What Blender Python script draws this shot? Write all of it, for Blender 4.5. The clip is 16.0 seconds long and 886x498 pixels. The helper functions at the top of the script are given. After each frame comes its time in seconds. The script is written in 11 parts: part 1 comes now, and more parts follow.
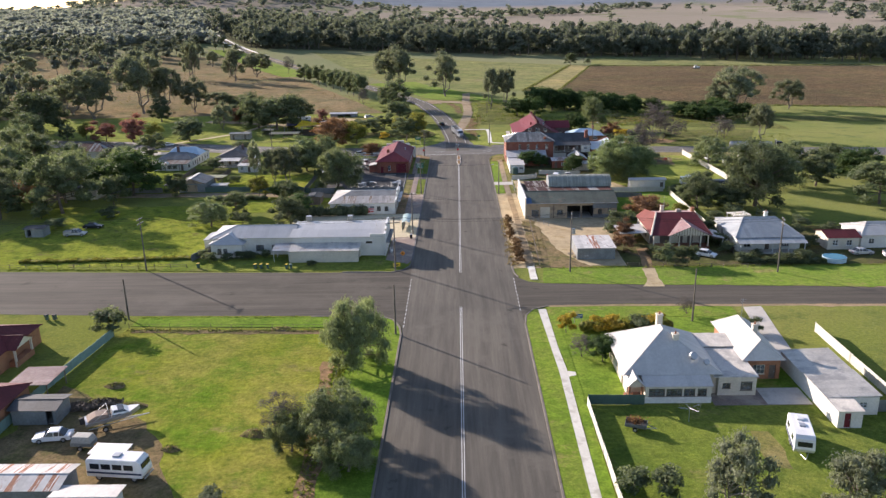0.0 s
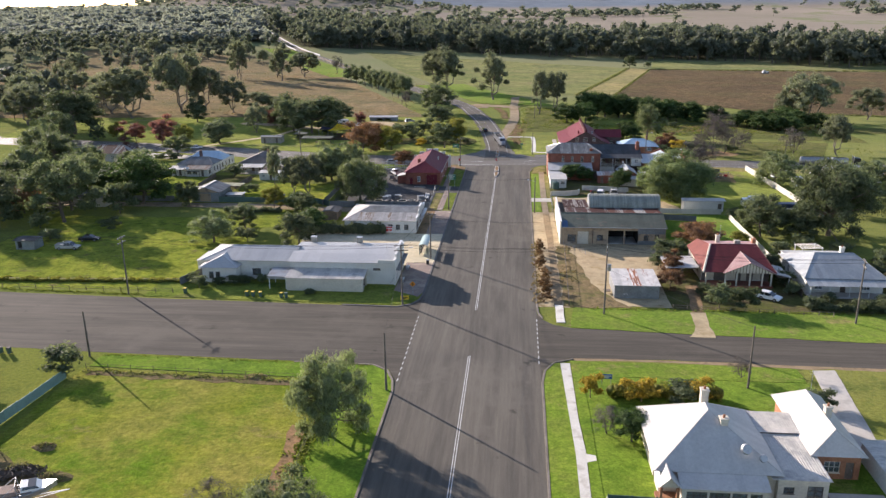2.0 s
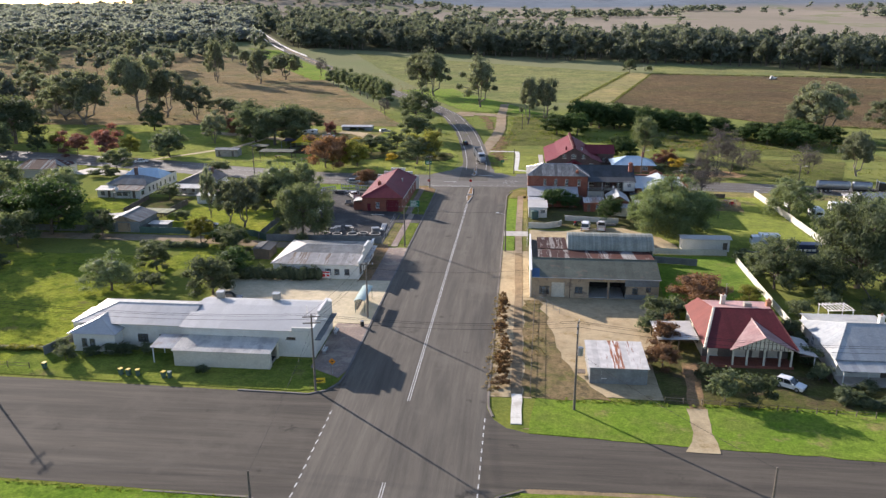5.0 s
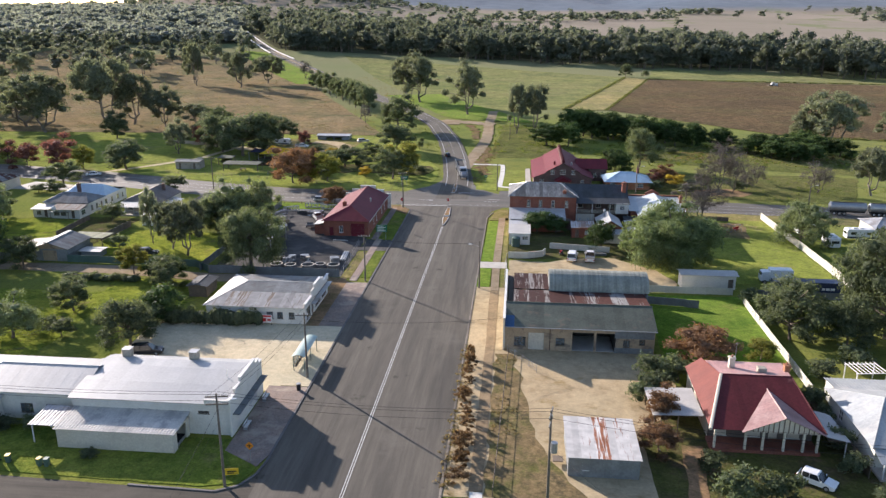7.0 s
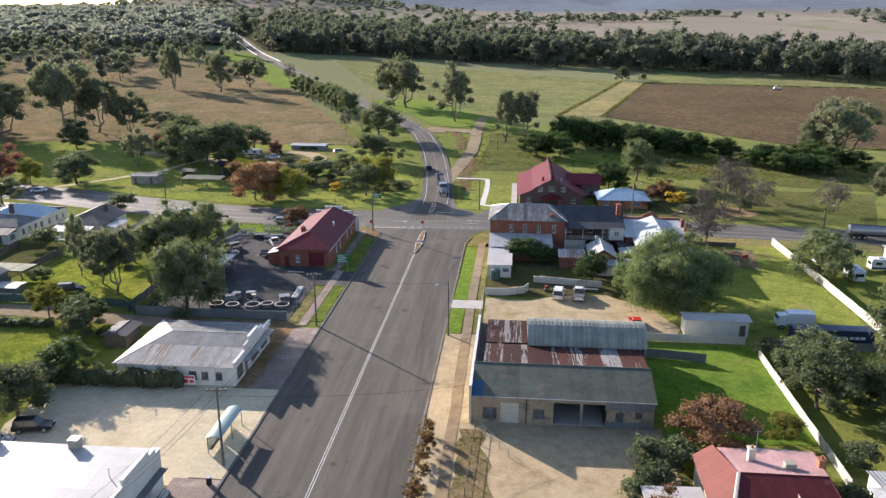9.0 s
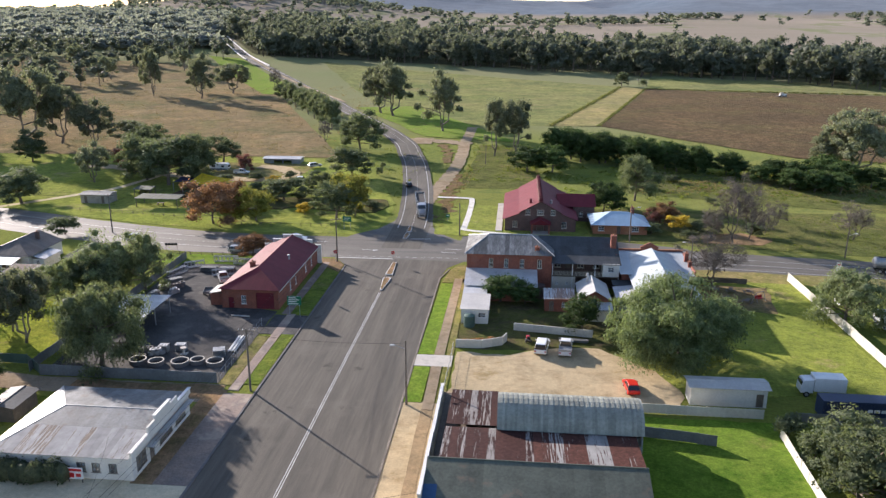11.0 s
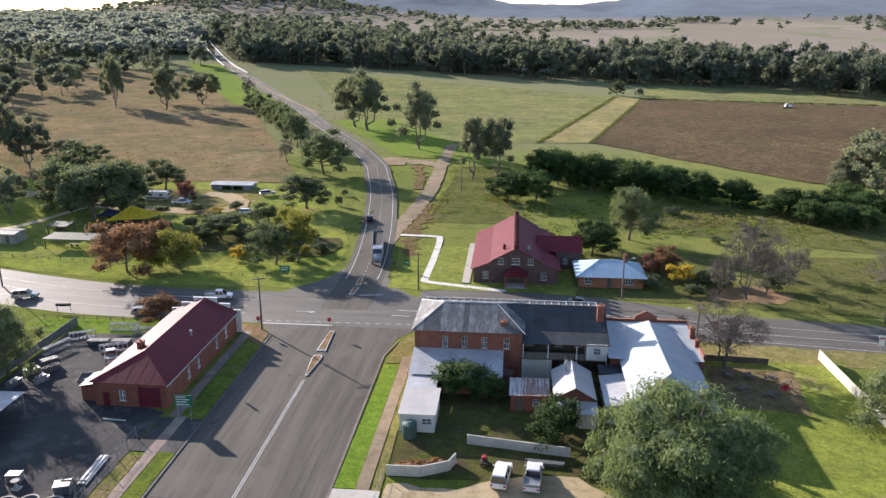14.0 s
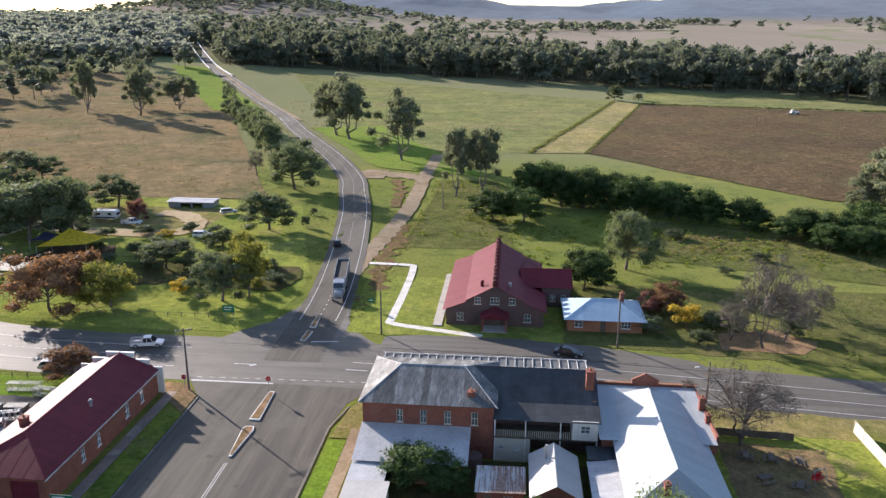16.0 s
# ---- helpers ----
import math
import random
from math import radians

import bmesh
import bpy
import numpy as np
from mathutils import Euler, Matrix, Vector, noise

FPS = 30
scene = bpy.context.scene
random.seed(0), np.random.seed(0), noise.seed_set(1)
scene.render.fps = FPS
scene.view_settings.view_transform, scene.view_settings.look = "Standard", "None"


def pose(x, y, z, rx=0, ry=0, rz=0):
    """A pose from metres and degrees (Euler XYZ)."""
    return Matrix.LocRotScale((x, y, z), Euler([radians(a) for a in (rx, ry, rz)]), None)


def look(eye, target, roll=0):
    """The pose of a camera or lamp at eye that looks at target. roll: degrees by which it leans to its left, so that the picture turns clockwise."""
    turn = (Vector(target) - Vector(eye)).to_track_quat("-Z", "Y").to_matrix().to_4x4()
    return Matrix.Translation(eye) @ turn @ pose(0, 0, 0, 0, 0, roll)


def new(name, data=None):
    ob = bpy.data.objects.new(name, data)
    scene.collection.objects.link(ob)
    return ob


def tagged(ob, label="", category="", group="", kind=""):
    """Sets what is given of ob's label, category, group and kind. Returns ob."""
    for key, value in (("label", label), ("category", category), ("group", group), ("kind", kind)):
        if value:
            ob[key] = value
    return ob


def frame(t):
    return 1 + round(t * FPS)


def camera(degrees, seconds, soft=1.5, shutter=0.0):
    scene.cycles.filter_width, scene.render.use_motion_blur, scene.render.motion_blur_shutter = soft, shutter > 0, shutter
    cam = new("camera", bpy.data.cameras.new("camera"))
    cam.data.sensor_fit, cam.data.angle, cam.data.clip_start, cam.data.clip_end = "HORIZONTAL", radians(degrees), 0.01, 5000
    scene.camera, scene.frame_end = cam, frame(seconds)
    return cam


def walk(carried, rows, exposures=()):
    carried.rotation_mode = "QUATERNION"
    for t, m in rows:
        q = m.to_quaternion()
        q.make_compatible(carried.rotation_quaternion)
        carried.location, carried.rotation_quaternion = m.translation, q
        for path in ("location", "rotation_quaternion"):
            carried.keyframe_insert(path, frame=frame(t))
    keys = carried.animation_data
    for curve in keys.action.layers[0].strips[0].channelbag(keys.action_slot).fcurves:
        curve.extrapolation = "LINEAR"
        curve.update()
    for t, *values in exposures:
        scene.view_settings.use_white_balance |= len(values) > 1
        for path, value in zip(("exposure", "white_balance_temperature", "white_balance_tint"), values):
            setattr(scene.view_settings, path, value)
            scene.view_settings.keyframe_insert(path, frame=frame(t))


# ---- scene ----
cam = camera(60.0, 16.0, soft=1.4)
PATH = [
    (0, (-0.127, -127.225, 50.169), (-0.17, -125.314, 49.578), -1.1),
    (0.5, (1.741, -121.994, 50.018), (1.652, -120.084, 49.428), -1.0),
    (1, (3.476, -116.605, 49.87), (3.338, -114.699, 49.282), -0.9),
    (1.5, (5.168, -111.245, 49.651), (4.995, -109.341, 49.063), -0.8),
    (2, (6.716, -105.752, 49.531), (6.527, -103.85, 48.943), -0.7),
    (2.5, (8.219, -100.34, 49.566), (8.02, -98.439, 48.977), -0.7),
    (3, (9.538, -94.887, 49.585), (9.338, -92.986, 48.996), -0.6),
    (3.5, (10.826, -89.384, 49.601), (10.626, -87.484, 49.012), -0.6),
    (4, (11.967, -83.776, 49.652), (11.769, -81.875, 49.063), -0.5),
    (6.5, (17.07, -55.618, 49.751), (16.879, -53.715, 49.165), -0.1),
    (7, (17.889, -49.939, 49.685), (17.702, -48.036, 49.101), -0.0),
    (7.5, (18.675, -44.254, 49.643), (18.49, -42.35, 49.059), 0.0),
    (8, (19.573, -38.678, 49.664), (19.389, -36.773, 49.082), 0.1),
    (8.5, (20.486, -33.057, 49.651), (20.303, -31.152, 49.07), 0.0),
    (9, (21.398, -27.352, 49.591), (21.216, -25.447, 49.01), -0.0),
    (11.5, (25.988, 0.464, 50.189), (25.805, 2.371, 49.615), 0.1),
    (12, (26.849, 6.021, 50.428), (26.667, 7.928, 49.855), 0.1),
    (12.5, (27.792, 11.481, 50.728), (27.611, 13.389, 50.157), 0.1),
    (13, (28.687, 16.852, 51.013), (28.508, 18.761, 50.443), 0.1),
    (13.5, (29.527, 22.314, 51.264), (29.349, 24.223, 50.694), 0.1),
    (14, (30.408, 28.22, 51.512), (30.231, 30.129, 50.944), 0.1),
    (14.5, (31.323, 33.88, 51.663), (31.146, 35.79, 51.095), 0.1),
    (15, (32.168, 39.412, 51.728), (31.992, 41.322, 51.162), 0.1),
    (15.5, (32.925, 45.066, 51.721), (32.751, 46.977, 51.156), 0.2),
    (16, (33.802, 50.729, 51.662), (33.628, 52.639, 51.097), 0.2),
]
walk(cam, [(t, look(eye, target, roll)) for t, eye, target, roll in PATH],
     exposures=[(0.0, 1.14, 6350, 20), (7.0, 1.18, 6250, 18), (16.0, 1.22, 6150, 18)])

# ---- light ----
SUN_EL, SUN_AZ = 17.5, -48.0
world = bpy.data.worlds.new("world")
scene.world = world
world.use_nodes = True
wn = world.node_tree.nodes
sky = wn.new("ShaderNodeTexSky")
sky.sky_type = "NISHITA"
sky.sun_disc = False
sky.sun_elevation, sky.sun_rotation = radians(SUN_EL), radians(SUN_AZ)
sky.air_density, sky.dust_density, sky.ozone_density = 0.9, 0.6, 1.0
world.node_tree.links.new(sky.outputs[0], wn["Background"].inputs[0])
wn["Background"].inputs[1].default_value = 0.105
sun_data = bpy.data.lights.new("sun", "SUN")
sun_data.energy, sun_data.angle, sun_data.color = 5.0, radians(0.55), (1.0, 0.895, 0.76)
sun = new("sun", sun_data)
sun_dir = Vector((math.sin(radians(SUN_AZ)) * math.cos(radians(SUN_EL)),
                  math.cos(radians(SUN_AZ)) * math.cos(radians(SUN_EL)), math.sin(radians(SUN_EL))))
sun.matrix_world = look(sun_dir * 300, (0, 0, 0))


# ---- materials ----
def node_mat(name):
    m = bpy.data.materials.new(name)
    m.use_nodes = True
    return m, m.node_tree.nodes, m.node_tree.links, m.node_tree.nodes["Principled BSDF"]


def rgb(c):
    return (c[0], c[1], c[2], 1.0)


def mixer(nt, fac, a, b, mode="MIX"):
    n = nt.nodes.new("ShaderNodeMix")
    n.data_type, n.blend_type = "RGBA", mode
    for sock, v in ((n.inputs[0], fac), (n.inputs[6], a), (n.inputs[7], b)):
        if hasattr(v, "is_linked"):
            nt.links.new(v, sock)
        elif isinstance(v, (int, float)):
            sock.default_value = v
        else:
            sock.default_value = rgb(v)
    return n.outputs[2]


def noise_tex(nt, scale, detail=4.0, rough=0.6, coord=None, stretch=None, lo=0.35, hi=0.65):
    if coord is None:
        coord = nt.nodes.new("ShaderNodeNewGeometry").outputs["Position"]
    if stretch:
        mp = nt.nodes.new("ShaderNodeMapping")
        mp.inputs["Scale"].default_value = stretch
        nt.links.new(coord, mp.inputs[0])
        coord = mp.outputs[0]
    n = nt.nodes.new("ShaderNodeTexNoise")
    n.inputs["Scale"].default_value = scale
    n.inputs["Detail"].default_value = detail
    n.inputs["Roughness"].default_value = rough
    nt.links.new(coord, n.inputs["Vector"])
    r = nt.nodes.new("ShaderNodeMapRange")
    r.inputs[1].default_value, r.inputs[2].default_value = lo, hi
    nt.links.new(n.outputs[0], r.inputs[0])
    return r.outputs[0]


def mat(name, a, b, scale=0.5, fine=6.0, rough=0.85, metal=0.0, bump=0.15, depth=0.02, grain=0.35,
        vary=0.0, island=0.0, stain=None, stain_scale=0.3, stain_at=(0.52, 0.62), spec=0.35, stretch=None, shine=0.0):
    """A surface of two colours a and b mixed at a coarse scale, with a fine grain, piece-to-piece variation and stains."""
    m, nodes, links, p = node_mat(name)
    nt = m.node_tree
    col = mixer(nt, noise_tex(nt, scale, 5.0, 0.6, stretch=stretch), a, b)
    fine_fac = noise_tex(nt, fine, 4.0, 0.7, stretch=stretch)
    dark = tuple(c * (1 - grain) for c in (1, 1, 1))
    col = mixer(nt, 1.0, col, mixer(nt, fine_fac, dark, (1 + grain * 0.4,) * 3), "MULTIPLY")
    if stain:
        col = mixer(nt, noise_tex(nt, stain_scale, 6.0, 0.65, lo=stain_at[0], hi=stain_at[1], stretch=stretch), col, stain)
    for amount, node, out in ((vary, "ShaderNodeObjectInfo", "Random"), (island, "ShaderNodeNewGeometry", "Random Per Island")):
        if amount:
            info = nodes.new(node)
            r = nodes.new("ShaderNodeMapRange")
            r.inputs[3].default_value, r.inputs[4].default_value = 1 - amount, 1 + amount
            links.new(info.outputs[out], r.inputs[0])
            col = mixer(nt, 1.0, col, r.outputs[0], "MULTIPLY")
    links.new(col, p.inputs["Base Color"])
    p.inputs["Roughness"].default_value = rough
    p.inputs["Metallic"].default_value = metal
    p.inputs["Specular IOR Level"].default_value = spec
    if shine:
        r = nodes.new("ShaderNodeMapRange")
        r.inputs[3].default_value, r.inputs[4].default_value = rough - shine, rough + shine
        links.new(fine_fac, r.inputs[0])
        links.new(r.outputs[0], p.inputs["Roughness"])
    if bump:
        bn = nodes.new("ShaderNodeBump")
        bn.inputs["Strength"].default_value = bump
        bn.inputs["Distance"].default_value = depth
        links.new(fine_fac, bn.inputs["Height"])
        links.new(bn.outputs[0], p.inputs["Normal"])
    return m


def leaf_mat(name, a, b, vary=0.25, glow=0.4, tint=(1.35, 1.35, 0.9), deep=1.2, calm=1.0):
    """Leaves: each one its own shade, some light passing through."""
    m, nodes, links, p = node_mat(name)
    nt = m.node_tree
    geo = nodes.new("ShaderNodeNewGeometry")
    info = nodes.new("ShaderNodeObjectInfo")
    col = mixer(nt, geo.outputs["Random Per Island"], [c * deep for c in a], [c * deep for c in b])
    r = nodes.new("ShaderNodeMapRange")
    r.inputs[3].default_value, r.inputs[4].default_value = 1 - vary, 1 + vary
    links.new(info.outputs["Random"], r.inputs[0])
    col = mixer(nt, 1.0, col, r.outputs[0], "MULTIPLY")
    spray = noise_tex(nt, 1.7, 5.0, 0.75, lo=0.34, hi=0.66)
    col = mixer(nt, 1.0, col, mixer(nt, spray, [1 - calm * c for c in (0.38, 0.36, 0.36)], [1 + calm * c for c in (0.35, 0.35, 0.25)]), "MULTIPLY")
    links.new(col, p.inputs["Base Color"])
    bn = nodes.new("ShaderNodeBump")
    bn.inputs["Strength"].default_value, bn.inputs["Distance"].default_value = 0.5 * calm, 0.2
    links.new(spray, bn.inputs["Height"])
    links.new(bn.outputs[0], p.inputs["Normal"])
    p.inputs["Roughness"].default_value = 0.7
    p.inputs["Specular IOR Level"].default_value = 0.15
    tr = nodes.new("ShaderNodeBsdfTranslucent")
    links.new(mixer(nt, 1.0, col, tint, "MULTIPLY"), tr.inputs[0])
    mx = nodes.new("ShaderNodeMixShader")
    mx.inputs[0].default_value = glow
    links.new(p.outputs[0], mx.inputs[1])
    links.new(tr.outputs[0], mx.inputs[2])
    links.new(mx.outputs[0], nodes["Material Output"].inputs[0])
    return m


def ground_mat(name, cols, scales, rough=0.95, bump=0.5, depth=0.08, tuft=1.6, sheen=0.045, furrow=None, bare=None, even=0.0):
    """Grass or soil: three colours in patches of several sizes, tufts, fine blades; bare: a colour that shows through in places."""
    m, nodes, links, p = node_mat(name)
    nt = m.node_tree

    def tone(*c):
        return [v + (1 - v) * even for v in c]
    col = mixer(nt, noise_tex(nt, scales[0], 7.0, 0.7, lo=0.38, hi=0.62), cols[0], cols[1])
    col = mixer(nt, noise_tex(nt, scales[1], 6.0, 0.75, lo=0.48, hi=0.64), col, cols[2])
    if bare:
        col = mixer(nt, noise_tex(nt, scales[1] * 0.7, 8.0, 0.75, lo=0.56, hi=0.66, stretch=(1.0, 1.3, 1.0)), col, bare)
    broad = noise_tex(nt, 0.022, 6.0, 0.65, lo=0.36, hi=0.62)
    col = mixer(nt, 1.0, col, mixer(nt, broad, (0.8, 0.84, 0.84), (1.1, 1.06, 1.0)), "MULTIPLY")
    mid = noise_tex(nt, tuft * 0.28, 5.0, 0.7, lo=0.32, hi=0.68)
    col = mixer(nt, 1.0, col, mixer(nt, mid, tone(0.66, 0.7, 0.66), tone(1.26, 1.22, 1.14)), "MULTIPLY")
    blades = noise_tex(nt, tuft * 4.5, 3.0, 0.7, lo=0.3, hi=0.7)
    col = mixer(nt, 1.0, col, mixer(nt, blades, tone(0.74, 0.76, 0.74), tone(1.22, 1.21, 1.17)), "MULTIPLY")
    tufts = noise_tex(nt, tuft, 5.0, 0.75, lo=0.3, hi=0.7)
    col = mixer(nt, 1.0, col, mixer(nt, tufts, tone(0.62, 0.64, 0.62), tone(1.26, 1.24, 1.19)), "MULTIPLY")
    if furrow:
        w = noise_tex(nt, 1.0, 3.0, 0.6, stretch=furrow, lo=0.35, hi=0.65)
        col = mixer(nt, 1.0, col, mixer(nt, w, (0.72, 0.72, 0.72), (1.2, 1.2, 1.2)), "MULTIPLY")
    links.new(col, p.inputs["Base Color"])
    p.inputs["Roughness"].default_value = rough
    p.inputs["Specular IOR Level"].default_value = 0.0
    # grazing sheen, standing in for backlit blades and distance haze
    p.inputs["Sheen Weight"].default_value = sheen
    p.inputs["Sheen Roughness"].default_value = 0.45
    p.inputs["Sheen Tint"].default_value = (1.0, 0.98, 0.8, 1.0)
    bn = nodes.new("ShaderNodeBump")
    bn.inputs["Strength"].default_value = bump
    bn.inputs["Distance"].default_value = depth
    links.new(tufts, bn.inputs["Height"])
    links.new(bn.outputs[0], p.inputs["Normal"])
    return m


def rust_mat(name, zinc, rust, share, vary=0.2):
    """Galvanised iron sheet, rusting sheet by sheet in streaks down the slope."""
    m, nodes, links, p = node_mat(name)
    nt = m.node_tree
    info = nodes.new("ShaderNodeObjectInfo")
    streak = noise_tex(nt, 1.0, 5.0, 0.7, stretch=(4.5, 0.25, 0.25), lo=0.3, hi=0.7)
    add = nodes.new("ShaderNodeMath")
    add.operation = "ADD"
    links.new(info.outputs["Random"], add.inputs[0])
    links.new(streak, add.inputs[1])
    r = nodes.new("ShaderNodeMapRange")
    r.inputs[1].default_value, r.inputs[2].default_value = 1.45 - share, 1.6 - share
    links.new(add.outputs[0], r.inputs[0])
    base = mixer(nt, noise_tex(nt, 0.8, 4.0), zinc, tuple(c * 0.75 for c in zinc))
    red = mixer(nt, noise_tex(nt, 2.5, 5.0), rust, tuple(c * 0.55 for c in rust))
    col = mixer(nt, r.outputs[0], base, red)
    v = nodes.new("ShaderNodeMapRange")
    v.inputs[3].default_value, v.inputs[4].default_value = 1 - vary, 1 + vary
    links.new(info.outputs["Random"], v.inputs[0])
    col = mixer(nt, 1.0, col, v.outputs[0], "MULTIPLY")
    links.new(col, p.inputs["Base Color"])
    p.inputs["Roughness"].default_value = 0.75
    p.inputs["Specular IOR Level"].default_value = 0.12
    return m


MAT = {}
def street_mat(name, a, b, along, rough=0.72, spec=0.35):
    """Worn asphalt: long wear bands in the wheel tracks, patches, fine chippings."""
    m, nodes, links, p = node_mat(name)
    nt = m.node_tree
    long = (1.0, 0.05, 1.0) if along == "y" else (0.05, 1.0, 1.0)
    wide = (1.0, 0.25, 1.0) if along == "y" else (0.25, 1.0, 1.0)
    col = mixer(nt, noise_tex(nt, 0.12, 6.0, 0.65, stretch=wide), a, b)
    band = noise_tex(nt, 0.55, 4.0, 0.6, stretch=long, lo=0.38, hi=0.62)
    col = mixer(nt, 1.0, col, mixer(nt, band, (0.84, 0.84, 0.85), (1.16, 1.15, 1.13)), "MULTIPLY")
    col = mixer(nt, 1.0, col, mixer(nt, noise_tex(nt, 2.4, 3.0, 0.6, stretch=long, lo=0.35, hi=0.65), (0.9, 0.9, 0.9), (1.08, 1.08, 1.08)), "MULTIPLY")
    col = mixer(nt, noise_tex(nt, 0.045, 7.0, 0.7, lo=0.54, hi=0.66), col, tuple(c * 1.1 for c in b))
    col = mixer(nt, noise_tex(nt, 0.16, 6.0, 0.7, lo=0.62, hi=0.68), col, tuple(c * 0.62 for c in a))
    grit = noise_tex(nt, 9.0, 4.0, 0.7)
    col = mixer(nt, 1.0, col, mixer(nt, grit, (0.8, 0.8, 0.8), (1.1, 1.1, 1.1)), "MULTIPLY")
    links.new(col, p.inputs["Base Color"])
    p.inputs["Roughness"].default_value = rough
    p.inputs["Specular IOR Level"].default_value = spec
    bn = nodes.new("ShaderNodeBump")
    bn.inputs["Strength"].default_value, bn.inputs["Distance"].default_value = 0.2, 0.01
    links.new(grit, bn.inputs["Height"])
    links.new(bn.outputs[0], p.inputs["Normal"])
    return m


MAT["asphalt"] = street_mat("asphalt", (0.095, 0.087, 0.073), (0.127, 0.115, 0.095), "y", 0.85, 0.15)
MAT["asphalt_side"] = street_mat("asphalt_side", (0.085, 0.077, 0.064), (0.109, 0.098, 0.081), "x", 0.95, 0.08)
MAT["asphalt_old"] = street_mat("asphalt_old", (0.103, 0.094, 0.08), (0.139, 0.127, 0.107), "x", 0.72, 0.32)
MAT["asphalt_yard"] = mat("asphalt_yard", (0.062, 0.061, 0.06), (0.098, 0.095, 0.091), 0.12, 7.0, 0.95, grain=0.4, spec=0.08, stain=(0.12, 0.113, 0.104), stain_scale=0.25)
MAT["line"] = mat("road_paint", (0.62, 0.62, 0.6), (0.5, 0.5, 0.48), 0.8, 6.0, 0.6, grain=0.3, stain=(0.2, 0.2, 0.2), stain_scale=1.3, stain_at=(0.56, 0.7))
MAT["concrete"] = mat("concrete", (0.5, 0.47, 0.415), (0.43, 0.4, 0.352), 0.3, 8.0, 0.9, grain=0.15, vary=0.08, stain=(0.36, 0.34, 0.3), stain_scale=0.5)
MAT["kerb"] = mat("kerb_concrete", (0.22, 0.19, 0.155), (0.15, 0.13, 0.105), 0.4, 8.0, 0.9, grain=0.3, vary=0.1)
MAT["kerb_dark"] = mat("kerb_stone", (0.11, 0.1, 0.1), (0.17, 0.16, 0.15), 0.4, 8.0, 0.9, grain=0.3, vary=0.15)
MAT["brick_pave"] = mat("worn_paving", (0.3, 0.22, 0.17), (0.2, 0.16, 0.14), 0.25, 5.0, 0.9, grain=0.3, stain=(0.34, 0.28, 0.22), stain_scale=0.2)
MAT["track"] = ground_mat("gravel_track", ((0.33, 0.262, 0.198), (0.285, 0.222, 0.166), (0.22, 0.165, 0.113)), (0.06, 0.2), tuft=2.5, bump=0.25, depth=0.04, bare=(0.24, 0.215, 0.11), even=0.6)
MAT["worn_path"] = ground_mat("worn_path", ((0.33, 0.245, 0.16), (0.27, 0.2, 0.135), (0.22, 0.165, 0.11)), (0.2, 0.4), tuft=3.0, bump=0.2, depth=0.03, even=0.6)
MAT["dirt"] = ground_mat("yard_dirt", ((0.5, 0.4, 0.272), (0.43, 0.34, 0.228), (0.33, 0.255, 0.166)), (0.06, 0.16), tuft=3.5, bump=0.15, depth=0.04, bare=(0.3, 0.225, 0.12), even=0.6)
MAT["gravel"] = ground_mat("pale_gravel", ((0.65, 0.56, 0.42), (0.59, 0.505, 0.375), (0.52, 0.44, 0.32)), (0.08, 0.2), tuft=4.5, bump=0.2, depth=0.03, even=0.6)
MAT["red_dirt"] = ground_mat("red_dirt", ((0.32, 0.2, 0.13), (0.25, 0.16, 0.105), (0.2, 0.15, 0.08)), (0.1, 0.3), tuft=2.5, bump=0.3, depth=0.05)
MAT["eroded"] = ground_mat("eroded_earth", ((0.19, 0.112, 0.072), (0.15, 0.1, 0.06), (0.15, 0.14, 0.05)), (0.15, 0.4), tuft=2.5, bump=0.5, depth=0.08, bare=(0.23, 0.15, 0.1))
MAT["mulch"] = ground_mat("bark_mulch", ((0.09, 0.06, 0.045), (0.12, 0.08, 0.06), (0.07, 0.05, 0.04)), (0.2, 0.5), tuft=4.0, bump=0.4, depth=0.05)
# dark soil and mulch, darkened in colour for garden and tree shade too
MAT["garden"] = ground_mat("shady_garden", ((0.085, 0.1, 0.026), (0.12, 0.115, 0.045), (0.1, 0.075, 0.05)), (0.09, 0.25), tuft=2.4, bump=0.7, depth=0.1, bare=(0.15, 0.11, 0.075))
MAT["yard_earth"] = ground_mat("trodden_earth", ((0.2, 0.145, 0.09), (0.26, 0.19, 0.115), (0.13, 0.13, 0.05)), (0.08, 0.2), tuft=2.2, bump=0.5, depth=0.08, bare=(0.1, 0.085, 0.06))
MAT["grass"] = ground_mat("town_grass", ((0.145, 0.205, 0.03), (0.205, 0.23, 0.05), (0.09, 0.142, 0.025)), (0.035, 0.11), tuft=2.2, bump=0.7, depth=0.12, bare=(0.225, 0.2, 0.085))
MAT["lawn"] = ground_mat("bright_lawn", ((0.145, 0.245, 0.026), (0.185, 0.262, 0.038), (0.1, 0.185, 0.02)), (0.06, 0.13), tuft=3.0, bump=0.5, depth=0.06, bare=(0.22, 0.235, 0.06))
MAT["verge"] = ground_mat("mown_verge", ((0.15, 0.245, 0.027), (0.185, 0.26, 0.038), (0.17, 0.222, 0.042)), (0.1, 0.2), tuft=3.2, bump=0.5, depth=0.06, bare=(0.25, 0.225, 0.09))
MAT["scrub"] = ground_mat("scrubby_pasture", ((0.125, 0.145, 0.04), (0.16, 0.155, 0.062), (0.09, 0.11, 0.03)), (0.04, 0.12), tuft=1.4, bump=0.9, depth=0.2, bare=(0.19, 0.155, 0.085))
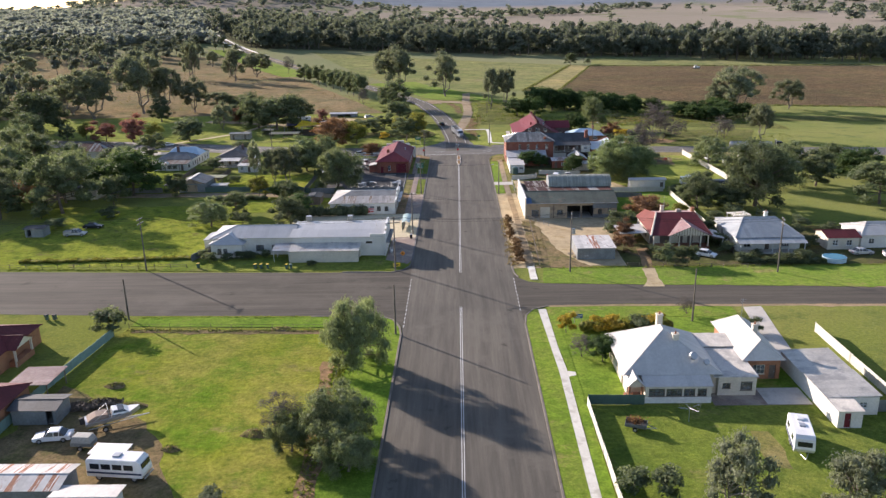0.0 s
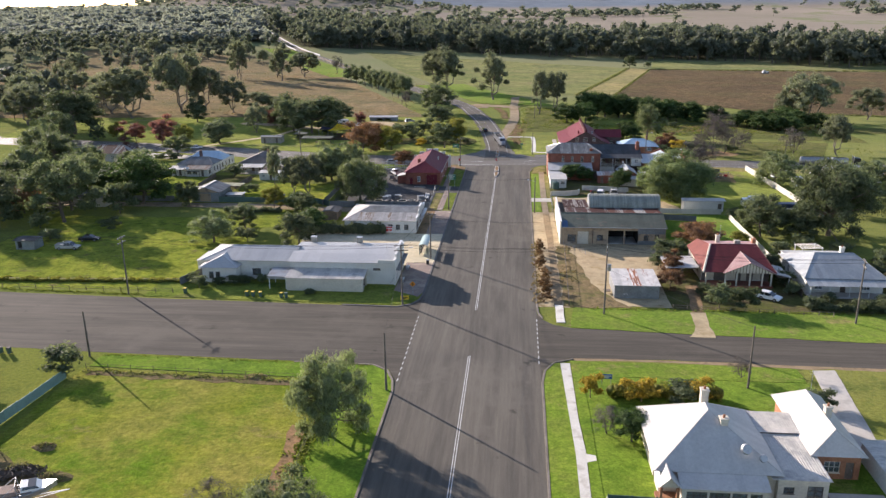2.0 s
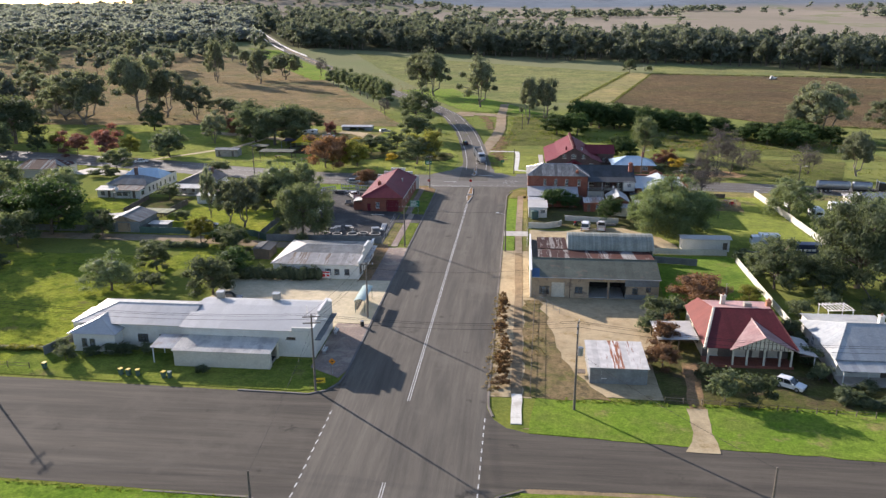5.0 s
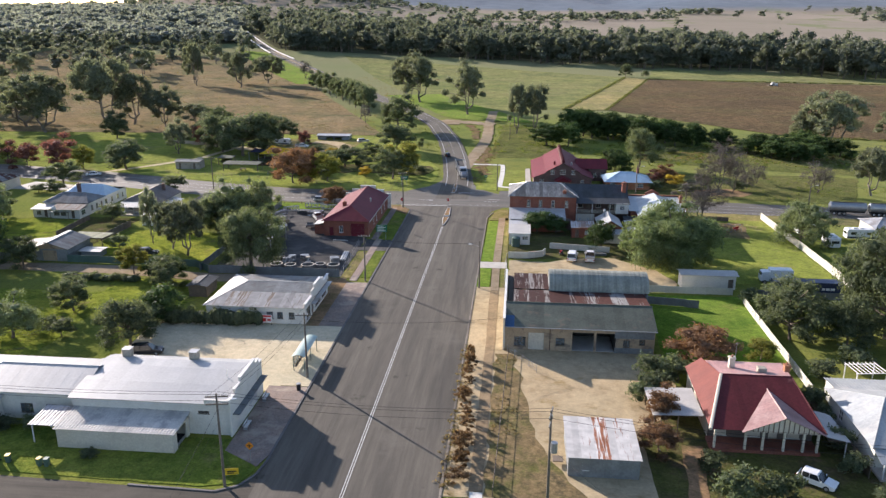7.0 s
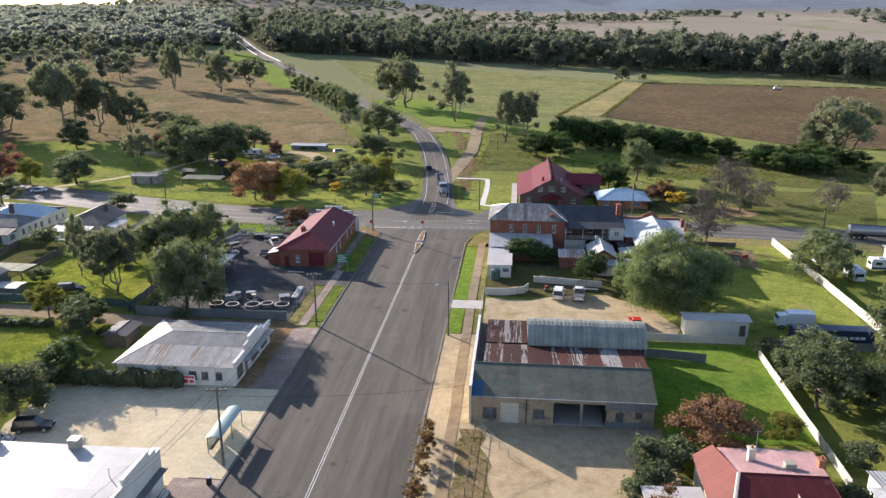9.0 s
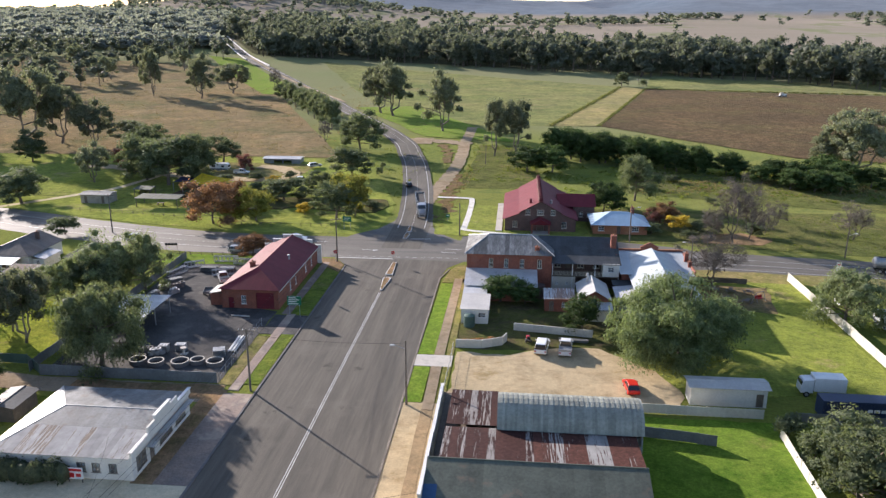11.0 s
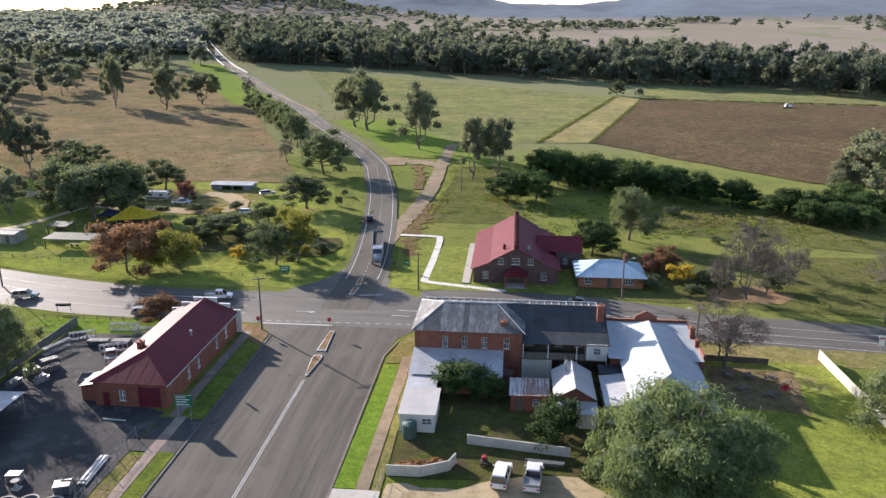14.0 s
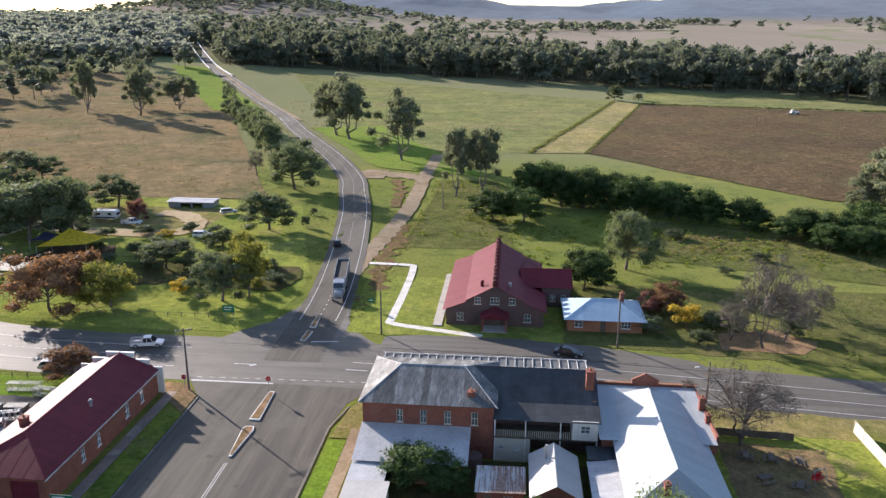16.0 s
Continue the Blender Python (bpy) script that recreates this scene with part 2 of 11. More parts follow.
MAT["forest_floor"] = ground_mat("forest_floor", ((0.085, 0.09, 0.055), (0.11, 0.105, 0.065), (0.07, 0.075, 0.045)), (0.01, 0.04), tuft=0.3, bump=0.8, depth=0.5)
MAT["path"] = mat("pale_path_concrete", (0.66, 0.64, 0.58), (0.58, 0.56, 0.5), 0.3, 8.0, 0.9, grain=0.15, vary=0.08, stain=(0.45, 0.42, 0.36), stain_scale=0.5)
MAT["rank"] = ground_mat("rank_green_grass", ((0.245, 0.3, 0.04), (0.29, 0.31, 0.056), (0.13, 0.185, 0.027)), (0.08, 0.3), tuft=1.3, bump=1.0, depth=0.25, bare=(0.2, 0.18, 0.08))
# park turf, its brightness against the sun put into the colour
MAT["park"] = ground_mat("park_lawn", ((0.23, 0.28, 0.048), (0.275, 0.295, 0.07), (0.17, 0.21, 0.04)), (0.03, 0.1), tuft=1.8, bump=0.7, depth=0.12, sheen=0.06, bare=(0.3, 0.265, 0.12))
MAT["dry"] = ground_mat("dry_grass", ((0.29, 0.235, 0.12), (0.22, 0.2, 0.075), (0.16, 0.175, 0.045)), (0.06, 0.15), tuft=2.0, bump=0.6, depth=0.1, bare=(0.3, 0.22, 0.135))
MAT["lot"] = ground_mat("lot_grass", ((0.215, 0.25, 0.028), (0.285, 0.262, 0.07), (0.13, 0.22, 0.018)), (0.05, 0.075), tuft=1.6, bump=0.8, depth=0.12, bare=(0.275, 0.215, 0.105))
MAT["paddock"] = ground_mat("brown_paddock", ((0.265, 0.183, 0.108), (0.205, 0.148, 0.086), (0.148, 0.135, 0.066)), (0.011, 0.035), tuft=0.6, bump=0.8, depth=0.25, sheen=0.075, bare=(0.3, 0.225, 0.14))
MAT["crop"] = ground_mat("green_paddock", ((0.168, 0.192, 0.068), (0.205, 0.198, 0.084), (0.142, 0.174, 0.054)), (0.006, 0.02), tuft=0.4, bump=0.4, depth=0.12, bare=(0.215, 0.185, 0.1))
MAT["plough"] = ground_mat("ploughed_soil", ((0.18, 0.128, 0.085), (0.142, 0.1, 0.069), (0.152, 0.124, 0.073)), (0.008, 0.03), tuft=0.85, bump=1.0, depth=0.5, furrow=(0.9, 0.7, 1.0), bare=(0.15, 0.11, 0.082))
MAT["strip"] = ground_mat("mown_strip", ((0.28, 0.235, 0.1100), (0.235, 0.22, 0.0900), (0.31, 0.25, 0.1300)), (0.02, 0.05), tuft=0.7, bump=0.4, depth=0.1)


def plain(name, c, rough=0.6, metal=0.0, spec=0.4, grain=0.18, fine=5.0, vary=0.0):
    return mat(name, c, tuple(v * 0.86 for v in c), 0.6, fine, rough, metal, bump=0.08, depth=0.01, grain=grain, vary=vary, spec=spec)


MAT["white_wall"] = mat("white_weatherboard", (0.68, 0.66, 0.6), (0.6, 0.58, 0.52), 0.4, 4.0, 0.75, grain=0.12, stain=(0.45, 0.42, 0.36), stain_scale=0.5, stain_at=(0.6, 0.8))
MAT["cream_wall"] = mat("cream_render", (0.62, 0.57, 0.47), (0.54, 0.49, 0.4), 0.4, 4.0, 0.8, grain=0.15, stain=(0.38, 0.33, 0.27), stain_scale=0.5, stain_at=(0.58, 0.8))
MAT["brick"] = mat("red_brick", (0.3, 0.105, 0.065), (0.22, 0.08, 0.055), 0.8, 7.0, 0.85, grain=0.35, stain=(0.24, 0.1, 0.07), stain_scale=0.6)
MAT["brick_dark"] = mat("dark_brick", (0.16, 0.1, 0.085), (0.11, 0.075, 0.065), 0.8, 7.0, 0.85, grain=0.35)
MAT["brick_orange"] = mat("orange_brick", (0.4, 0.19, 0.1), (0.32, 0.14, 0.075), 0.8, 7.0, 0.85, grain=0.3)
MAT["block"] = mat("concrete_block", (0.4, 0.36, 0.3), (0.33, 0.3, 0.25), 0.6, 5.0, 0.85, grain=0.2, stain=(0.25, 0.22, 0.18), stain_scale=0.5)
MAT["white_roof"] = mat("white_painted_iron", (0.52, 0.5, 0.46), (0.45, 0.43, 0.4), 0.25, 3.0, 0.5, grain=0.1, vary=0.05, stain=(0.54, 0.52, 0.48), stain_scale=0.35,
                        stain_at=(0.58, 0.8), metal=0.0, spec=0.35)
MAT["house_iron"] = mat("weathered_pale_iron", (0.34, 0.36, 0.365), (0.28, 0.3, 0.31), 0.25, 3.0, 0.5, grain=0.14, vary=0.12, stain=(0.4, 0.4, 0.39), stain_scale=0.4, stain_at=(0.5, 0.7), spec=0.3)
MAT["ice_roof"] = mat("icy_blue_white_iron", (0.41, 0.445, 0.46), (0.36, 0.395, 0.41), 0.25, 3.0, 0.45, grain=0.1, vary=0.06, stain=(0.36, 0.385, 0.4), stain_scale=0.35, stain_at=(0.56, 0.8), spec=0.45)
MAT["cool_roof"] = mat("pale_blue_white_iron", (0.4, 0.4, 0.39), (0.355, 0.357, 0.352), 0.25, 3.0, 0.42, grain=0.1, vary=0.06, stain=(0.34, 0.345, 0.345), stain_scale=0.35, stain_at=(0.56, 0.8), spec=0.55)
MAT["zinc_roof"] = mat("galvanised_iron", (0.42, 0.43, 0.44), (0.33, 0.34, 0.35), 0.3, 3.0, 0.42, metal=0.35, grain=0.15, vary=0.1, stain=(0.28, 0.26, 0.24), stain_scale=0.4, spec=0.5)
MAT["grey_roof"] = mat("weathered_iron", (0.2, 0.21, 0.21), (0.14, 0.148, 0.15), 0.4, 3.0, 0.6, metal=0.0, grain=0.25, vary=0.18, stain=(0.11, 0.085, 0.07), stain_scale=0.5, stain_at=(0.57, 0.72), spec=0.12)
MAT["pale_zinc"] = mat("bleached_iron", (0.64, 0.605, 0.54), (0.54, 0.51, 0.46), 0.3, 3.0, 0.5, grain=0.14, vary=0.06, stain=(0.4, 0.38, 0.35), stain_scale=0.4, spec=0.3)
MAT["slate_roof"] = mat("dark_iron", (0.075, 0.082, 0.088), (0.055, 0.06, 0.064), 0.4, 3.0, 0.6, metal=0.0, grain=0.2, vary=0.12, spec=0.12)
MAT["hotel_roof"] = mat("old_grey_iron", (0.21, 0.21, 0.2), (0.13, 0.13, 0.128), 0.6, 2.5, 0.62, metal=0.0, grain=0.35, vary=0.35, stain=(0.3, 0.3, 0.29), stain_scale=0.7, stain_at=(0.52, 0.7), stretch=(1.6, 0.4, 0.4), spec=0.12)
MAT["green_roof"] = mat("grey_green_iron", (0.128, 0.138, 0.108), (0.098, 0.106, 0.084), 0.4, 3.0, 0.6, metal=0.0, grain=0.2, vary=0.14, stain=(0.2, 0.15, 0.11), stain_scale=0.35, stain_at=(0.6, 0.75), spec=0.12)
MAT["maroon_roof"] = mat("maroon_iron", (0.165, 0.027, 0.036), (0.135, 0.023, 0.031), 0.4, 3.0, 0.62, grain=0.12, vary=0.06, spec=0.15)
MAT["red_roof"] = mat("faded_red_iron", (0.125, 0.025, 0.028), (0.098, 0.022, 0.024), 0.5, 3.0, 0.65, grain=0.2, vary=0.14, stain=(0.32, 0.15, 0.13), stain_scale=0.5, stain_at=(0.64, 0.82), spec=0.15)
MAT["orange_roof"] = mat("bright_red_iron", (0.175, 0.045, 0.034), (0.145, 0.038, 0.03), 0.5, 3.0, 0.62, grain=0.12, vary=0.05, spec=0.15)
MAT["pink_roof"] = mat("faded_pink_iron", (0.5, 0.3, 0.28), (0.4, 0.24, 0.23), 0.5, 3.0, 0.5, grain=0.2, vary=0.12)
MAT["blue_roof"] = mat("pale_blue_iron", (0.42, 0.55, 0.64), (0.36, 0.48, 0.57), 0.4, 3.0, 0.42, grain=0.1, vary=0.05, spec=0.5)
MAT["rust_roof"] = rust_mat("rusty_iron", (0.3, 0.28, 0.265), (0.056, 0.023, 0.019), 0.9)
MAT["part_rust"] = rust_mat("part_rusted_iron", (0.55, 0.54, 0.52), (0.3, 0.13, 0.075), 0.2)
MAT["iron_wall"] = mat("iron_cladding", (0.25, 0.27, 0.275), (0.19, 0.2, 0.205), 0.4, 3.0, 0.55, metal=0.2, grain=0.2, vary=0.08)
MAT["glass"] = None
# near-black, giving unlit rooms their darkness by colour
MAT["dark"] = plain("interior_shade", (0.03, 0.028, 0.026), 0.9)
MAT["timber"] = mat("weathered_timber", (0.2, 0.16, 0.12), (0.13, 0.105, 0.085), 1.0, 8.0, 0.85, grain=0.35, vary=0.15)
MAT["pole"] = mat("pole_timber", (0.17, 0.145, 0.12), (0.11, 0.095, 0.08), 1.0, 8.0, 0.85, grain=0.35, vary=0.15)
MAT["white_paint"] = plain("white_paint", (0.75, 0.74, 0.71), 0.5)
MAT["cream_paint"] = plain("cream_paint", (0.66, 0.6, 0.48), 0.5)
MAT["fence_cream"] = mat("cream_fence_panel", (0.55, 0.53, 0.46), (0.48, 0.46, 0.4), 0.4, 3.0, 0.6, grain=0.12, vary=0.07)
MAT["fence_green"] = mat("green_fence_panel", (0.08, 0.135, 0.11), (0.06, 0.105, 0.085), 0.4, 3.0, 0.6, grain=0.12, vary=0.08)
MAT["fence_teal"] = mat("pale_green_fence_panel", (0.2, 0.3, 0.26), (0.16, 0.25, 0.22), 0.4, 3.0, 0.6, grain=0.12, vary=0.08)
MAT["orange_sign"] = plain("orange_sign", (0.7, 0.25, 0.02), 0.5)
MAT["blue_sign"] = plain("blue_sign", (0.03, 0.12, 0.4), 0.5)
MAT["pool_blue"] = plain("pool_water", (0.04, 0.17, 0.24), 0.1)
MAT["fence_grey"] = mat("grey_fence_panel", (0.19, 0.2, 0.195), (0.14, 0.145, 0.145), 0.4, 3.0, 0.6, grain=0.2, vary=0.12)
MAT["steel"] = plain("galvanised_steel", (0.4, 0.41, 0.42), 0.45, 0.6)
MAT["tyre"] = plain("tyre_rubber", (0.025, 0.025, 0.026), 0.85)
MAT["white_car"] = plain("white_car_paint", (0.78, 0.78, 0.77), 0.25, spec=0.5, grain=0.05)
MAT["black_car"] = plain("dark_car_paint", (0.02, 0.022, 0.026), 0.22, spec=0.5, grain=0.05)
MAT["red_car"] = plain("red_car_paint", (0.62, 0.03, 0.02), 0.25, spec=0.5, grain=0.05)
MAT["silver_car"] = plain("silver_car_paint", (0.42, 0.43, 0.45), 0.3, 0.4, grain=0.05)
MAT["navy"] = plain("navy_paint", (0.02, 0.035, 0.085), 0.5)
MAT["lamp_white"] = plain("lamp_lens", (0.75, 0.75, 0.72), 0.15)
MAT["lamp_red"] = plain("tail_lens", (0.4, 0.02, 0.02), 0.2)
MAT["green_sign"] = plain("green_sign", (0.01, 0.16, 0.08), 0.4)
MAT["yellow"] = plain("yellow_paint", (0.75, 0.5, 0.03), 0.5)
MAT["sail_yellow"] = leaf_mat("yellow_sailcloth", (0.72, 0.56, 0.04), (0.76, 0.6, 0.05), 0.02, 0.55, (1.1, 1.0, 0.6))
MAT["sail_blue"] = plain("blue_sailcloth", (0.035, 0.035, 0.08), 0.8)
MAT["sign_red"] = plain("red_sign", (0.5, 0.02, 0.02), 0.4)
MAT["bark"] = mat("bark", (0.2, 0.16, 0.125), (0.12, 0.095, 0.075), 1.2, 6.0, 0.9, grain=0.4, vary=0.2)
MAT["pale_bark"] = mat("gum_bark", (0.25, 0.215, 0.175), (0.14, 0.112, 0.09), 0.6, 5.0, 0.85, grain=0.3, vary=0.2)
MAT["leaf_gum"] = leaf_mat("gum_leaves", (0.112, 0.126, 0.088), (0.175, 0.188, 0.132))
MAT["leaf_dark"] = leaf_mat("dark_leaves", (0.074, 0.094, 0.056), (0.122, 0.142, 0.084))
MAT["leaf_deep"] = leaf_mat("deep_green_leaves", (0.038, 0.07, 0.025), (0.075, 0.112, 0.04), glow=0.32, deep=1.0)
MAT["leaf_willow"] = leaf_mat("grey_green_leaves", (0.112, 0.138, 0.075), (0.172, 0.198, 0.11))
MAT["leaf_pepper"] = leaf_mat("peppercorn_leaves", (0.102, 0.136, 0.066), (0.155, 0.19, 0.092))
MAT["leaf_yellow"] = leaf_mat("yellow_green_leaves", (0.13, 0.145, 0.036), (0.22, 0.2, 0.05))
MAT["leaf_orange"] = leaf_mat("orange_leaves", (0.145, 0.09, 0.06), (0.22, 0.134, 0.082), tint=(1.2, 1.0, 0.6))
MAT["leaf_rusty"] = leaf_mat("rusty_leaves", (0.1, 0.068, 0.042), (0.19, 0.125, 0.07), tint=(1.2, 1.0, 0.6))
MAT["leaf_red"] = leaf_mat("red_leaves", (0.145, 0.075, 0.068), (0.215, 0.118, 0.098), tint=(1.3, 0.9, 0.7))
MAT["leaf_gold"] = leaf_mat("golden_leaves", (0.26, 0.19, 0.03), (0.42, 0.31, 0.05))
MAT["leaf_clump"] = leaf_mat("weeds", (0.087, 0.116, 0.036), (0.174, 0.160, 0.072))
MAT["twig"] = mat("twigs", (0.165, 0.14, 0.115), (0.115, 0.096, 0.08), 1.5, 6.0, 0.9, grain=0.3, vary=0.15)


def glass_mat():
    m, nodes, links, p = node_mat("window_glass")
    p.inputs["Base Color"].default_value = (0.5, 0.55, 0.58, 1)
    p.inputs["Roughness"].default_value = 0.06
    p.inputs["Transmission Weight"].default_value = 0.85
    p.inputs["IOR"].default_value = 1.45
    return m


MAT["glass"] = glass_mat()


# ---- building helpers ----
def thing(name, label, category, x=0.0, y=0.0, z=0.0, rz=0.0, group=""):
    """An empty at the base of a thing, to hold its parts."""
    ob = new(name)
    ob.matrix_world = pose(x, y, z, 0, 0, rz)
    return tagged(ob, label, category, group)


def mesh_of(bm, name):
    me = bpy.data.meshes.new(name)
    bm.to_mesh(me)
    bm.free()
    return me


def put(name, me, material, parent=None, label=""):
    ob = new(name, me)
    if material and not me.materials:
        me.materials.append(material)
    if parent:
        ob.parent = parent
    return tagged(ob, label)


def part(name, bm, material, parent, label=""):
    return put(name, mesh_of(bm, name), material, parent, label)


def box(bm, x0, y0, z0, x1, y1, z1, m=None):
    vs = [bm.verts.new((x, y, z)) for z in (z0, z1) for x, y in ((x0, y0), (x1, y0), (x1, y1), (x0, y1))]
    if m:
        for v in vs:
            v.co = m @ v.co
    for f in ((3, 2, 1, 0), (4, 5, 6, 7), (0, 1, 5, 4), (1, 2, 6, 5), (2, 3, 7, 6), (3, 0, 4, 7)):
        bm.faces.new([vs[i] for i in f])
    return vs


def boxes(*rows):
    bm = bmesh.new()
    for r in rows:
        box(bm, *r)
    return bm


def bevelled(rows, width=0.03, segs=1):
    bm = boxes(*rows)
    bmesh.ops.bevel(bm, geom=bm.edges[:], offset=width, segments=segs, affect="EDGES", profile=0.6)
    return bm


def tube(bm, a, b, r0, r1=None, n=7, cap=True):
    a, b = Vector(a), Vector(b)
    r1 = r0 if r1 is None else r1
    q = (b - a).to_track_quat("Z", "Y")
    rings = [[bm.verts.new(c + q @ Vector((r * math.cos(2 * math.pi * i / n), r * math.sin(2 * math.pi * i / n), 0))) for i in range(n)]
             for c, r in ((a, r0), (b, r1))]
    for i in range(n):
        bm.faces.new((rings[0][i], rings[0][(i + 1) % n], rings[1][(i + 1) % n], rings[1][i]))
    if cap:
        bm.faces.new(rings[0][::-1])
        bm.faces.new(rings[1])


def tubes(rows, n=6):
    bm = bmesh.new()
    for r in rows:
        tube(bm, *r, n=n)
    return bm


def slab(bm, pts, thick):
    """A flat polygon with thickness below it."""
    top = [bm.verts.new(p) for p in pts]
    low = [bm.verts.new(Vector(p) - Vector((0, 0, thick))) for p in pts]
    bm.faces.new(top)
    bm.faces.new(low[::-1])
    for i in range(len(pts)):
        j = (i + 1) % len(pts)
        bm.faces.new((top[j], top[i], low[i], low[j]))


def clip(poly, s0, s1):
    for lim, sign in ((s0, 1), (s1, -1)):
        out = []
        for i in range(len(poly)):
            a, b = poly[i - 1], poly[i]
            ina, inb = sign * (a[0] - lim) >= 0, sign * (b[0] - lim) >= 0
            if ina != inb:
                k = (lim - a[0]) / (b[0] - a[0])
                out.append((lim, a[1] + k * (b[1] - a[1])))
            if inb:
                out.append(b)
        poly = out
        if len(poly) < 3:
            return []
    return poly


def roof_plane(parent, pts, material, width=0.85, thick=0.035, sheets=True, ribs=0.0):
    """A roof slope; its first edge is the eave. Sheets lap one another from the eave to the ridge."""
    pts = [Vector(p) for p in pts]
    u = (pts[1] - pts[0]).normalized()
    n = u.cross(pts[2] - pts[0]).normalized()
    if n.z < 0:
        n = -n
    v = n.cross(u)
    o = pts[0]
    flat = [((p - o).dot(u), (p - o).dot(v)) for p in pts]
    lo, hi = min(f[0] for f in flat), max(f[0] for f in flat)
    count = max(1, round((hi - lo) / width)) if sheets else 1
    step = (hi - lo) / count
    for k in range(count):
        poly = clip(flat, lo + k * step - 0.001, lo + (k + 1) * step + 0.001)
        if len(poly) < 3:
            continue
        keep = []
        for q in poly:
            if not keep or (abs(q[0] - keep[-1][0]) + abs(q[1] - keep[-1][1])) > 0.004:
                keep.append(q)
        if len(keep) > 2 and abs(keep[0][0] - keep[-1][0]) + abs(keep[0][1] - keep[-1][1]) < 0.004:
            keep.pop()
        if len(keep) < 3:
            continue
        bm = bmesh.new()
        lift = n * (0.006 if k % 2 else 0.0)
        top = [bm.verts.new(o + u * s + v * t + lift + n * thick) for s, t in keep]
        low = [bm.verts.new(o + u * s + v * t + lift) for s, t in keep]
        bm.faces.new(top)
        bm.faces.new(low[::-1])
        for i in range(len(top)):
            j = (i + 1) % len(top)
            bm.faces.new((low[i], low[j], top[j], top[i]))
        if ribs:
            s = lo + k * step
            while s < lo + (k + 1) * step - 0.02:
                ts = [q[1] for q in clip(flat, s, s + 0.05)]
                if ts:
                    m = Matrix((u, v, n)).transposed().to_4x4()
                    m.translation = o + lift
                    box(bm, s, min(ts), thick, s + ribs * 0.4, max(ts), thick + 0.05, m)
                s += ribs
        bmesh.ops.recalc_face_normals(bm, faces=bm.faces[:])
        part("roof_sheet", bm, material, parent)


def caps(parent, lines, material, r=0.09):
    for a, b in lines:
        bm = bmesh.new()
        tube(bm, a, b, r, n=6)
        part("ridge_cap", bm, material, parent)


def holder(parent, rows, material, name="roof", label=""):
    """A part with a small body of its own (battens) that pieces hang under."""
    return part(name, boxes(*rows), material, parent, label)


def hip_roof(parent, x0, y0, x1, y1, ze, zr, ra, rb, axis, material, gable_mat=None, over=0.45, width=0.85, cap=None, name="roof"):
    """Ridge from ra to rb along the axis; where it reaches the wall the end is a gable."""
    cap = cap or material
    xo0, xo1, yo0, yo1 = x0 - over, x1 + over, y0 - over, y1 + over
    xc, yc = (x0 + x1) / 2, (y0 + y1) / 2
    roof = holder(parent, [(x0 + 0.3, y0 + 0.3, ze - 0.1, x1 - 0.3, y1 - 0.3, ze)], MAT["timber"], name)
    if axis == "x":
        g0, g1 = ra <= x0 + 0.05, rb >= x1 - 0.05
        r0 = (ra - (over if g0 else 0), yc, zr)
        r1 = (rb + (over if g1 else 0), yc, zr)
        roof_plane(roof, [(xo0, yo0, ze), (xo1, yo0, ze), r1, r0], material, width)
        roof_plane(roof, [(xo1, yo1, ze), (xo0, yo1, ze), r0, r1], material, width)
        ends = (((xo0, yo1, ze), (xo0, yo0, ze), r0, g0, x0, 0.2), ((xo1, yo0, ze), (xo1, yo1, ze), r1, g1, x1, -0.2))
        for a, b, r, gab, xe, th in ends:
            if gab:
                bm = bmesh.new()
                tri = [(y0, ze - 0.05), (y1, ze - 0.05), (yc, zr - 0.06)]
                f = [[bm.verts.new((xx, yy, zz)) for yy, zz in tri] for xx in (xe, xe + th)]
                bm.faces.new(f[0])
                bm.faces.new(f[1][::-1])
                for i in range(3):
                    bm.faces.new((f[0][i], f[1][i], f[1][(i + 1) % 3], f[0][(i + 1) % 3]))
                bmesh.ops.recalc_face_normals(bm, faces=bm.faces[:])
                part("gable", bm, gable_mat or material, roof)
            else:
                roof_plane(roof, [a, b, r], material, width)
                caps(roof, [(a, r), (b, r)], cap)
    else:
        g0, g1 = ra <= y0 + 0.05, rb >= y1 - 0.05
        r0 = (xc, ra - (over if g0 else 0), zr)
        r1 = (xc, rb + (over if g1 else 0), zr)
        roof_plane(roof, [(xo0, yo1, ze), (xo0, yo0, ze), r0, r1], material, width)
        roof_plane(roof, [(xo1, yo0, ze), (xo1, yo1, ze), r1, r0], material, width)
        ends = (((xo0, yo0, ze), (xo1, yo0, ze), r0, g0, y0, 0.2), ((xo1, yo1, ze), (xo0, yo1, ze), r1, g1, y1, -0.2))
        for a, b, r, gab, ye, th in ends:
            if gab:
                bm = bmesh.new()
                tri = [(x0, ze - 0.05), (x1, ze - 0.05), (xc, zr - 0.06)]
                f = [[bm.verts.new((xx, yy, zz)) for xx, zz in tri] for yy in (ye, ye + th)]
                bm.faces.new(f[0])
                bm.faces.new(f[1][::-1])
                for i in range(3):
                    bm.faces.new((f[0][i], f[1][i], f[1][(i + 1) % 3], f[0][(i + 1) % 3]))
                bmesh.ops.recalc_face_normals(bm, faces=bm.faces[:])
                part("gable", bm, gable_mat or material, roof)
            else:
                roof_plane(roof, [a, b, r], material, width)
                caps(roof, [(a, r), (b, r)], cap)
    caps(roof, [(r0, r1)], cap, 0.11)
    return roof


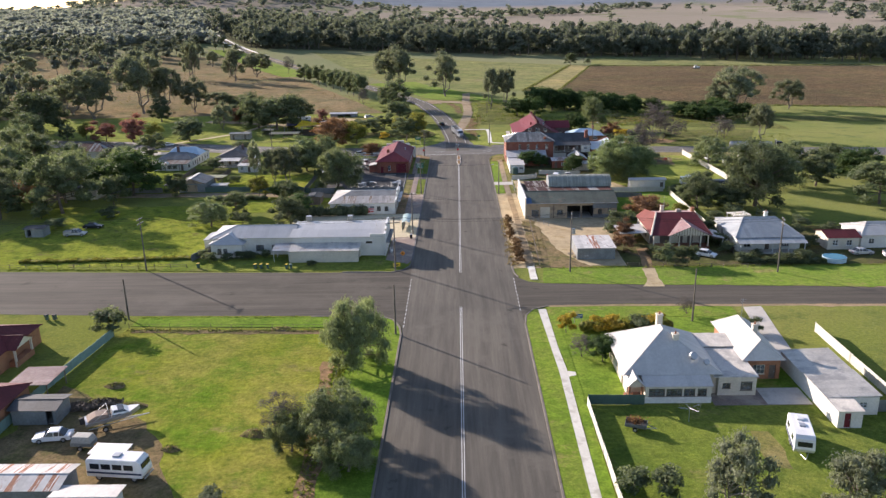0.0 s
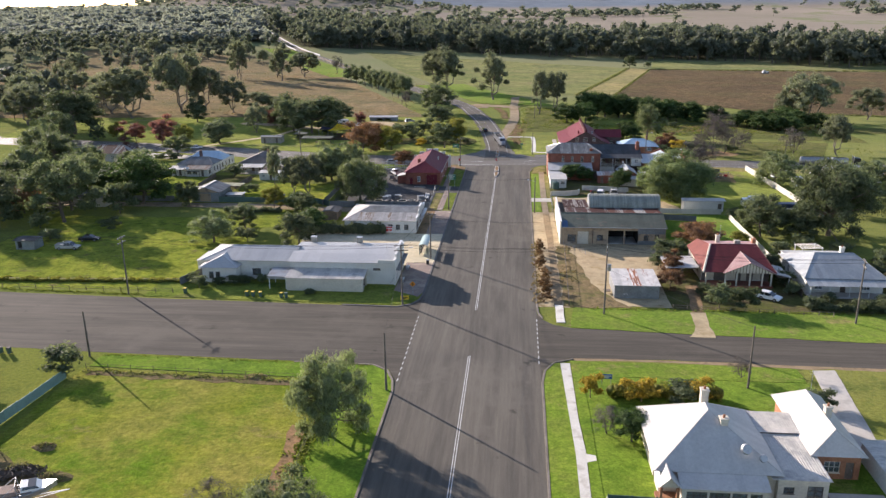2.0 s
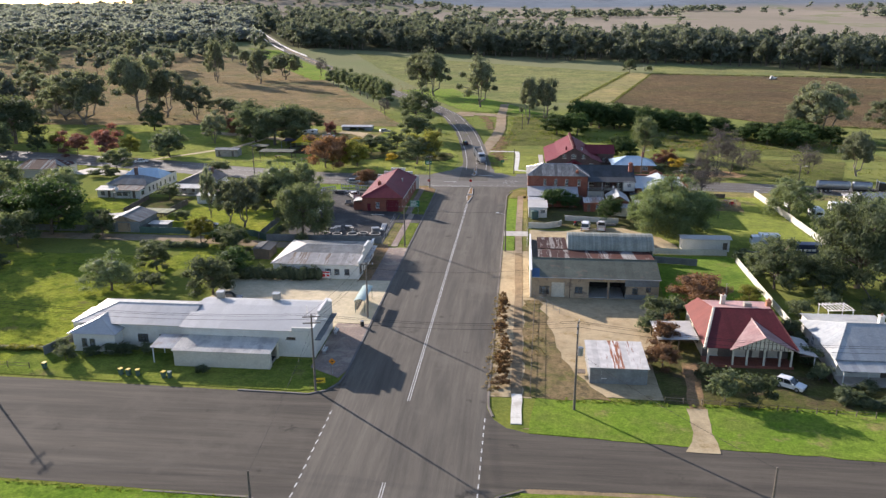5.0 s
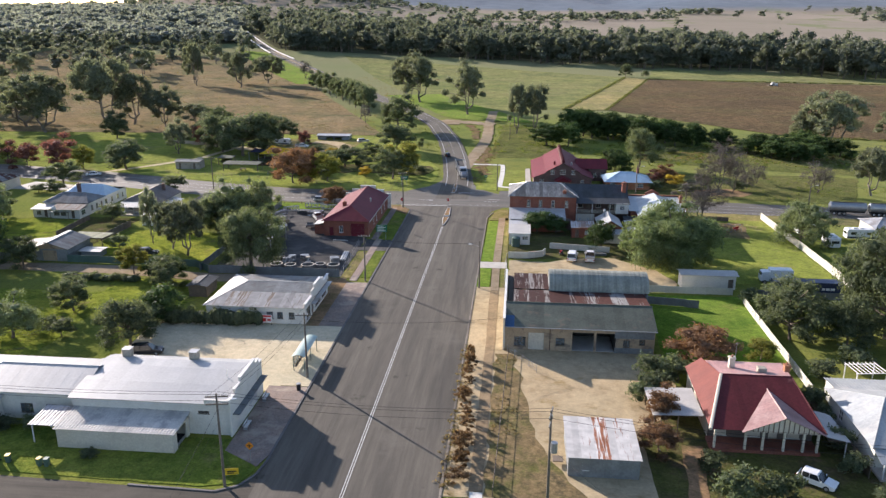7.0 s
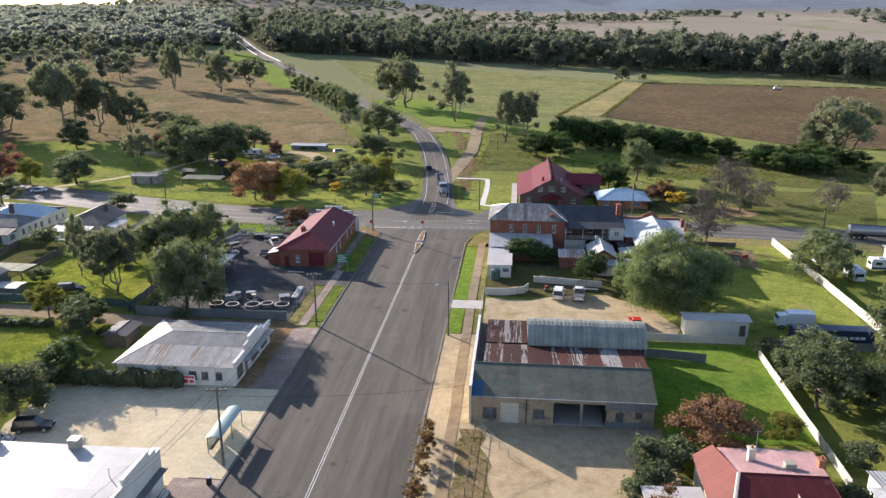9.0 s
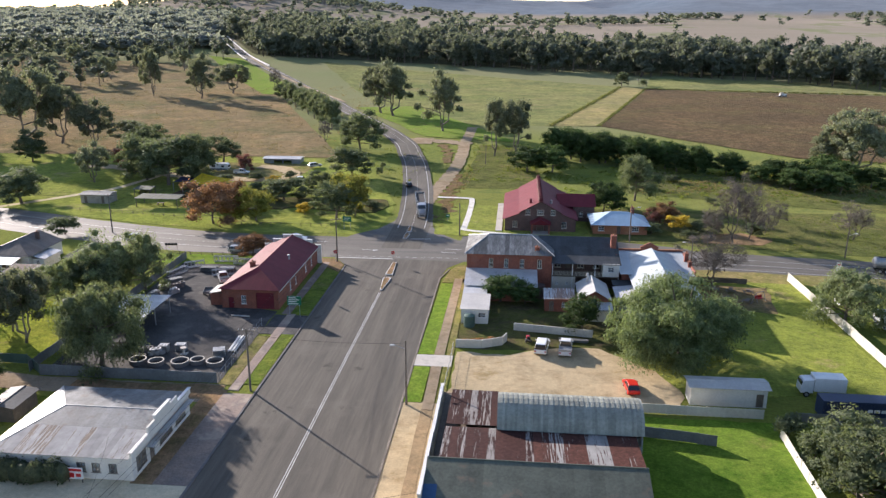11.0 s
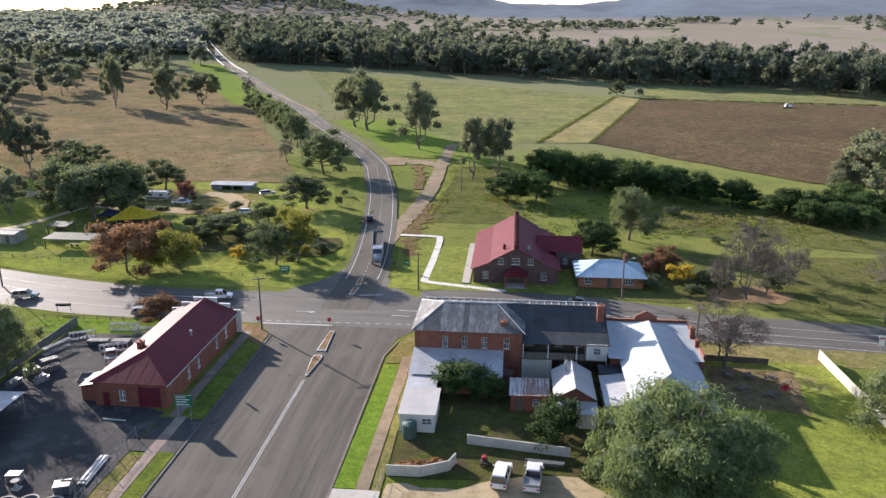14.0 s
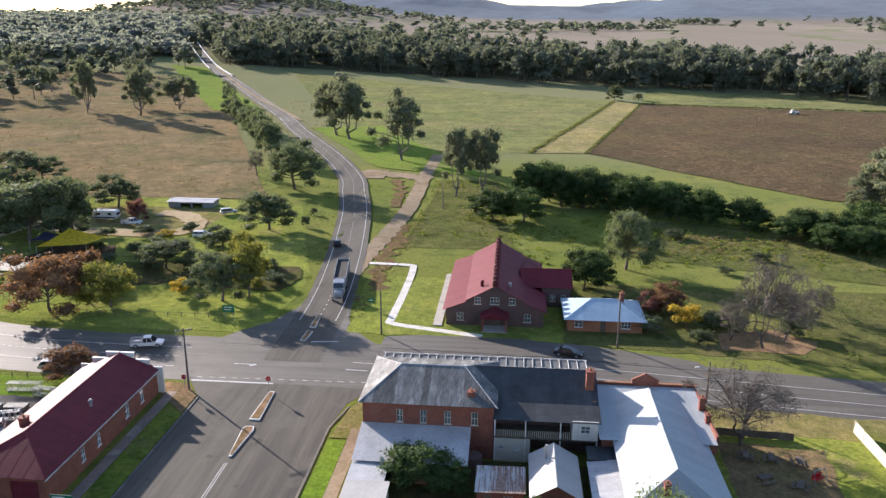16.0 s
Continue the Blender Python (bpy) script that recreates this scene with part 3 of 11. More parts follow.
def skillion(parent, x0, y0, x1, y1, zs, material, width=0.85, ribs=0.0, name="roof", over=0.2):
    """A single slope; zs: the heights at the south-west, south-east, north-east and north-west corners."""
    roof = holder(parent, [(x0 + 0.2, y0 + 0.2, min(zs) - 0.12, x1 - 0.2, y1 - 0.2, min(zs) - 0.03)], MAT["timber"], name)
    c = [(x0 - over, y0 - over, zs[0]), (x1 + over, y0 - over, zs[1]), (x1 + over, y1 + over, zs[2]), (x0 - over, y1 + over, zs[3])]
    k = 0 if zs[0] <= zs[3] else 2
    if abs(zs[0] - zs[1]) > abs(zs[0] - zs[3]):
        k = 1 if zs[1] < zs[0] else 3
    roof_plane(roof, c[k:] + c[:k], material, width, ribs=ribs)
    return roof


def panel(m, ss, zz, y0, y1, void):
    """A flat piece on a grid of lines along and up, with holes where void says; one closed mesh."""
    bm = bmesh.new()
    cells = {(i, j) for i in range(len(ss) - 1) for j in range(len(zz) - 1)
             if not void((ss[i] + ss[i + 1]) / 2, (zz[j] + zz[j + 1]) / 2)}
    vs = {}

    def v(i, j, k):
        if (i, j, k) not in vs:
            vs[i, j, k] = bm.verts.new(m @ Vector((ss[i], (y0, y1)[k], zz[j])))
        return vs[i, j, k]
    for i, j in cells:
        bm.faces.new((v(i, j, 1), v(i, j + 1, 1), v(i + 1, j + 1, 1), v(i + 1, j, 1)))
        bm.faces.new((v(i, j, 0), v(i + 1, j, 0), v(i + 1, j + 1, 0), v(i, j + 1, 0)))
        for di, dj, a, b in ((-1, 0, (0, 0), (0, 1)), (1, 0, (1, 1), (1, 0)), (0, -1, (1, 0), (0, 0)), (0, 1, (0, 1), (1, 1))):
            if (i + di, j + dj) not in cells:
                bm.faces.new((v(i + a[0], j + a[1], 0), v(i + b[0], j + b[1], 0), v(i + b[0], j + b[1], 1), v(i + a[0], j + a[1], 1)))
    bmesh.ops.recalc_face_normals(bm, faces=bm.faces[:])
    return bm


def window(parent, m, s0, s1, z0, z1, frame_mat, bars=1):
    """A sash in an opening; m carries (along, outward, up) to the building."""
    w = 0.07
    ss, holes = [s0, s0 + w], []
    for k in range(bars + 1):
        a = s0 + w + (s1 - s0 - 2 * w + 0.06) * k / (bars + 1)
        b = a + (s1 - s0 - 2 * w + 0.06) / (bars + 1) - 0.06
        ss += [a, b]
        holes.append((a, b))
    ss = sorted({round(s, 4) for s in ss + [s1 - w, s1]})
    zm = (z0 + z1) / 2
    zz = [z0, z0 + w, zm - 0.03, zm + 0.03, z1 - w, z1]
    win = part("window", panel(m, ss, zz, -0.06, 0.05, lambda s, z: any(a < s < b for a, b in holes) and (z0 + w < z < zm - 0.03 or zm + 0.03 < z < z1 - w)), frame_mat, parent)
    bm = bmesh.new()
    box(bm, s0 + w, -0.012, z0 + w, s1 - w, 0.012, z1 - w, m)
    part("pane", bm, MAT["glass"], win)
    bm = bmesh.new()
    box(bm, s0 - 0.1, -0.05, z0 - 0.08, s1 + 0.1, 0.14, z0, m)
    part("sill", bm, frame_mat, win)


def wall(parent, a, b, h, material, openings=(), thick=0.22, z0=0.0, frame_mat=None, door_mat=None, name="wall"):
    """A wall from a to b, its outer face on the right of the way; openings: (from, to, sill, head, kind)."""
    a, b = Vector((*a, 0)), Vector((*b, 0))
    d = (b - a).normalized()
    out = Vector((d.y, -d.x, 0))
    m = Matrix((d, out, Vector((0, 0, 1)))).transposed().to_4x4()
    m.translation = a + Vector((0, 0, z0))
    length = (b - a).length
    ss = sorted({0.0, length, *[o[0] for o in openings], *[o[1] for o in openings]})
    zz = sorted({0.0, h, *[o[2] for o in openings], *[o[3] for o in openings]})
    bm = panel(m, ss, zz, -thick, 0, lambda s, z: any(o[0] < s < o[1] and o[2] < z < o[3] for o in openings))
    ob = part(name, bm, material, parent)
    inset = m @ Matrix.Translation((0, -0.1, 0))
    for o in openings:
        if o[4] == "w":
            window(parent, inset, o[0], o[1], o[2], o[3], frame_mat or MAT["white_paint"], bars=1 if o[1] - o[0] < 1.6 else max(2, int((o[1] - o[0]) / 1.1)))
        elif o[4] == "d":
            bm = bmesh.new()
            box(bm, o[0] + 0.04, -0.06, o[2] + 0.02, o[1] - 0.04, 0, o[3] - 0.04, inset)
            door = part("door", bm, door_mat or MAT["timber"], parent)
            bm = bmesh.new()
            box(bm, o[1] - 0.2, 0.0, o[2] + 1.0, o[1] - 0.12, 0.06, o[2] + 1.1, inset)
            part("handle", bm, MAT["steel"], door)
        elif o[4] == "g":
            n = max(4, int((o[3] - o[2]) / 0.4))
            st = (o[3] - o[2]) / n
            for k in range(n):
                bm = bmesh.new()
                box(bm, o[0] + 0.03, -0.05, o[2] + k * st + 0.02, o[1] - 0.03, 0.0, o[2] + (k + 1) * st, inset)
                part("door_slat", bm, door_mat or MAT["zinc_roof"], ob)
    return ob


def rect_walls(parent, x0, y0, x1, y1, h, material, S=(), E=(), N=(), W=(), frame_mat=None, door_mat=None, z0=0.0, floor=True):
    t = 0.22
    wall(parent, (x0, y0), (x1, y0), h, material, S, t, z0, frame_mat, door_mat)
    wall(parent, (x1, y0 + t), (x1, y1 - t), h, material, E, t, z0, frame_mat, door_mat)
    wall(parent, (x1, y1), (x0, y1), h, material, N, t, z0, frame_mat, door_mat)
    wall(parent, (x0, y1 - t), (x0, y0 + t), h, material, W, t, z0, frame_mat, door_mat)
    if floor:
        part("floor_slab", boxes((x0 + t, y0 + t, z0 + 0.02, x1 - t, y1 - t, z0 + 0.12)), MAT["concrete"], parent)


def chimney(parent, x, y, z0, z1, material=None, w=0.75):
    bm = boxes((x - w / 2, y - w / 2, z0, x + w / 2, y + w / 2, z1 - 0.25), (x - w / 2 - 0.08, y - w / 2 - 0.08, z1 - 0.25, x + w / 2 + 0.08, y + w / 2 + 0.08, z1 - 0.1))
    ch = part("chimney", bm, material or MAT["brick"], parent)
    part("chimney_pot", tubes([((x, y, z1 - 0.1), (x, y, z1 + 0.25), 0.16, 0.12)], 8), MAT["brick_orange"], ch)


def posts(parent, rows, h, material, r=0.06, name="post"):
    for x, y in rows:
        part(name, boxes((x - r, y - r, 0, x + r, y + r, h)), material, parent)

# ---- ground ----
RISE_Y = (-900, 200, 340, 520, 650, 900, 1300, 2000, 3000, 3700, 5200)
RISE_Z = (0, 0, 2.3, 3.6, 7, 14, 25, 42, 66, 72, 72)


def tz(x, y):
    """Height of the land: flat under the town, rising behind the river, wooded hill to the north-west, ranges far off."""
    z = float(np.interp(y, RISE_Y, RISE_Z))
    k = min(1.0, max(0.0, (y - 220) / 200))
    z += k * 20 * math.exp(-((x + 500) ** 2 + (y - 1100) ** 2) / (2 * 300.0 ** 2))
    z += k * 26 * math.exp(-((x + 1100) ** 2 + (y - 1500) ** 2) / (2 * 420.0 ** 2))
    if y > 1500:
        z += min(1.0, (y - 1500) / 800) * 9 * noise.noise((x * 0.0016, y * 0.0016, 3.1))
    z += k * 64 * math.exp(-((x + 730) ** 2 + (y - 2300) ** 2) / (2 * 300.0 ** 2))
    if y > 2550:
        k = min(1.0, (y - 2550) / 900)
        z += k * min(1.0, max(0.0, (x / y + 0.42) / 0.14)) * (84 + 68 * noise.noise((x * 0.0015, y * 0.0004, 7.7)) + 30 * noise.noise((x * 0.0037, y * 0.002, 1.7)) + 7 * noise.noise((x * 0.012, y * 0.006, 2.2)))
    return z


def axis(pairs):
    out = [pairs[0][0]]
    for (a, _), (b, n) in zip(pairs, pairs[1:]):
        out += [a + (b - a) * (i + 1) / n for i in range(n)]
    return out


def sheet(name, xs, ys, height, material, label, category):
    verts = [(x, y, height(x, y)) for y in ys for x in xs]
    w = len(xs)
    faces = [(j * w + i, j * w + i + 1, (j + 1) * w + i + 1, (j + 1) * w + i) for j in range(len(ys) - 1) for i in range(w - 1)]
    me = bpy.data.meshes.new(name)
    me.from_pydata(verts, [], faces)
    for p in me.polygons:
        p.use_smooth = True
    ob = put(name, me, material)
    return tagged(ob, label, category, kind="structure")


def land_mat():
    """Town grass near by, straw-coloured hills beyond the river, wooded ranges at the back with haze put into their
    blue.
    """
    m, nodes, links, p = node_mat("land")
    nt = m.node_tree
    geo = nodes.new("ShaderNodeNewGeometry")
    sep = nodes.new("ShaderNodeSeparateXYZ")
    links.new(geo.outputs["Position"], sep.inputs[0])

    def ramp(a, b):
        r = nodes.new("ShaderNodeMapRange")
        r.inputs[1].default_value, r.inputs[2].default_value = a, b
        links.new(sep.outputs[1], r.inputs[0])
        return r.outputs[0]
    near = mixer(nt, noise_tex(nt, 0.03, 7.0), (0.155, 0.19, 0.026), (0.215, 0.22, 0.045))
    near = mixer(nt, noise_tex(nt, 0.12, 5.0, 0.7, lo=0.5, hi=0.68), near, (0.1, 0.14, 0.022))
    tufts = noise_tex(nt, 1.8, 5.0, 0.75, lo=0.3, hi=0.7)
    near = mixer(nt, 1.0, near, mixer(nt, tufts, (0.62, 0.62, 0.62), (1.2, 1.2, 1.2)), "MULTIPLY")
    far = mixer(nt, noise_tex(nt, 0.003, 5.0, stretch=(1, 0.6, 1)), (0.25, 0.205, 0.155), (0.195, 0.165, 0.118))
    far = mixer(nt, noise_tex(nt, 0.006, 6.0, 0.65, lo=0.56, hi=0.62, stretch=(1, 0.5, 1)), far, (0.15, 0.16, 0.07))
    # woods of the ranges, blued in the base colour for distance haze
    hazy_range_col = mixer(nt, noise_tex(nt, 0.012, 6.0, 0.7), (0.085, 0.115, 0.15), (0.125, 0.16, 0.2))
    pasture = mixer(nt, noise_tex(nt, 0.012, 6.0), (0.165, 0.185, 0.07), (0.195, 0.188, 0.085))
    pasture = mixer(nt, 1.0, pasture, mixer(nt, tufts, (0.75, 0.75, 0.75), (1.15, 1.15, 1.15)), "MULTIPLY")
    near = mixer(nt, ramp(310, 360), near, pasture)
    col = mixer(nt, ramp(780, 900), near, far)
    col = mixer(nt, ramp(2580, 2720), col, hazy_range_col)
    links.new(col, p.inputs["Base Color"])
    p.inputs["Roughness"].default_value = 0.95
    p.inputs["Specular IOR Level"].default_value = 0.0
    # same grazing veil over the land, in place of haze
    p.inputs["Sheen Weight"].default_value, p.inputs["Sheen Roughness"].default_value = 0.05, 0.45
    bn = nodes.new("ShaderNodeBump")
    bn.inputs["Strength"].default_value, bn.inputs["Distance"].default_value = 0.6, 0.1
    links.new(tufts, bn.inputs["Height"])
    links.new(bn.outputs[0], p.inputs["Normal"])
    return m


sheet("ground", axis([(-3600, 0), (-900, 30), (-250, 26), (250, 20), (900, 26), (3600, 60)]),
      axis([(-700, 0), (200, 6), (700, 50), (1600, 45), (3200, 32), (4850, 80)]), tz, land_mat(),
      "grassy country rising to straw hills and haze-tinted wooded ranges", "ground")


def rough_outline(pts, wob, step=2.0, seed=0):
    """The outline with uneven edges."""
    out = []
    for i in range(len(pts)):
        a, b = Vector(pts[i]), Vector(pts[(i + 1) % len(pts)])
        n = max(1, int((b - a).length / step))
        nrm = Vector((-(b - a).y, (b - a).x)).normalized()
        for k in range(n):
            q = a.lerp(b, k / n)
            if k:
                q = q + nrm * wob * (noise.noise((q.x * 0.35, q.y * 0.35, seed)) + 0.7 * noise.noise((q.x * 1.3, q.y * 1.3, seed)))
            out.append(q)
    return out


def patch(name, pts, material, z, label, category="ground", wob=0.5, thick=0.3, seed=0):
    """A surface laid on the flat ground, with its own top and edge."""
    bm = bmesh.new()
    slab(bm, [(q.x, q.y, z) for q in rough_outline(pts, wob, 2.0, seed)] if wob else [(x, y, z) for x, y in pts], thick)
    bmesh.ops.triangulate(bm, faces=[f for f in bm.faces if len(f.verts) > 4])
    bmesh.ops.recalc_face_normals(bm, faces=bm.faces[:])
    ob = put(name, mesh_of(bm, name), material)
    return tagged(ob, label, category, kind="structure")


def rect(x0, y0, x1, y1):
    return [(x0, y0), (x1, y0), (x1, y1), (x0, y1)]


def smooth_line(pts, n=8):
    out = []
    P = [Vector(p) for p in pts]
    P = [2 * P[0] - P[1]] + P + [2 * P[-1] - P[-2]]
    for i in range(1, len(P) - 2):
        for k in range(n):
            t = k / n
            a, b, c, d = P[i - 1:i + 3]
            out.append(0.5 * ((2 * b) + (c - a) * t + (2 * a - 5 * b + 4 * c - d) * t * t + (3 * b - a - 3 * c + d) * t ** 3))
    return out + [P[-2]]


def ribbon_mesh(pts, left, right, lift, wob=0.0):
    """A band along a line, from left to right of it, draped on the land."""
    verts, faces = [], []
    for i, p in enumerate(pts):
        d = (pts[min(i + 1, len(pts) - 1)] - pts[max(i - 1, 0)]).normalized()
        nrm = Vector((d.y, -d.x))
        for k, off in enumerate((left, (left + right) / 2, right)):
            w = wob * noise.noise((p.x * 0.4, p.y * 0.4, k * 5.0)) if k != 1 else 0
            q = p + nrm * (off + w)
            ease = min(1.0, max(0.0, (q.y - 190) / 60))
            verts.append((q.x, q.y, tz(q.x, q.y) + min(lift, 0.05 + (lift - 0.32 if lift > 0.32 else 0)) * (1 - ease) + lift * ease))
        if i:
            for k in (0, 1):
                a = (i - 1) * 3 + k
                faces.append((a, a + 1, a + 4, a + 3))
    return verts, faces


def ribbon(name, pts, left, right, lift, material, label, category, wob=0.0):
    me = bpy.data.meshes.new(name)
    verts, faces = ribbon_mesh(pts, left, right, lift, wob)
    me.from_pydata(verts, [], faces)
    return tagged(put(name, me, material), label, category, kind="structure")


def field(name, c, material, label, lift=0.1, nu=16, nv=16):
    """A paddock between four corners, draped on the land."""
    c = [Vector(q) for q in c]
    verts, faces = [], []
    for j in range(nv + 1):
        for i in range(nu + 1):
            u, v = i / nu, j / nv
            q = c[0] * (1 - u) * (1 - v) + c[1] * u * (1 - v) + c[2] * u * v + c[3] * (1 - u) * v
            if i in (0, nu) or j in (0, nv):
                q = q + Vector((noise.noise((q.x * 0.05, q.y * 0.05, 1)), noise.noise((q.x * 0.05, q.y * 0.05, 9)))) * 1.6
            verts.append((q.x, q.y, tz(q.x, q.y) + lift))
    for j in range(nv):
        for i in range(nu):
            a = j * (nu + 1) + i
            faces.append((a, a + 1, a + nu + 2, a + nu + 1))
    me = bpy.data.meshes.new(name)
    me.from_pydata(verts, [], faces)
    return tagged(put(name, me, material), label, "field", kind="structure")


# paddocks behind the town
field("paddock_brown", [(-430, 258), (-38, 268), (-192, 630), (-440, 690)], MAT["paddock"], "dry brown grazing paddock with scattered gums", 0.15)
field("paddock_green", [(-26, 352), (39.5, 352), (94, 546), (-150, 690)], MAT["crop"], "pale green paddock beyond the road", 0.12)
field("paddock_strip", [(40, 352), (62, 354), (110, 534), (95, 544)], MAT["strip"], "mown straw-coloured strip between two paddocks", 0.2)
field("paddock_plough", [(63, 354), (126, 283), (330, 492), (111, 532)], MAT["plough"], "brown ploughed field", 0.22, 20, 20)
field("paddock_plough_east", [(126, 283), (520, 180), (620, 450), (330, 492)], MAT["plough"], "brown ploughed field", 0.21, 20, 20)
field("paddock_far", [(111, 534), (620, 462), (620, 520), (125, 606)], MAT["crop"], "narrow green paddock along the trees", 0.18)
field("paddock_verge", [(-134, 470), (-104, 470), (-228, 700), (-266, 715)], MAT["verge"], "green roadside verge", 0.25, 4, 12)
field("paddock_verge_east", [(-14, 318), (26, 306), (-30, 420), (-62, 412)], MAT["verge"], "green roadside grass under the gums", 0.2, 4, 10)
field("paddock_slope", [(62, 250), (140, 225), (330, 190), (300, 215)], MAT["scrub"], "rough green pasture below the field", 0.1)

field("ground_hill", [(-1050, 742), (-262, 772), (-545, 1500), (-1100, 1500)], MAT["forest_floor"], "shaded forest floor of the wooded hill", 0.5, 40, 30)
field("ground_river_wood", [(-228, 735), (640, 512), (640, 655), (-330, 938)], MAT["forest_floor"], "shaded floor of the river woods", 0.4, 40, 12)

# town ground
patch("ground_lot", [(-57, -60), (-17.5, -60), (-17.5, -40), (-19, -20), (-14, -9.5), (-56.5, -8)], MAT["lot"], 0.03, "rough mown grass of a vacant lot", wob=0.5)
patch("ground_lot_dirt", [(-58, -62), (-31, -62), (-31.5, -56), (-36, -47), (-41, -39.5), (-47.5, -34.5), (-52, -32), (-57, -29)], MAT["yard_earth"], 0.05, "trodden earth and weeds under parked vehicles", wob=1.2, seed=3)
patch("ground_west_field", rect(-112, 25, -55, 78), MAT["rank"], 0.03, "bright green grass paddock in the town", wob=1.0, seed=4)
patch("ground_yard_lawn", rect(16.6, -62, 56.5, -36.2), MAT["grass"], 0.03, "back yard lawn", wob=0.2)
patch("ground_house_lawn", rect(16.3, -35.5, 47.5, -5.5), MAT["lawn"], 0.03, "front lawn of the white house", wob=0.3)
patch("ground_patio_slab", rect(40.2, -36.2, 46, -31.6), MAT["concrete"], 0.068, "pale concrete slab beside the garage", "pavement", wob=0.0)
patch("ground_patio", rect(33.2, -36.3, 46, -31.5), MAT["brick_pave"], 0.06, "worn paved patio behind the house", "pavement", wob=0.0)
patch("ground_drive_se", [(46.2, -24), (49.6, -24), (52.4, -1.2), (49.2, -1.5)], MAT["concrete"], 0.05, "pale concrete driveway", "pavement", wob=0.1)
patch("ground_north_verge", [(16, 11.9), (100, 6.5), (100, 21), (17, 21.2)], MAT["verge"], 0.05, "green nature strip beside the side road", wob=0.5, seed=6)
patch("ground_house_yards", rect(33.5, 21.2, 100, 50), MAT["garden"], 0.025, "house gardens", wob=0.4, seed=5)
patch("ground_drive_dirt", [(36.5, 20), (39.2, 20), (38.4, 14), (38.4, 9.3), (34.4, 9.4), (36.2, 14)], MAT["dirt"], 0.07, "bare dirt driveway", wob=0.4, seed=8)
patch("ground_drive_track", [(37, 20), (39, 20), (41, 34), (38.5, 34)], MAT["red_dirt"], 0.06, "earth wheel track to the house", wob=0.5, seed=9)
patch("ground_barn_yard", [(16.2, 22), (34, 22), (34, 36), (40.5, 44), (40.5, 60.2), (16.4, 60.2)], MAT["dirt"], 0.06, "sandy yard before the old workshop", wob=0.6, seed=10)
patch("ground_barn_yard_dry", [(15.2, 21.4), (27, 21.2), (24, 27), (21, 34), (20, 44), (18, 58), (15.2, 58)], MAT["yard_earth"], 0.075, "trodden grass at the yard fence", wob=1.0, seed=11)
patch("ground_back_sand", [(35.5, -42.7), (37.6, -42.9), (38, -47), (37.3, -51), (34.9, -50.6), (35, -46)], MAT["dry"], 0.04, "bare sandy patch worn in the lawn", wob=0.6, seed=35)
patch("ground_street_verge", rect(10.7, 21, 16.4, 88), MAT["dirt"], 0.05, "bare earth verge along the street", wob=0.3, seed=12)
patch("ground_car_yard", [(16.6, 88.9), (48, 89), (49, 95), (46.5, 101), (42, 105.5), (39, 108.4), (33, 108), (28.6, 106.6), (25, 104.6), (16.8, 105)], MAT["dirt"], 0.06, "sandy car yard behind the hotel", wob=0.7, seed=13)
patch("ground_east_lawn", rect(46, 94.5, 80.5, 146), MAT["park"], 0.03, "wide mown lawn beside the hotel", wob=0.8, seed=14)
patch("ground_inner_lawn", rect(41, 58, 59, 87), MAT["lawn"], 0.035, "fenced back lawn", wob=0.4, seed=15)
patch("ground_beer_garden", [(60.5, 128), (72, 126.5), (74, 140.5), (61, 141.5)], MAT["yard_earth"], 0.045, "worn earth of the beer garden", wob=0.6, seed=39)
patch("ground_hotel_court", rect(16.3, 106.5, 60, 134), MAT["garden"], 0.02, "hotel back garden", wob=0.3, seed=16)
patch("ground_gravel_lot", [(-40.5, 43), (-14.2, 43), (-14.2, 66), (-23, 69.3), (-42, 69), (-42, 56)], MAT["gravel"], 0.05, "pale gravel car park", wob=0.7, seed=17)
patch("ground_shop_front", rect(-17, 66, -14.2, 89), MAT["red_dirt"], 0.052, "reddish earth in front of the shop", wob=0.3, seed=18)
patch("ground_lane", [(-140, 89.0), (-90, 89.2), (-60, 88.4), (-44, 86.4), (-15, 85.2), (-15, 90.4), (-43, 90.6), (-60, 93.6), (-90, 93.8), (-140, 94.2)], MAT["track"], 0.045, "narrow dirt lane", "road", wob=0.5, seed=19)
patch("ground_depot", [(-43.5, 91), (-16.4, 91), (-16.4, 119), (-27, 122), (-29, 149), (-45, 149)], MAT["asphalt_yard"], 0.05, "dark asphalt depot yard", "pavement", wob=0.2, seed=20)
patch("ground_park", [(-170, 203), (-75, 177), (-45, 170.5), (-9, 171), (-7.5, 190), (-8.5, 202), (-170, 204)], MAT["park"], 0.04, "mown park lawn", "ground", wob=0.8, seed=21)
field("ground_park_back", [(-216, 206), (-8, 201), (-26, 262), (-240, 303)], MAT["park"], "mown park lawn under trees", 0.05, 12, 8)
ribbon("ground_park_gravel", smooth_line([(-122, 246), (-104, 241), (-86, 233), (-70, 230.5), (-56, 229.5), (-48.5, 233), (-49.5, 241), (-56, 247.5), (-63, 249)], 8), -2.8, 3.0, 0.3, MAT["dirt"], "pale gravel loop of the camping ground", "road", wob=1.2)
field("ground_camp_dry", [(-86, 236), (-46, 232), (-44, 256), (-84, 256)], MAT["dry"], "dry trodden grass of the camping ground", 0.06, 8, 6)
ribbon("ground_park_path", smooth_line([(-118, 187), (-104, 204), (-96, 214), (-90, 236)], 8), -1.2, 1.2, 0.13, MAT["gravel"], "pale gravel path through the park", "path", wob=0.4)
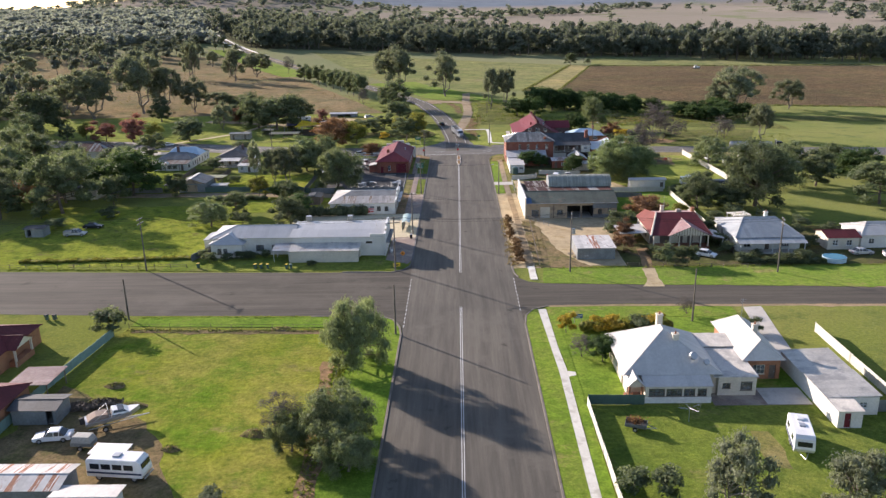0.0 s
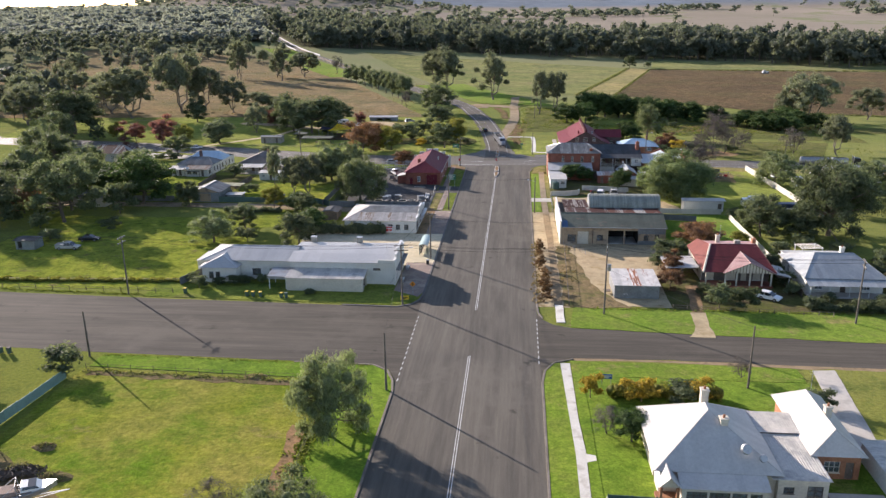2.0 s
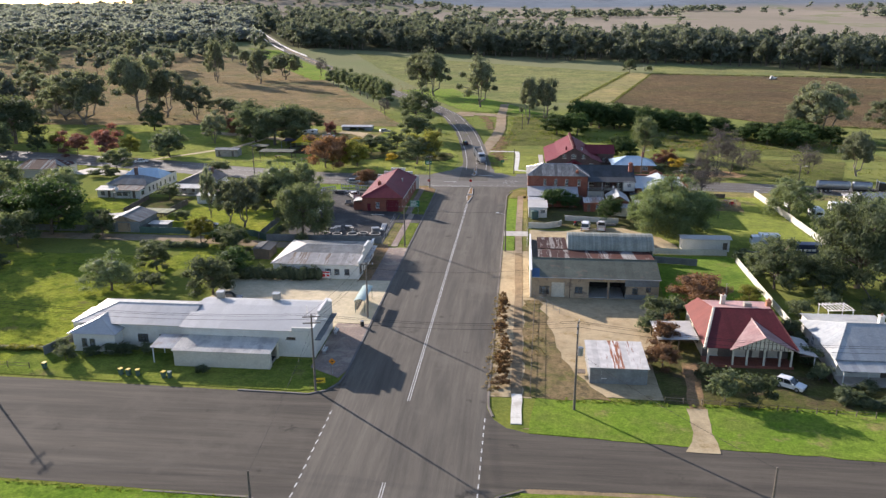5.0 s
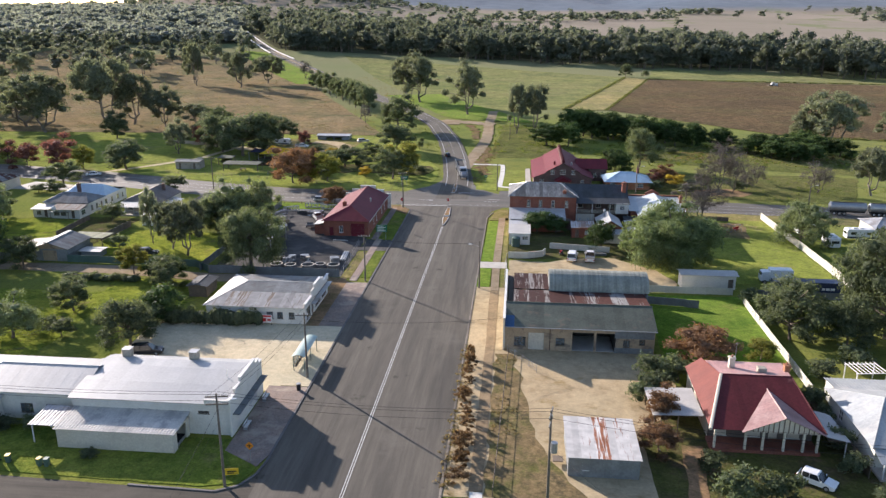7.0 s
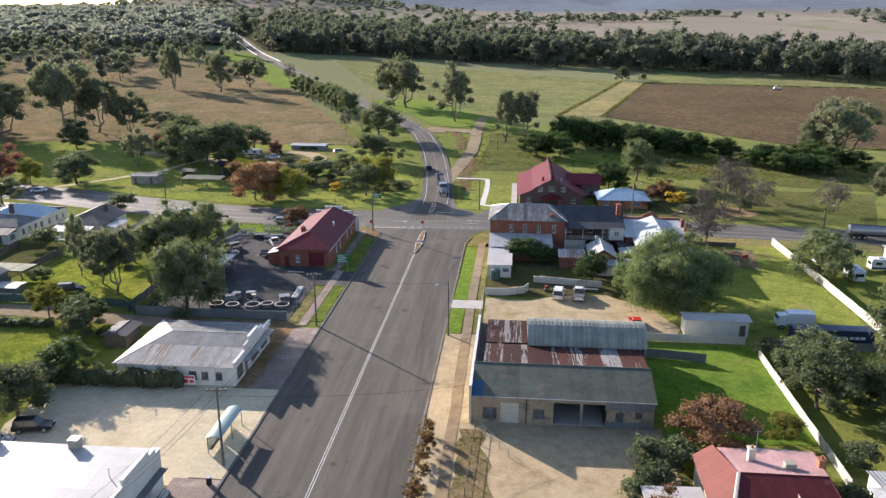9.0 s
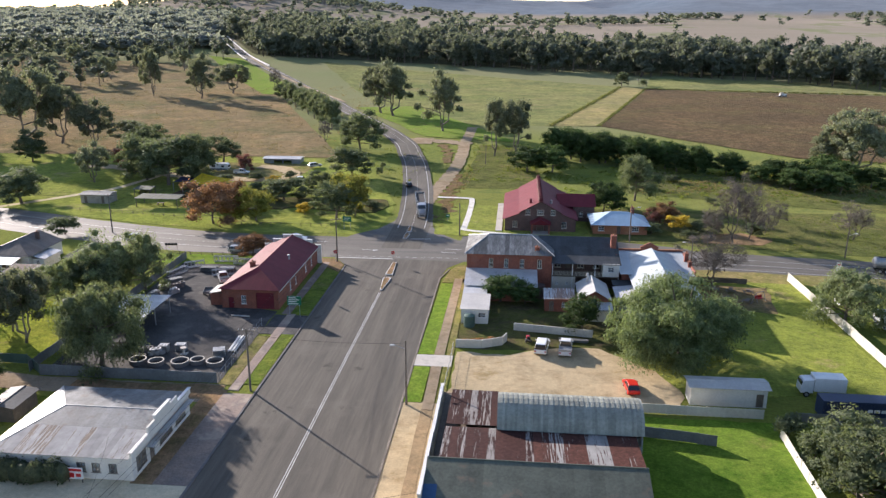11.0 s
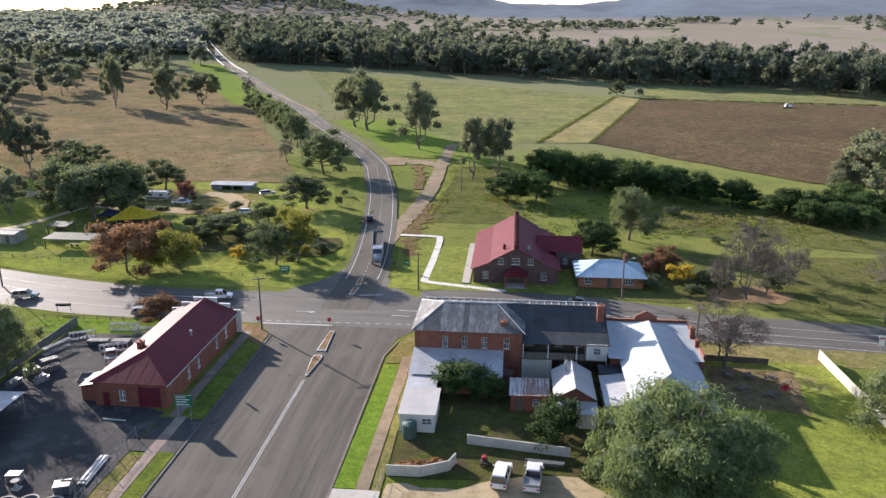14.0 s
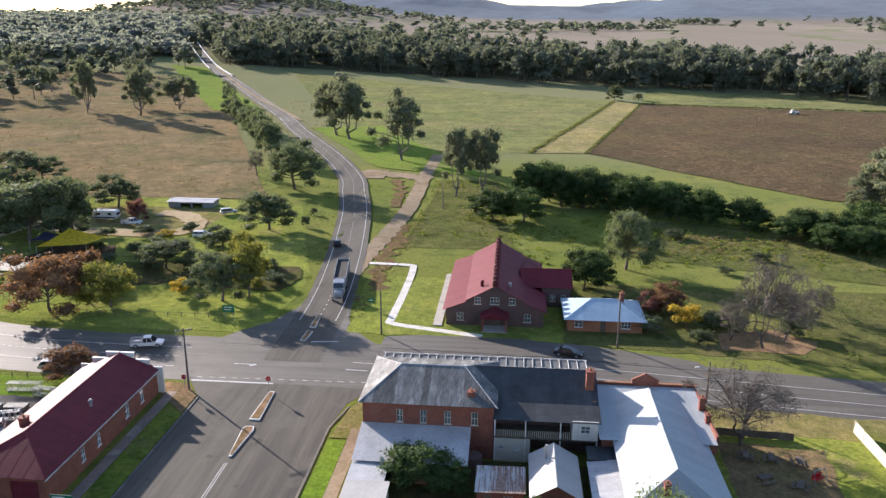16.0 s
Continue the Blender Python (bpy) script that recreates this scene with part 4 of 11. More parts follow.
# bed of brown earth; the tree shade over it is in the colour as well
patch("ground_park_bed", [(-55, 193), (-44, 191), (-35, 196), (-25, 193), (-12, 192), (-9.6, 200), (-12, 207.5), (-52, 207.5)], MAT["garden"], 0.235, "leaf litter and planted beds under the park trees", wob=1.2, seed=61)
patch("ground_church", [(6, 172.5), (43, 171.5), (43, 215), (24, 226), (9, 226), (5, 222), (4.5, 195)], MAT["park"], 0.06, "grass round the brick hall", wob=0.8, seed=23)
patch("ground_blue_house", [(43.5, 171.5), (110, 163.5), (125, 200), (60, 222), (43.5, 212)], MAT["scrub"], 0.05, "lawn and rough grass beside the cottage", wob=0.8, seed=24)
patch("ground_bare_bed", [(69, 171), (82, 170.5), (86, 176), (80, 181), (70, 178)], MAT["red_dirt"], 0.09, "bare earth under the leafless trees", wob=1.0, seed=25)
field("ground_scrub", [(58, 222), (140, 200), (140, 236), (66, 256)], MAT["scrub"], "rough dry pasture behind the cottage", 0.06, 10, 6)
field("ground_church_back", [(9, 224), (34, 224), (30, 300), (10, 300)], MAT["scrub"], "rough grass beside the track", 0.05, 4, 8)
patch("ground_verge_hall", rect(-55, 144.5, -27, 151), MAT["verge"], 0.055, "grass strip along the highway", wob=0.3, seed=27)
patch("ground_east_verge", [(46, 146), (130, 139), (130, 146), (62, 151), (46, 151.5)], MAT["dry"], 0.045, "dry grassy highway verge", wob=0.5, seed=28)
patch("ground_lot_edge", [(-55, -10.4), (-21, -11.6), (-20.5, -10), (-55, -8.9)], MAT["yard_earth"], 0.06, "bare earth along the lot fence", wob=0.5, seed=36)
patch("ground_playground", [(-76, 204), (-60, 202), (-56, 210), (-60, 219), (-74, 219)], MAT["mulch"], 0.42, "dark bark mulch of the playground", wob=0.6, seed=37)
patch("ground_earth_bank", [(-18.5, -56), (-16.2, -56), (-16.8, -40), (-19.5, -22), (-21, -22)], MAT["red_dirt"], 0.09, "eroded earth at the lot's edge", wob=0.6, seed=29)

patch("ground_lane_end", [(-37, 86.6), (-15, 85.9), (-15, 90.2), (-37, 90.2)], MAT["red_dirt"], 0.056, "reddish earth at the mouth of the lane", "road", wob=0.6, seed=56)
patch("ground_garden_plot", [(-75, 96), (-47, 95.2), (-46.4, 119), (-74.5, 121)], MAT["rank"], 0.04, "rough bright grass of a back garden", wob=0.6, seed=51)
patch("ground_cottage_yard", [(-112, 97), (-90, 97), (-90, 128), (-112, 128)], MAT["rank"], 0.035, "grassy yard behind the cottage", wob=1.0, seed=52)
patch("ground_cottage_path", [(-88.4, 97), (-77.2, 105), (-77, 131), (-92, 131), (-89.2, 127), (-88.6, 112)], MAT["garden"], 0.04, "shady path and garden between cottages", wob=0.6, seed=53)
patch("pavement_forecourt", [(-134, 160.5), (-113, 160), (-110, 166), (-131, 171)], MAT["concrete"], 0.05, "pale concrete forecourt beside the highway", "pavement", wob=0.2, seed=54)
patch("ground_shop_yard", [(-58, 70), (-43, 70), (-36, 82.5), (-36, 84.6), (-60, 87)], MAT["rank"], 0.042, "mown back yard of the shop", wob=0.6, seed=55)

# roads
patch("road_main", [(-9.9, -220), (10.6, -220), (10.6, -9), (10.5, 17), (10.4, 140), (11.5, 147), (14.5, 151.5), (14, 162), (-14, 162), (-13.5, 152), (-10.4, 147), (-10.0, 24), (-9.7, -12)],
      MAT["asphalt"], 0.02, "wide grey asphalt main street", "road", wob=0.0)
patch("road_side_west", [(-9, 30), (-10.0, 26), (-10.4, 23), (-11.5, 20.7), (-13.8, 19.4), (-60, 20.8), (-100, 22.7), (-320, 33), (-320, 9), (-82, -1.2), (-57, -2.6), (-14, -3.8), (-11.4, -5.4), (-10.1, -8.6), (-9.6, -12), (-9, -16)],
      MAT["asphalt_side"], 0.012, "broad asphalt side street", "road", wob=0.12, seed=30)
patch("road_side_east", [(10, 20), (10.7, 17.3), (11.5, 15), (13.2, 13), (16, 11.9), (33, 10.7), (60, 9.2), (100, 5.5), (260, -6), (260, -14), (100, -2.8), (74, -0.6), (28, 0.6), (15, 0.2), (12.4, -1.2), (11, -4), (10.6, -8), (10, -12)],
      MAT["asphalt_side"], 0.012, "narrow asphalt side road with earth shoulders", "road", wob=0.25, seed=31)
patch("ground_shoulder_north", [(15, 13), (34, 11), (100, 6.0), (100, 7.4), (34, 12.2), (17, 13.4)], MAT["worn_path"], 0.006, "earth road shoulder", wob=0.5, seed=32)
patch("ground_shoulder_south", [(15, -0.4), (28, -0.2), (74, -1.8), (100, -4.2), (100, -2.6), (74, -0.4), (15, 0.8)], MAT["worn_path"], 0.006, "earth road shoulder", wob=0.5, seed=33)
HIGHWAY = smooth_line([(-420, 240), (-150, 187), (-80, 168.5), (-45, 161), (0, 160), (40, 158.8), (85, 153.8), (200, 140), (420, 115)], 10)
NORTH = smooth_line([(-0.3, 160), (-0.7, 185), (-3.0, 210), (-6.3, 235), (-10, 258), (-14.5, 278), (-20.5, 302), (-37, 342), (-65, 400), (-94.5, 465), (-165, 600), (-222, 700), (-270, 795), (-324, 905)], 10)
ribbon("road_highway", HIGHWAY, -8.2, 8.2, 0.03, MAT["asphalt_old"], "asphalt highway crossing the street", "road", wob=0.4)
ribbon("road_north", NORTH, -4.6, 4.6, 0.32, MAT["asphalt"], "asphalt road curving away to the hill", "road", wob=0.25)
patch("road_apron", [(13, 166.5), (40, 165.5), (66, 162.5), (64, 166), (48, 170.6), (34, 172.6), (20, 172.6), (13, 171.5)], MAT["asphalt_old"], 0.075, "asphalt parking apron before the church hall", "road", wob=0.3, seed=38)
patch("road_north_mouth", [(-16, 166), (15, 165), (11, 169), (8, 172.5), (5.2, 178), (4, 186), (3.8, 192), (-5.2, 192), (-5.6, 184), (-8.5, 176), (-13, 171)], MAT["asphalt_old"], 0.045, "asphalt road mouth", "road", wob=0.1)
TRACK = smooth_line([(0.2, 205), (0.6, 214), (2.6, 232), (4.7, 257), (4.9, 281), (4.4, 304), (4.8, 325), (4.9, 345)], 16)
ribbon("road_track", TRACK, -2.2, 2.3, 0.24, MAT["track"], "pale gravel track beside the road", "road", wob=0.9)
ribbon("road_track_fork", smooth_line([(6.0, 300), (0, 304), (-8, 307), (-19, 308.5)], 16), -3.8, 3.8, 0.22, MAT["track"], "gravel mouth where the track meets the road", "road", wob=1.6)
ribbon("road_track_mouth", smooth_line([(-9, 306.5), (-13, 306.5), (-18.5, 308)], 8), -7.0, 7.0, 0.2, MAT["track"], "gravel flare at the road's edge", "road", wob=1.6)
ribbon("road_track_edge", smooth_line([(6.3, 186), (7.0, 198), (5.9, 211), (6.2, 224), (6.2, 244)], 16), -1.7, 1.5, 0.19, MAT["eroded"], "eroded reddish earth beside the track", "ground", wob=2.4)
ribbon("road_track_bank", smooth_line([(-4.2, 299), (-1.6, 288), (-0.3, 279), (0.9, 262)], 16), -1.5, 1.5, 0.19, MAT["eroded"], "eroded reddish earth beside the track", "ground", wob=2.2)
ribbon("road_footway_north", smooth_line([(-214, 712), (-150, 590), (-88, 480), (-66, 440)], 8), 8.0, 10.4, 0.35, MAT["track"], "pale side track along the road", "road", wob=0.8)

# painted lines
LIFT = 0.026


def stripe(bm, x0, y0, x1, y1, w, z=LIFT):
    a, b = Vector((x0, y0)), Vector((x1, y1))
    n = Vector((-(b - a).y, (b - a).x)).normalized() * w / 2
    bm.faces.new([bm.verts.new((q.x, q.y, z)) for q in (a - n, b - n, b + n, a + n)])


def lines(name, rows, label):
    bm = bmesh.new()
    for r in rows:
        stripe(bm, *r)
    return tagged(put(name, mesh_of(bm, name), MAT["line"]), label, "road marking", kind="structure")


lines("trim_centre_south", [(-0.14, -200, -0.14, 0, 0.1), (0.14, -200, 0.14, 0, 0.1)], "double white centre line")
lines("trim_centre_north", [(-0.14, 18.8, -0.14, 130.5, 0.1), (0.14, 18.8, 0.14, 130.5, 0.1)], "double white centre line")
lines("trim_dashes_west", [(-9.7, y, -9.6, y + 0.9, 0.14) for y in np.arange(-9, 15, 1.8)], "dashed white give-way line")
lines("trim_dashes_east", [(10.4, y, 10.4, y + 0.9, 0.14) for y in np.arange(-2, 16, 1.8)], "dashed white edge line")
lines("trim_stop", [(-13.4, 152.0, -0.8, 152.0, 0.4, 0.034), (0.8, 167.8, 5.5, 168.4, 0.35, 0.06)], "white stop line")
lines("trim_turn_dashes", [(x, 153.4 + 0.02 * x, x + 0.9, 153.4 + 0.02 * x, 0.13, 0.05) for x in np.arange(-13, 14, 1.8)], "dashed white line across the street mouth")
lines("trim_arrows", [(-9, 158.2, -6.4, 158.2, 0.22, 0.06), (-6.4, 157.8, -5.4, 158.2, 0.5, 0.06), (9, 157.8, 12.4, 157.6, 0.22, 0.06), (9.6, 160.5, 13.4, 160.2, 0.18, 0.06)], "white lane arrows")


def line_band(name, pts, off, w, lift, label, dash=0):
    verts, faces = ribbon_mesh(pts, off - w / 2, off + w / 2, lift)
    if dash:
        faces = [f for i, f in enumerate(faces) if (i // 2) % dash == 0]
    me = bpy.data.meshes.new(name)
    me.from_pydata(verts, [], faces)
    return tagged(put(name, me, MAT["line"]), label, "road marking", kind="structure")


WEST_ROAD = [p for p in HIGHWAY if p.x < -14]
EAST_ROAD = [p for p in HIGHWAY if p.x > 14]
FINE_NORTH = smooth_line([(p.x, p.y) for p in NORTH if p.y > 176], 3)
for k, (road, tag) in enumerate(((WEST_ROAD, "west"), (EAST_ROAD, "east"))):
    fine = smooth_line([(p.x, p.y) for p in road], 6)
    line_band("trim_highway_%s_a" % tag, fine, -3.6, 0.14, 0.05, "white highway edge line")
    line_band("trim_highway_%s_b" % tag, fine, 3.6, 0.14, 0.05, "white highway edge line")
    line_band("trim_highway_%s_c" % tag, fine, 0.0, 0.14, 0.05, "white highway centre line", 2 if k == 0 else 0)
line_band("trim_north_left", FINE_NORTH, -3.3, 0.16, 0.36, "white road edge line")
line_band("trim_north_right", FINE_NORTH, 3.3, 0.16, 0.36, "white road edge line")
line_band("trim_north_centre", FINE_NORTH, 0.0, 0.14, 0.36, "broken white centre line", 3)


def kerb(name, pts, material, label, w=0.32, h=0.12):
    """A kerb of separate stones along a line."""
    top = thing(name, label, "kerb")
    tagged(top, kind="structure")
    pts = [Vector(p) for p in pts]
    rows = []
    for a, b in zip(pts, pts[1:]):
        n = max(1, round((b - a).length / 2.4))
        rows += [(a.lerp(b, i / n), a.lerp(b, (i + 1) / n)) for i in range(n)]
    for a, b in rows:
        d = b - a
        bm = bmesh.new()
        box(bm, 0.012, -w / 2, 0, d.length - 0.012, w / 2, h)
        bmesh.ops.bevel(bm, geom=[e for e in bm.edges if all(v.co.z > h - 0.01 for v in e.verts)], offset=0.025, segments=1, affect="EDGES")
        ob = part("kerb_stone", bm, material, top)
        ob.matrix_basis = pose(a.x, a.y, 0.0, 0, 0, math.degrees(math.atan2(d.y, d.x)))
    return top


kerb("kerb_nw", [(-24, 19.8), (-14, 19.5), (-11.7, 20.8), (-10.5, 23.1), (-10.15, 26), (-10.15, 147)], MAT["kerb_dark"], "dark stone kerb along the street")
kerb("kerb_ne", [(11.4, 15.6), (10.75, 18), (10.6, 21), (10.55, 140), (12, 146)], MAT["kerb"], "pale concrete kerb along the street")
kerb("kerb_se", [(15.5, 0.0), (12.6, -1.5), (11.2, -4.2), (10.75, -8), (10.75, -75)], MAT["kerb"], "pale concrete kerb and gutter")
kerb("kerb_sw", [(-26, -3.9), (-14, -4.0), (-11.6, -5.7), (-10.3, -8.8), (-9.85, -12), (-9.95, -75)], MAT["kerb"], "worn concrete kerb")

# footpaths and verges
patch("pavement_se", [(13.4, -75), (14.5, -75), (15.3, -25), (15.0, -18), (14.9, -1.6), (13.5, -1.6), (13.9, -18), (14.1, -26.4)], MAT["path"], 0.09, "pale concrete footpath", "pavement", wob=0.0)
patch("pavement_branch", [(14.5, -25.6), (16.4, -26.2), (16.4, -27.2), (14.5, -28.0)], MAT["path"], 0.087, "concrete path to the gate", "pavement", wob=0.0)
patch("ground_verge_se", [(10.9, -75), (13.4, -75), (14.1, -26.4), (13.9, -18), (13.5, -1.6), (12.6, -1.8), (11.3, -4.4), (10.9, -8)], MAT["verge"], 0.08, "green nature strip", wob=0.0)
patch("ground_verge_se_inner", [(14.5, -75), (16.2, -75), (16.5, -34), (16.5, -2), (15.0, -1.6), (15.1, -18), (15.4, -25)], MAT["lawn"], 0.07, "grass between footpath and fence", wob=0.1)
patch("ground_verge_corner_se", [(15, -0.6), (47, -1.2), (47, -5.6), (16.4, -5.6)], MAT["verge"], 0.06, "green corner verge", wob=0.3, seed=41)
patch("ground_verge_sw", [(-17.2, -75), (-10.1, -75), (-10.0, -12), (-10.5, -8.8), (-11.8, -5.9), (-14, -4.2), (-56, -3.4), (-56, -7.5), (-20, -9), (-17.5, -22)], MAT["lawn"], 0.075, "long green grass verge", wob=0.2, seed=42)
patch("ground_verge_nw", [(-62, 21.6), (-16, 20.2), (-11.9, 21.2), (-10.9, 24.0), (-13, 27), (-16, 30), (-62, 31)], MAT["grass"], 0.07, "shaded green verge in front of the hall", wob=0.15, seed=43)
patch("pavement_nw", [(-15.8, 27.5), (-11, 24.6), (-10.3, 27), (-10.3, 44.3), (-15.8, 44.3)], MAT["brick_pave"], 0.1, "worn paved footpath", "pavement", wob=0.0)
patch("pavement_nw_concrete", rect(-14.2, 44.5, -10.3, 66), MAT["gravel"], 0.1, "gravel footpath at the bus shelter", "pavement", wob=0.0)
patch("pavement_shop", rect(-14.4, 66, -10.3, 88), MAT["brick_pave"], 0.1, "worn paved footpath", "pavement", wob=0.0)
patch("ground_verge_depot", [(-12.6, 91), (-10.4, 91), (-10.4, 109), (-12.6, 109)], MAT["grass"], 0.1, "narrow grass verge", wob=0.1)
patch("pavement_depot", rect(-14.2, 89, -12.7, 118), MAT["brick_pave"], 0.098, "concrete footpath", "pavement", wob=0.0)
patch("ground_verge_depot_inner", rect(-16.2, 90.5, -14.3, 108), MAT["dry"], 0.09, "dry grass at the yard fence", wob=0.1)
patch("pavement_depot_entry", rect(-16.3, 109, -10.4, 117.5), MAT["asphalt_yard"], 0.08, "worn asphalt vehicle crossing", "pavement", wob=0.0)
patch("ground_verge_hall_east", rect(-13.6, 118, -10.4, 141.5), MAT["grass"], 0.1, "shaded grass verge", wob=0.1)
patch("pavement_hall", rect(-15.3, 118, -13.8, 148), MAT["brick_pave"], 0.09, "footpath beside the red hall", "pavement", wob=0.0)
patch("pavement_hall_corner", [(-17, 148), (-10.6, 142), (-10.6, 147), (-13.5, 151), (-27, 151), (-27, 148)], MAT["red_dirt"], 0.085, "earth corner before the hall", "pavement", wob=0.2)
patch("pavement_east", [(13.5, 86), (15.0, 86), (14.9, 100), (15.2, 140), (13.6, 140), (13.3, 100)], MAT["track"], 0.1, "narrow concrete footpath", "pavement", wob=0.0)
patch("pavement_east_south", [(13.7, 14), (15.1, 14), (15.1, 22), (13.7, 22)], MAT["path"], 0.1, "pale concrete footpath stub", "pavement", wob=0.12)
patch("pavement_east_worn", [(13.6, 22.2), (15.1, 22.2), (15.1, 60), (15.0, 85.8), (13.4, 85.8), (13.7, 60)], MAT["worn_path"], 0.1, "earth-stained worn footpath", "pavement", wob=0.15)
patch("ground_verge_east_a", rect(10.8, 88, 13.2, 99.2), MAT["lawn"], 0.1, "mown grass strip", wob=0.1)
patch("ground_verge_east_b", [(10.8, 103.6), (13.3, 103.6), (13.5, 137), (11.2, 137)], MAT["lawn"], 0.1, "mown grass strip", wob=0.1)
patch("ground_verge_east_c", rect(15.15, 88, 16.3, 140), MAT["dry"], 0.09, "dry yellow grass beside the path", wob=0.1)
patch("pavement_drive_east", rect(10.7, 99.4, 16.3, 103.4), MAT["concrete"], 0.105, "concrete vehicle crossing", "pavement", wob=0.0)
patch("ground_corner_east", [(11.2, 137.5), (15.9, 137.5), (15.9, 149), (13.5, 148.5), (12.2, 145.5)], MAT["dry"], 0.09, "dry grass corner", wob=0.2)
ribbon("pavement_church", smooth_line([(2.8, 211.6), (11.4, 211), (12.9, 208.6), (13.0, 193.3), (12.7, 180), (13.2, 177.4), (20, 175.4), (29.4, 173)], 6), -0.75, 0.75, 0.34, MAT["path"], "white concrete footpath with corners", "pavement")



def island(name, pts, label):
    t = thing(name, label, "traffic island")
    tagged(t, kind="structure")
    bm = bmesh.new()
    slab(bm, [(x, y, 0.2) for x, y in pts], 0.2)
    bmesh.ops.recalc_face_normals(bm, faces=bm.faces[:])
    part("kerb", bm, MAT["white_paint"], t)
    cx, cy = sum(p[0] for p in pts) / len(pts), sum(p[1] for p in pts) / len(pts)
    bm = bmesh.new()
    slab(bm, [(cx + (x - cx) * 0.8, cy + (y - cy) * 0.94, 0.215) for x, y in pts], 0.1)
    bmesh.ops.recalc_face_normals(bm, faces=bm.faces[:])
    part("infill", bm, MAT["red_dirt"], t)


island("island_south", [(-0.15, 131.8), (0.2, 131.8), (0.85, 138.4), (0.6, 139.2), (-0.5, 139.2), (-0.75, 138.4)], "painted concrete traffic island")
island("island_middle", [(-0.7, 141.0), (0.8, 141.0), (0.35, 149.2), (-0.45, 149.2)], "painted concrete traffic island")
island("island_north", [(-1.1, 168.0), (-0.2, 168.0), (0.1, 172.0), (-1.0, 172.6)], "painted concrete traffic island")
island("island_far", [(-1.0, 174.0), (0.1, 173.8), (-0.3, 178.9), (-1.1, 178.9)], "painted concrete traffic island")

# ---- buildings ----
def end_prism(profile, x0, x1):
    """A wall between x0 and x1 with the outline given in y and z."""
    bm = bmesh.new()
    f = [[bm.verts.new((x, y, z)) for y, z in profile] for x in (x0, x1)]
    bm.faces.new(f[0])
    bm.faces.new(f[1][::-1])
    for i in range(len(profile)):
        j = (i + 1) % len(profile)
        bm.faces.new((f[0][i], f[1][i], f[1][j], f[0][j]))
    bmesh.ops.recalc_face_normals(bm, faces=bm.faces[:])
    return bm


def white_house():
    t = thing("house", "white weatherboard house with steep white iron roof and chimneys", "house", 22.3, -33.0)
    fm = MAT["cream_paint"]
    rect_walls(t, 0, 0, 12.0, 12.6, 3.1, MAT["cream_wall"], W=[(2, 3.2, 0.9, 2.3, "w"), (5, 6.2, 0.9, 2.3, "w"), (9, 10, 0, 2.2, "d")], frame_mat=fm)
    hip_roof(t, 0, 0, 12.0, 12.6, 3.15, 7.0, 5.9, 7.6, "y", MAT["white_roof"], over=0.6)
    chimney(t, 6.2, 8.9, 5.4, 8.2, MAT["cream_wall"], 0.8)
    chimney(t, 7.4, 4.6, 4.6, 7.0, MAT["cream_wall"], 0.8)
    # closed-in verandah along the south side
    rect_walls(t, 1.9, -2.4, 10.6, -0.02, 2.3, MAT["cream_wall"], S=[(0.5, 2.6, 0.95, 2.05, "w"), (2.8, 4.9, 0.95, 2.05, "w"), (5.1, 6.6, 0.95, 2.05, "w"), (6.9, 8.1, 0.95, 2.05, "w")], frame_mat=MAT["timber"])
    skillion(t, 1.9, -2.4, 10.6, -0.75, (2.42, 2.42, 3.12, 3.12), MAT["white_roof"], name="verandah_roof")
    part("base_wall", boxes((1.85, -2.52, 0, 10.65, -2.4, 0.85)), MAT["white_paint"], t)
    # corner porch
    posts(t, [(-0.2, -2.4), (1.5, -2.4)], 2.4, MAT["brick_orange"], 0.14)
    part("porch_floor", boxes((-0.4, -2.6, 0, 1.8, -0.02, 0.35)), MAT["brick_orange"], t)
    hip_roof(t, -0.3, -2.5, 1.6, 3.5, 2.5, 3.6, -2.5, 3.4, "y", MAT["white_roof"], MAT["cream_wall"], 0.2, name="porch_roof")
    # low middle part
    rect_walls(t, 12.05, -0.6, 17.15, 12.4, 2.75, MAT["cream_wall"], S=[(0.6, 1.7, 1.1, 1.9, "w"), (3.0, 4.6, 0.8, 2.1, "w")], frame_mat=MAT["timber"])
    skillion(t, 11.6, -0.6, 17.2, 8.0, (2.8, 2.8, 3.05, 3.05), MAT["pale_zinc"], ribs=0.3, name="flat_roof")
    skillion(t, 11.8, 8.25, 17.1, 12.4, (3.25, 3.25, 3.4, 3.4), MAT["pale_zinc"], ribs=0.3, name="flat_roof")
    part("fascia", boxes((11.8, 8.1, 3.0, 17.1, 8.2, 3.24)), MAT["timber"], t)
    # brick wing
    rect_walls(t, 17.2, 4.2, 22.2, 17.2, 3.0, MAT["brick_orange"], S=[(1.2, 2.9, 0.8, 2.2, "w"), (3.5, 4.4, 0.05, 2.15, "d")], frame_mat=MAT["cream_paint"])
    hip_roof(t, 17.2, 4.2, 22.2, 17.2, 3.05, 5.3, 5.6, 15.0, "y", MAT["white_roof"], MAT["cream_wall"], 0.5)
    chimney(t, 20.2, 9.4, 4.4, 6.3, MAT["cream_wall"], 0.7)
    part("dish", tubes([((9.0, 1.2, 5.1), (9.05, 0.95, 5.25), 0.6, 0.5), ((9, 1.5, 4.0), (9, 1.2, 5.1), 0.03)], 12), MAT["steel"], t)
    part("dish", tubes([((10.6, 0.5, 4.5), (10.65, 0.3, 4.62), 0.45, 0.38), ((10.6, 0.8, 3.6), (10.6, 0.5, 4.5), 0.03)], 12), MAT["steel"], t)
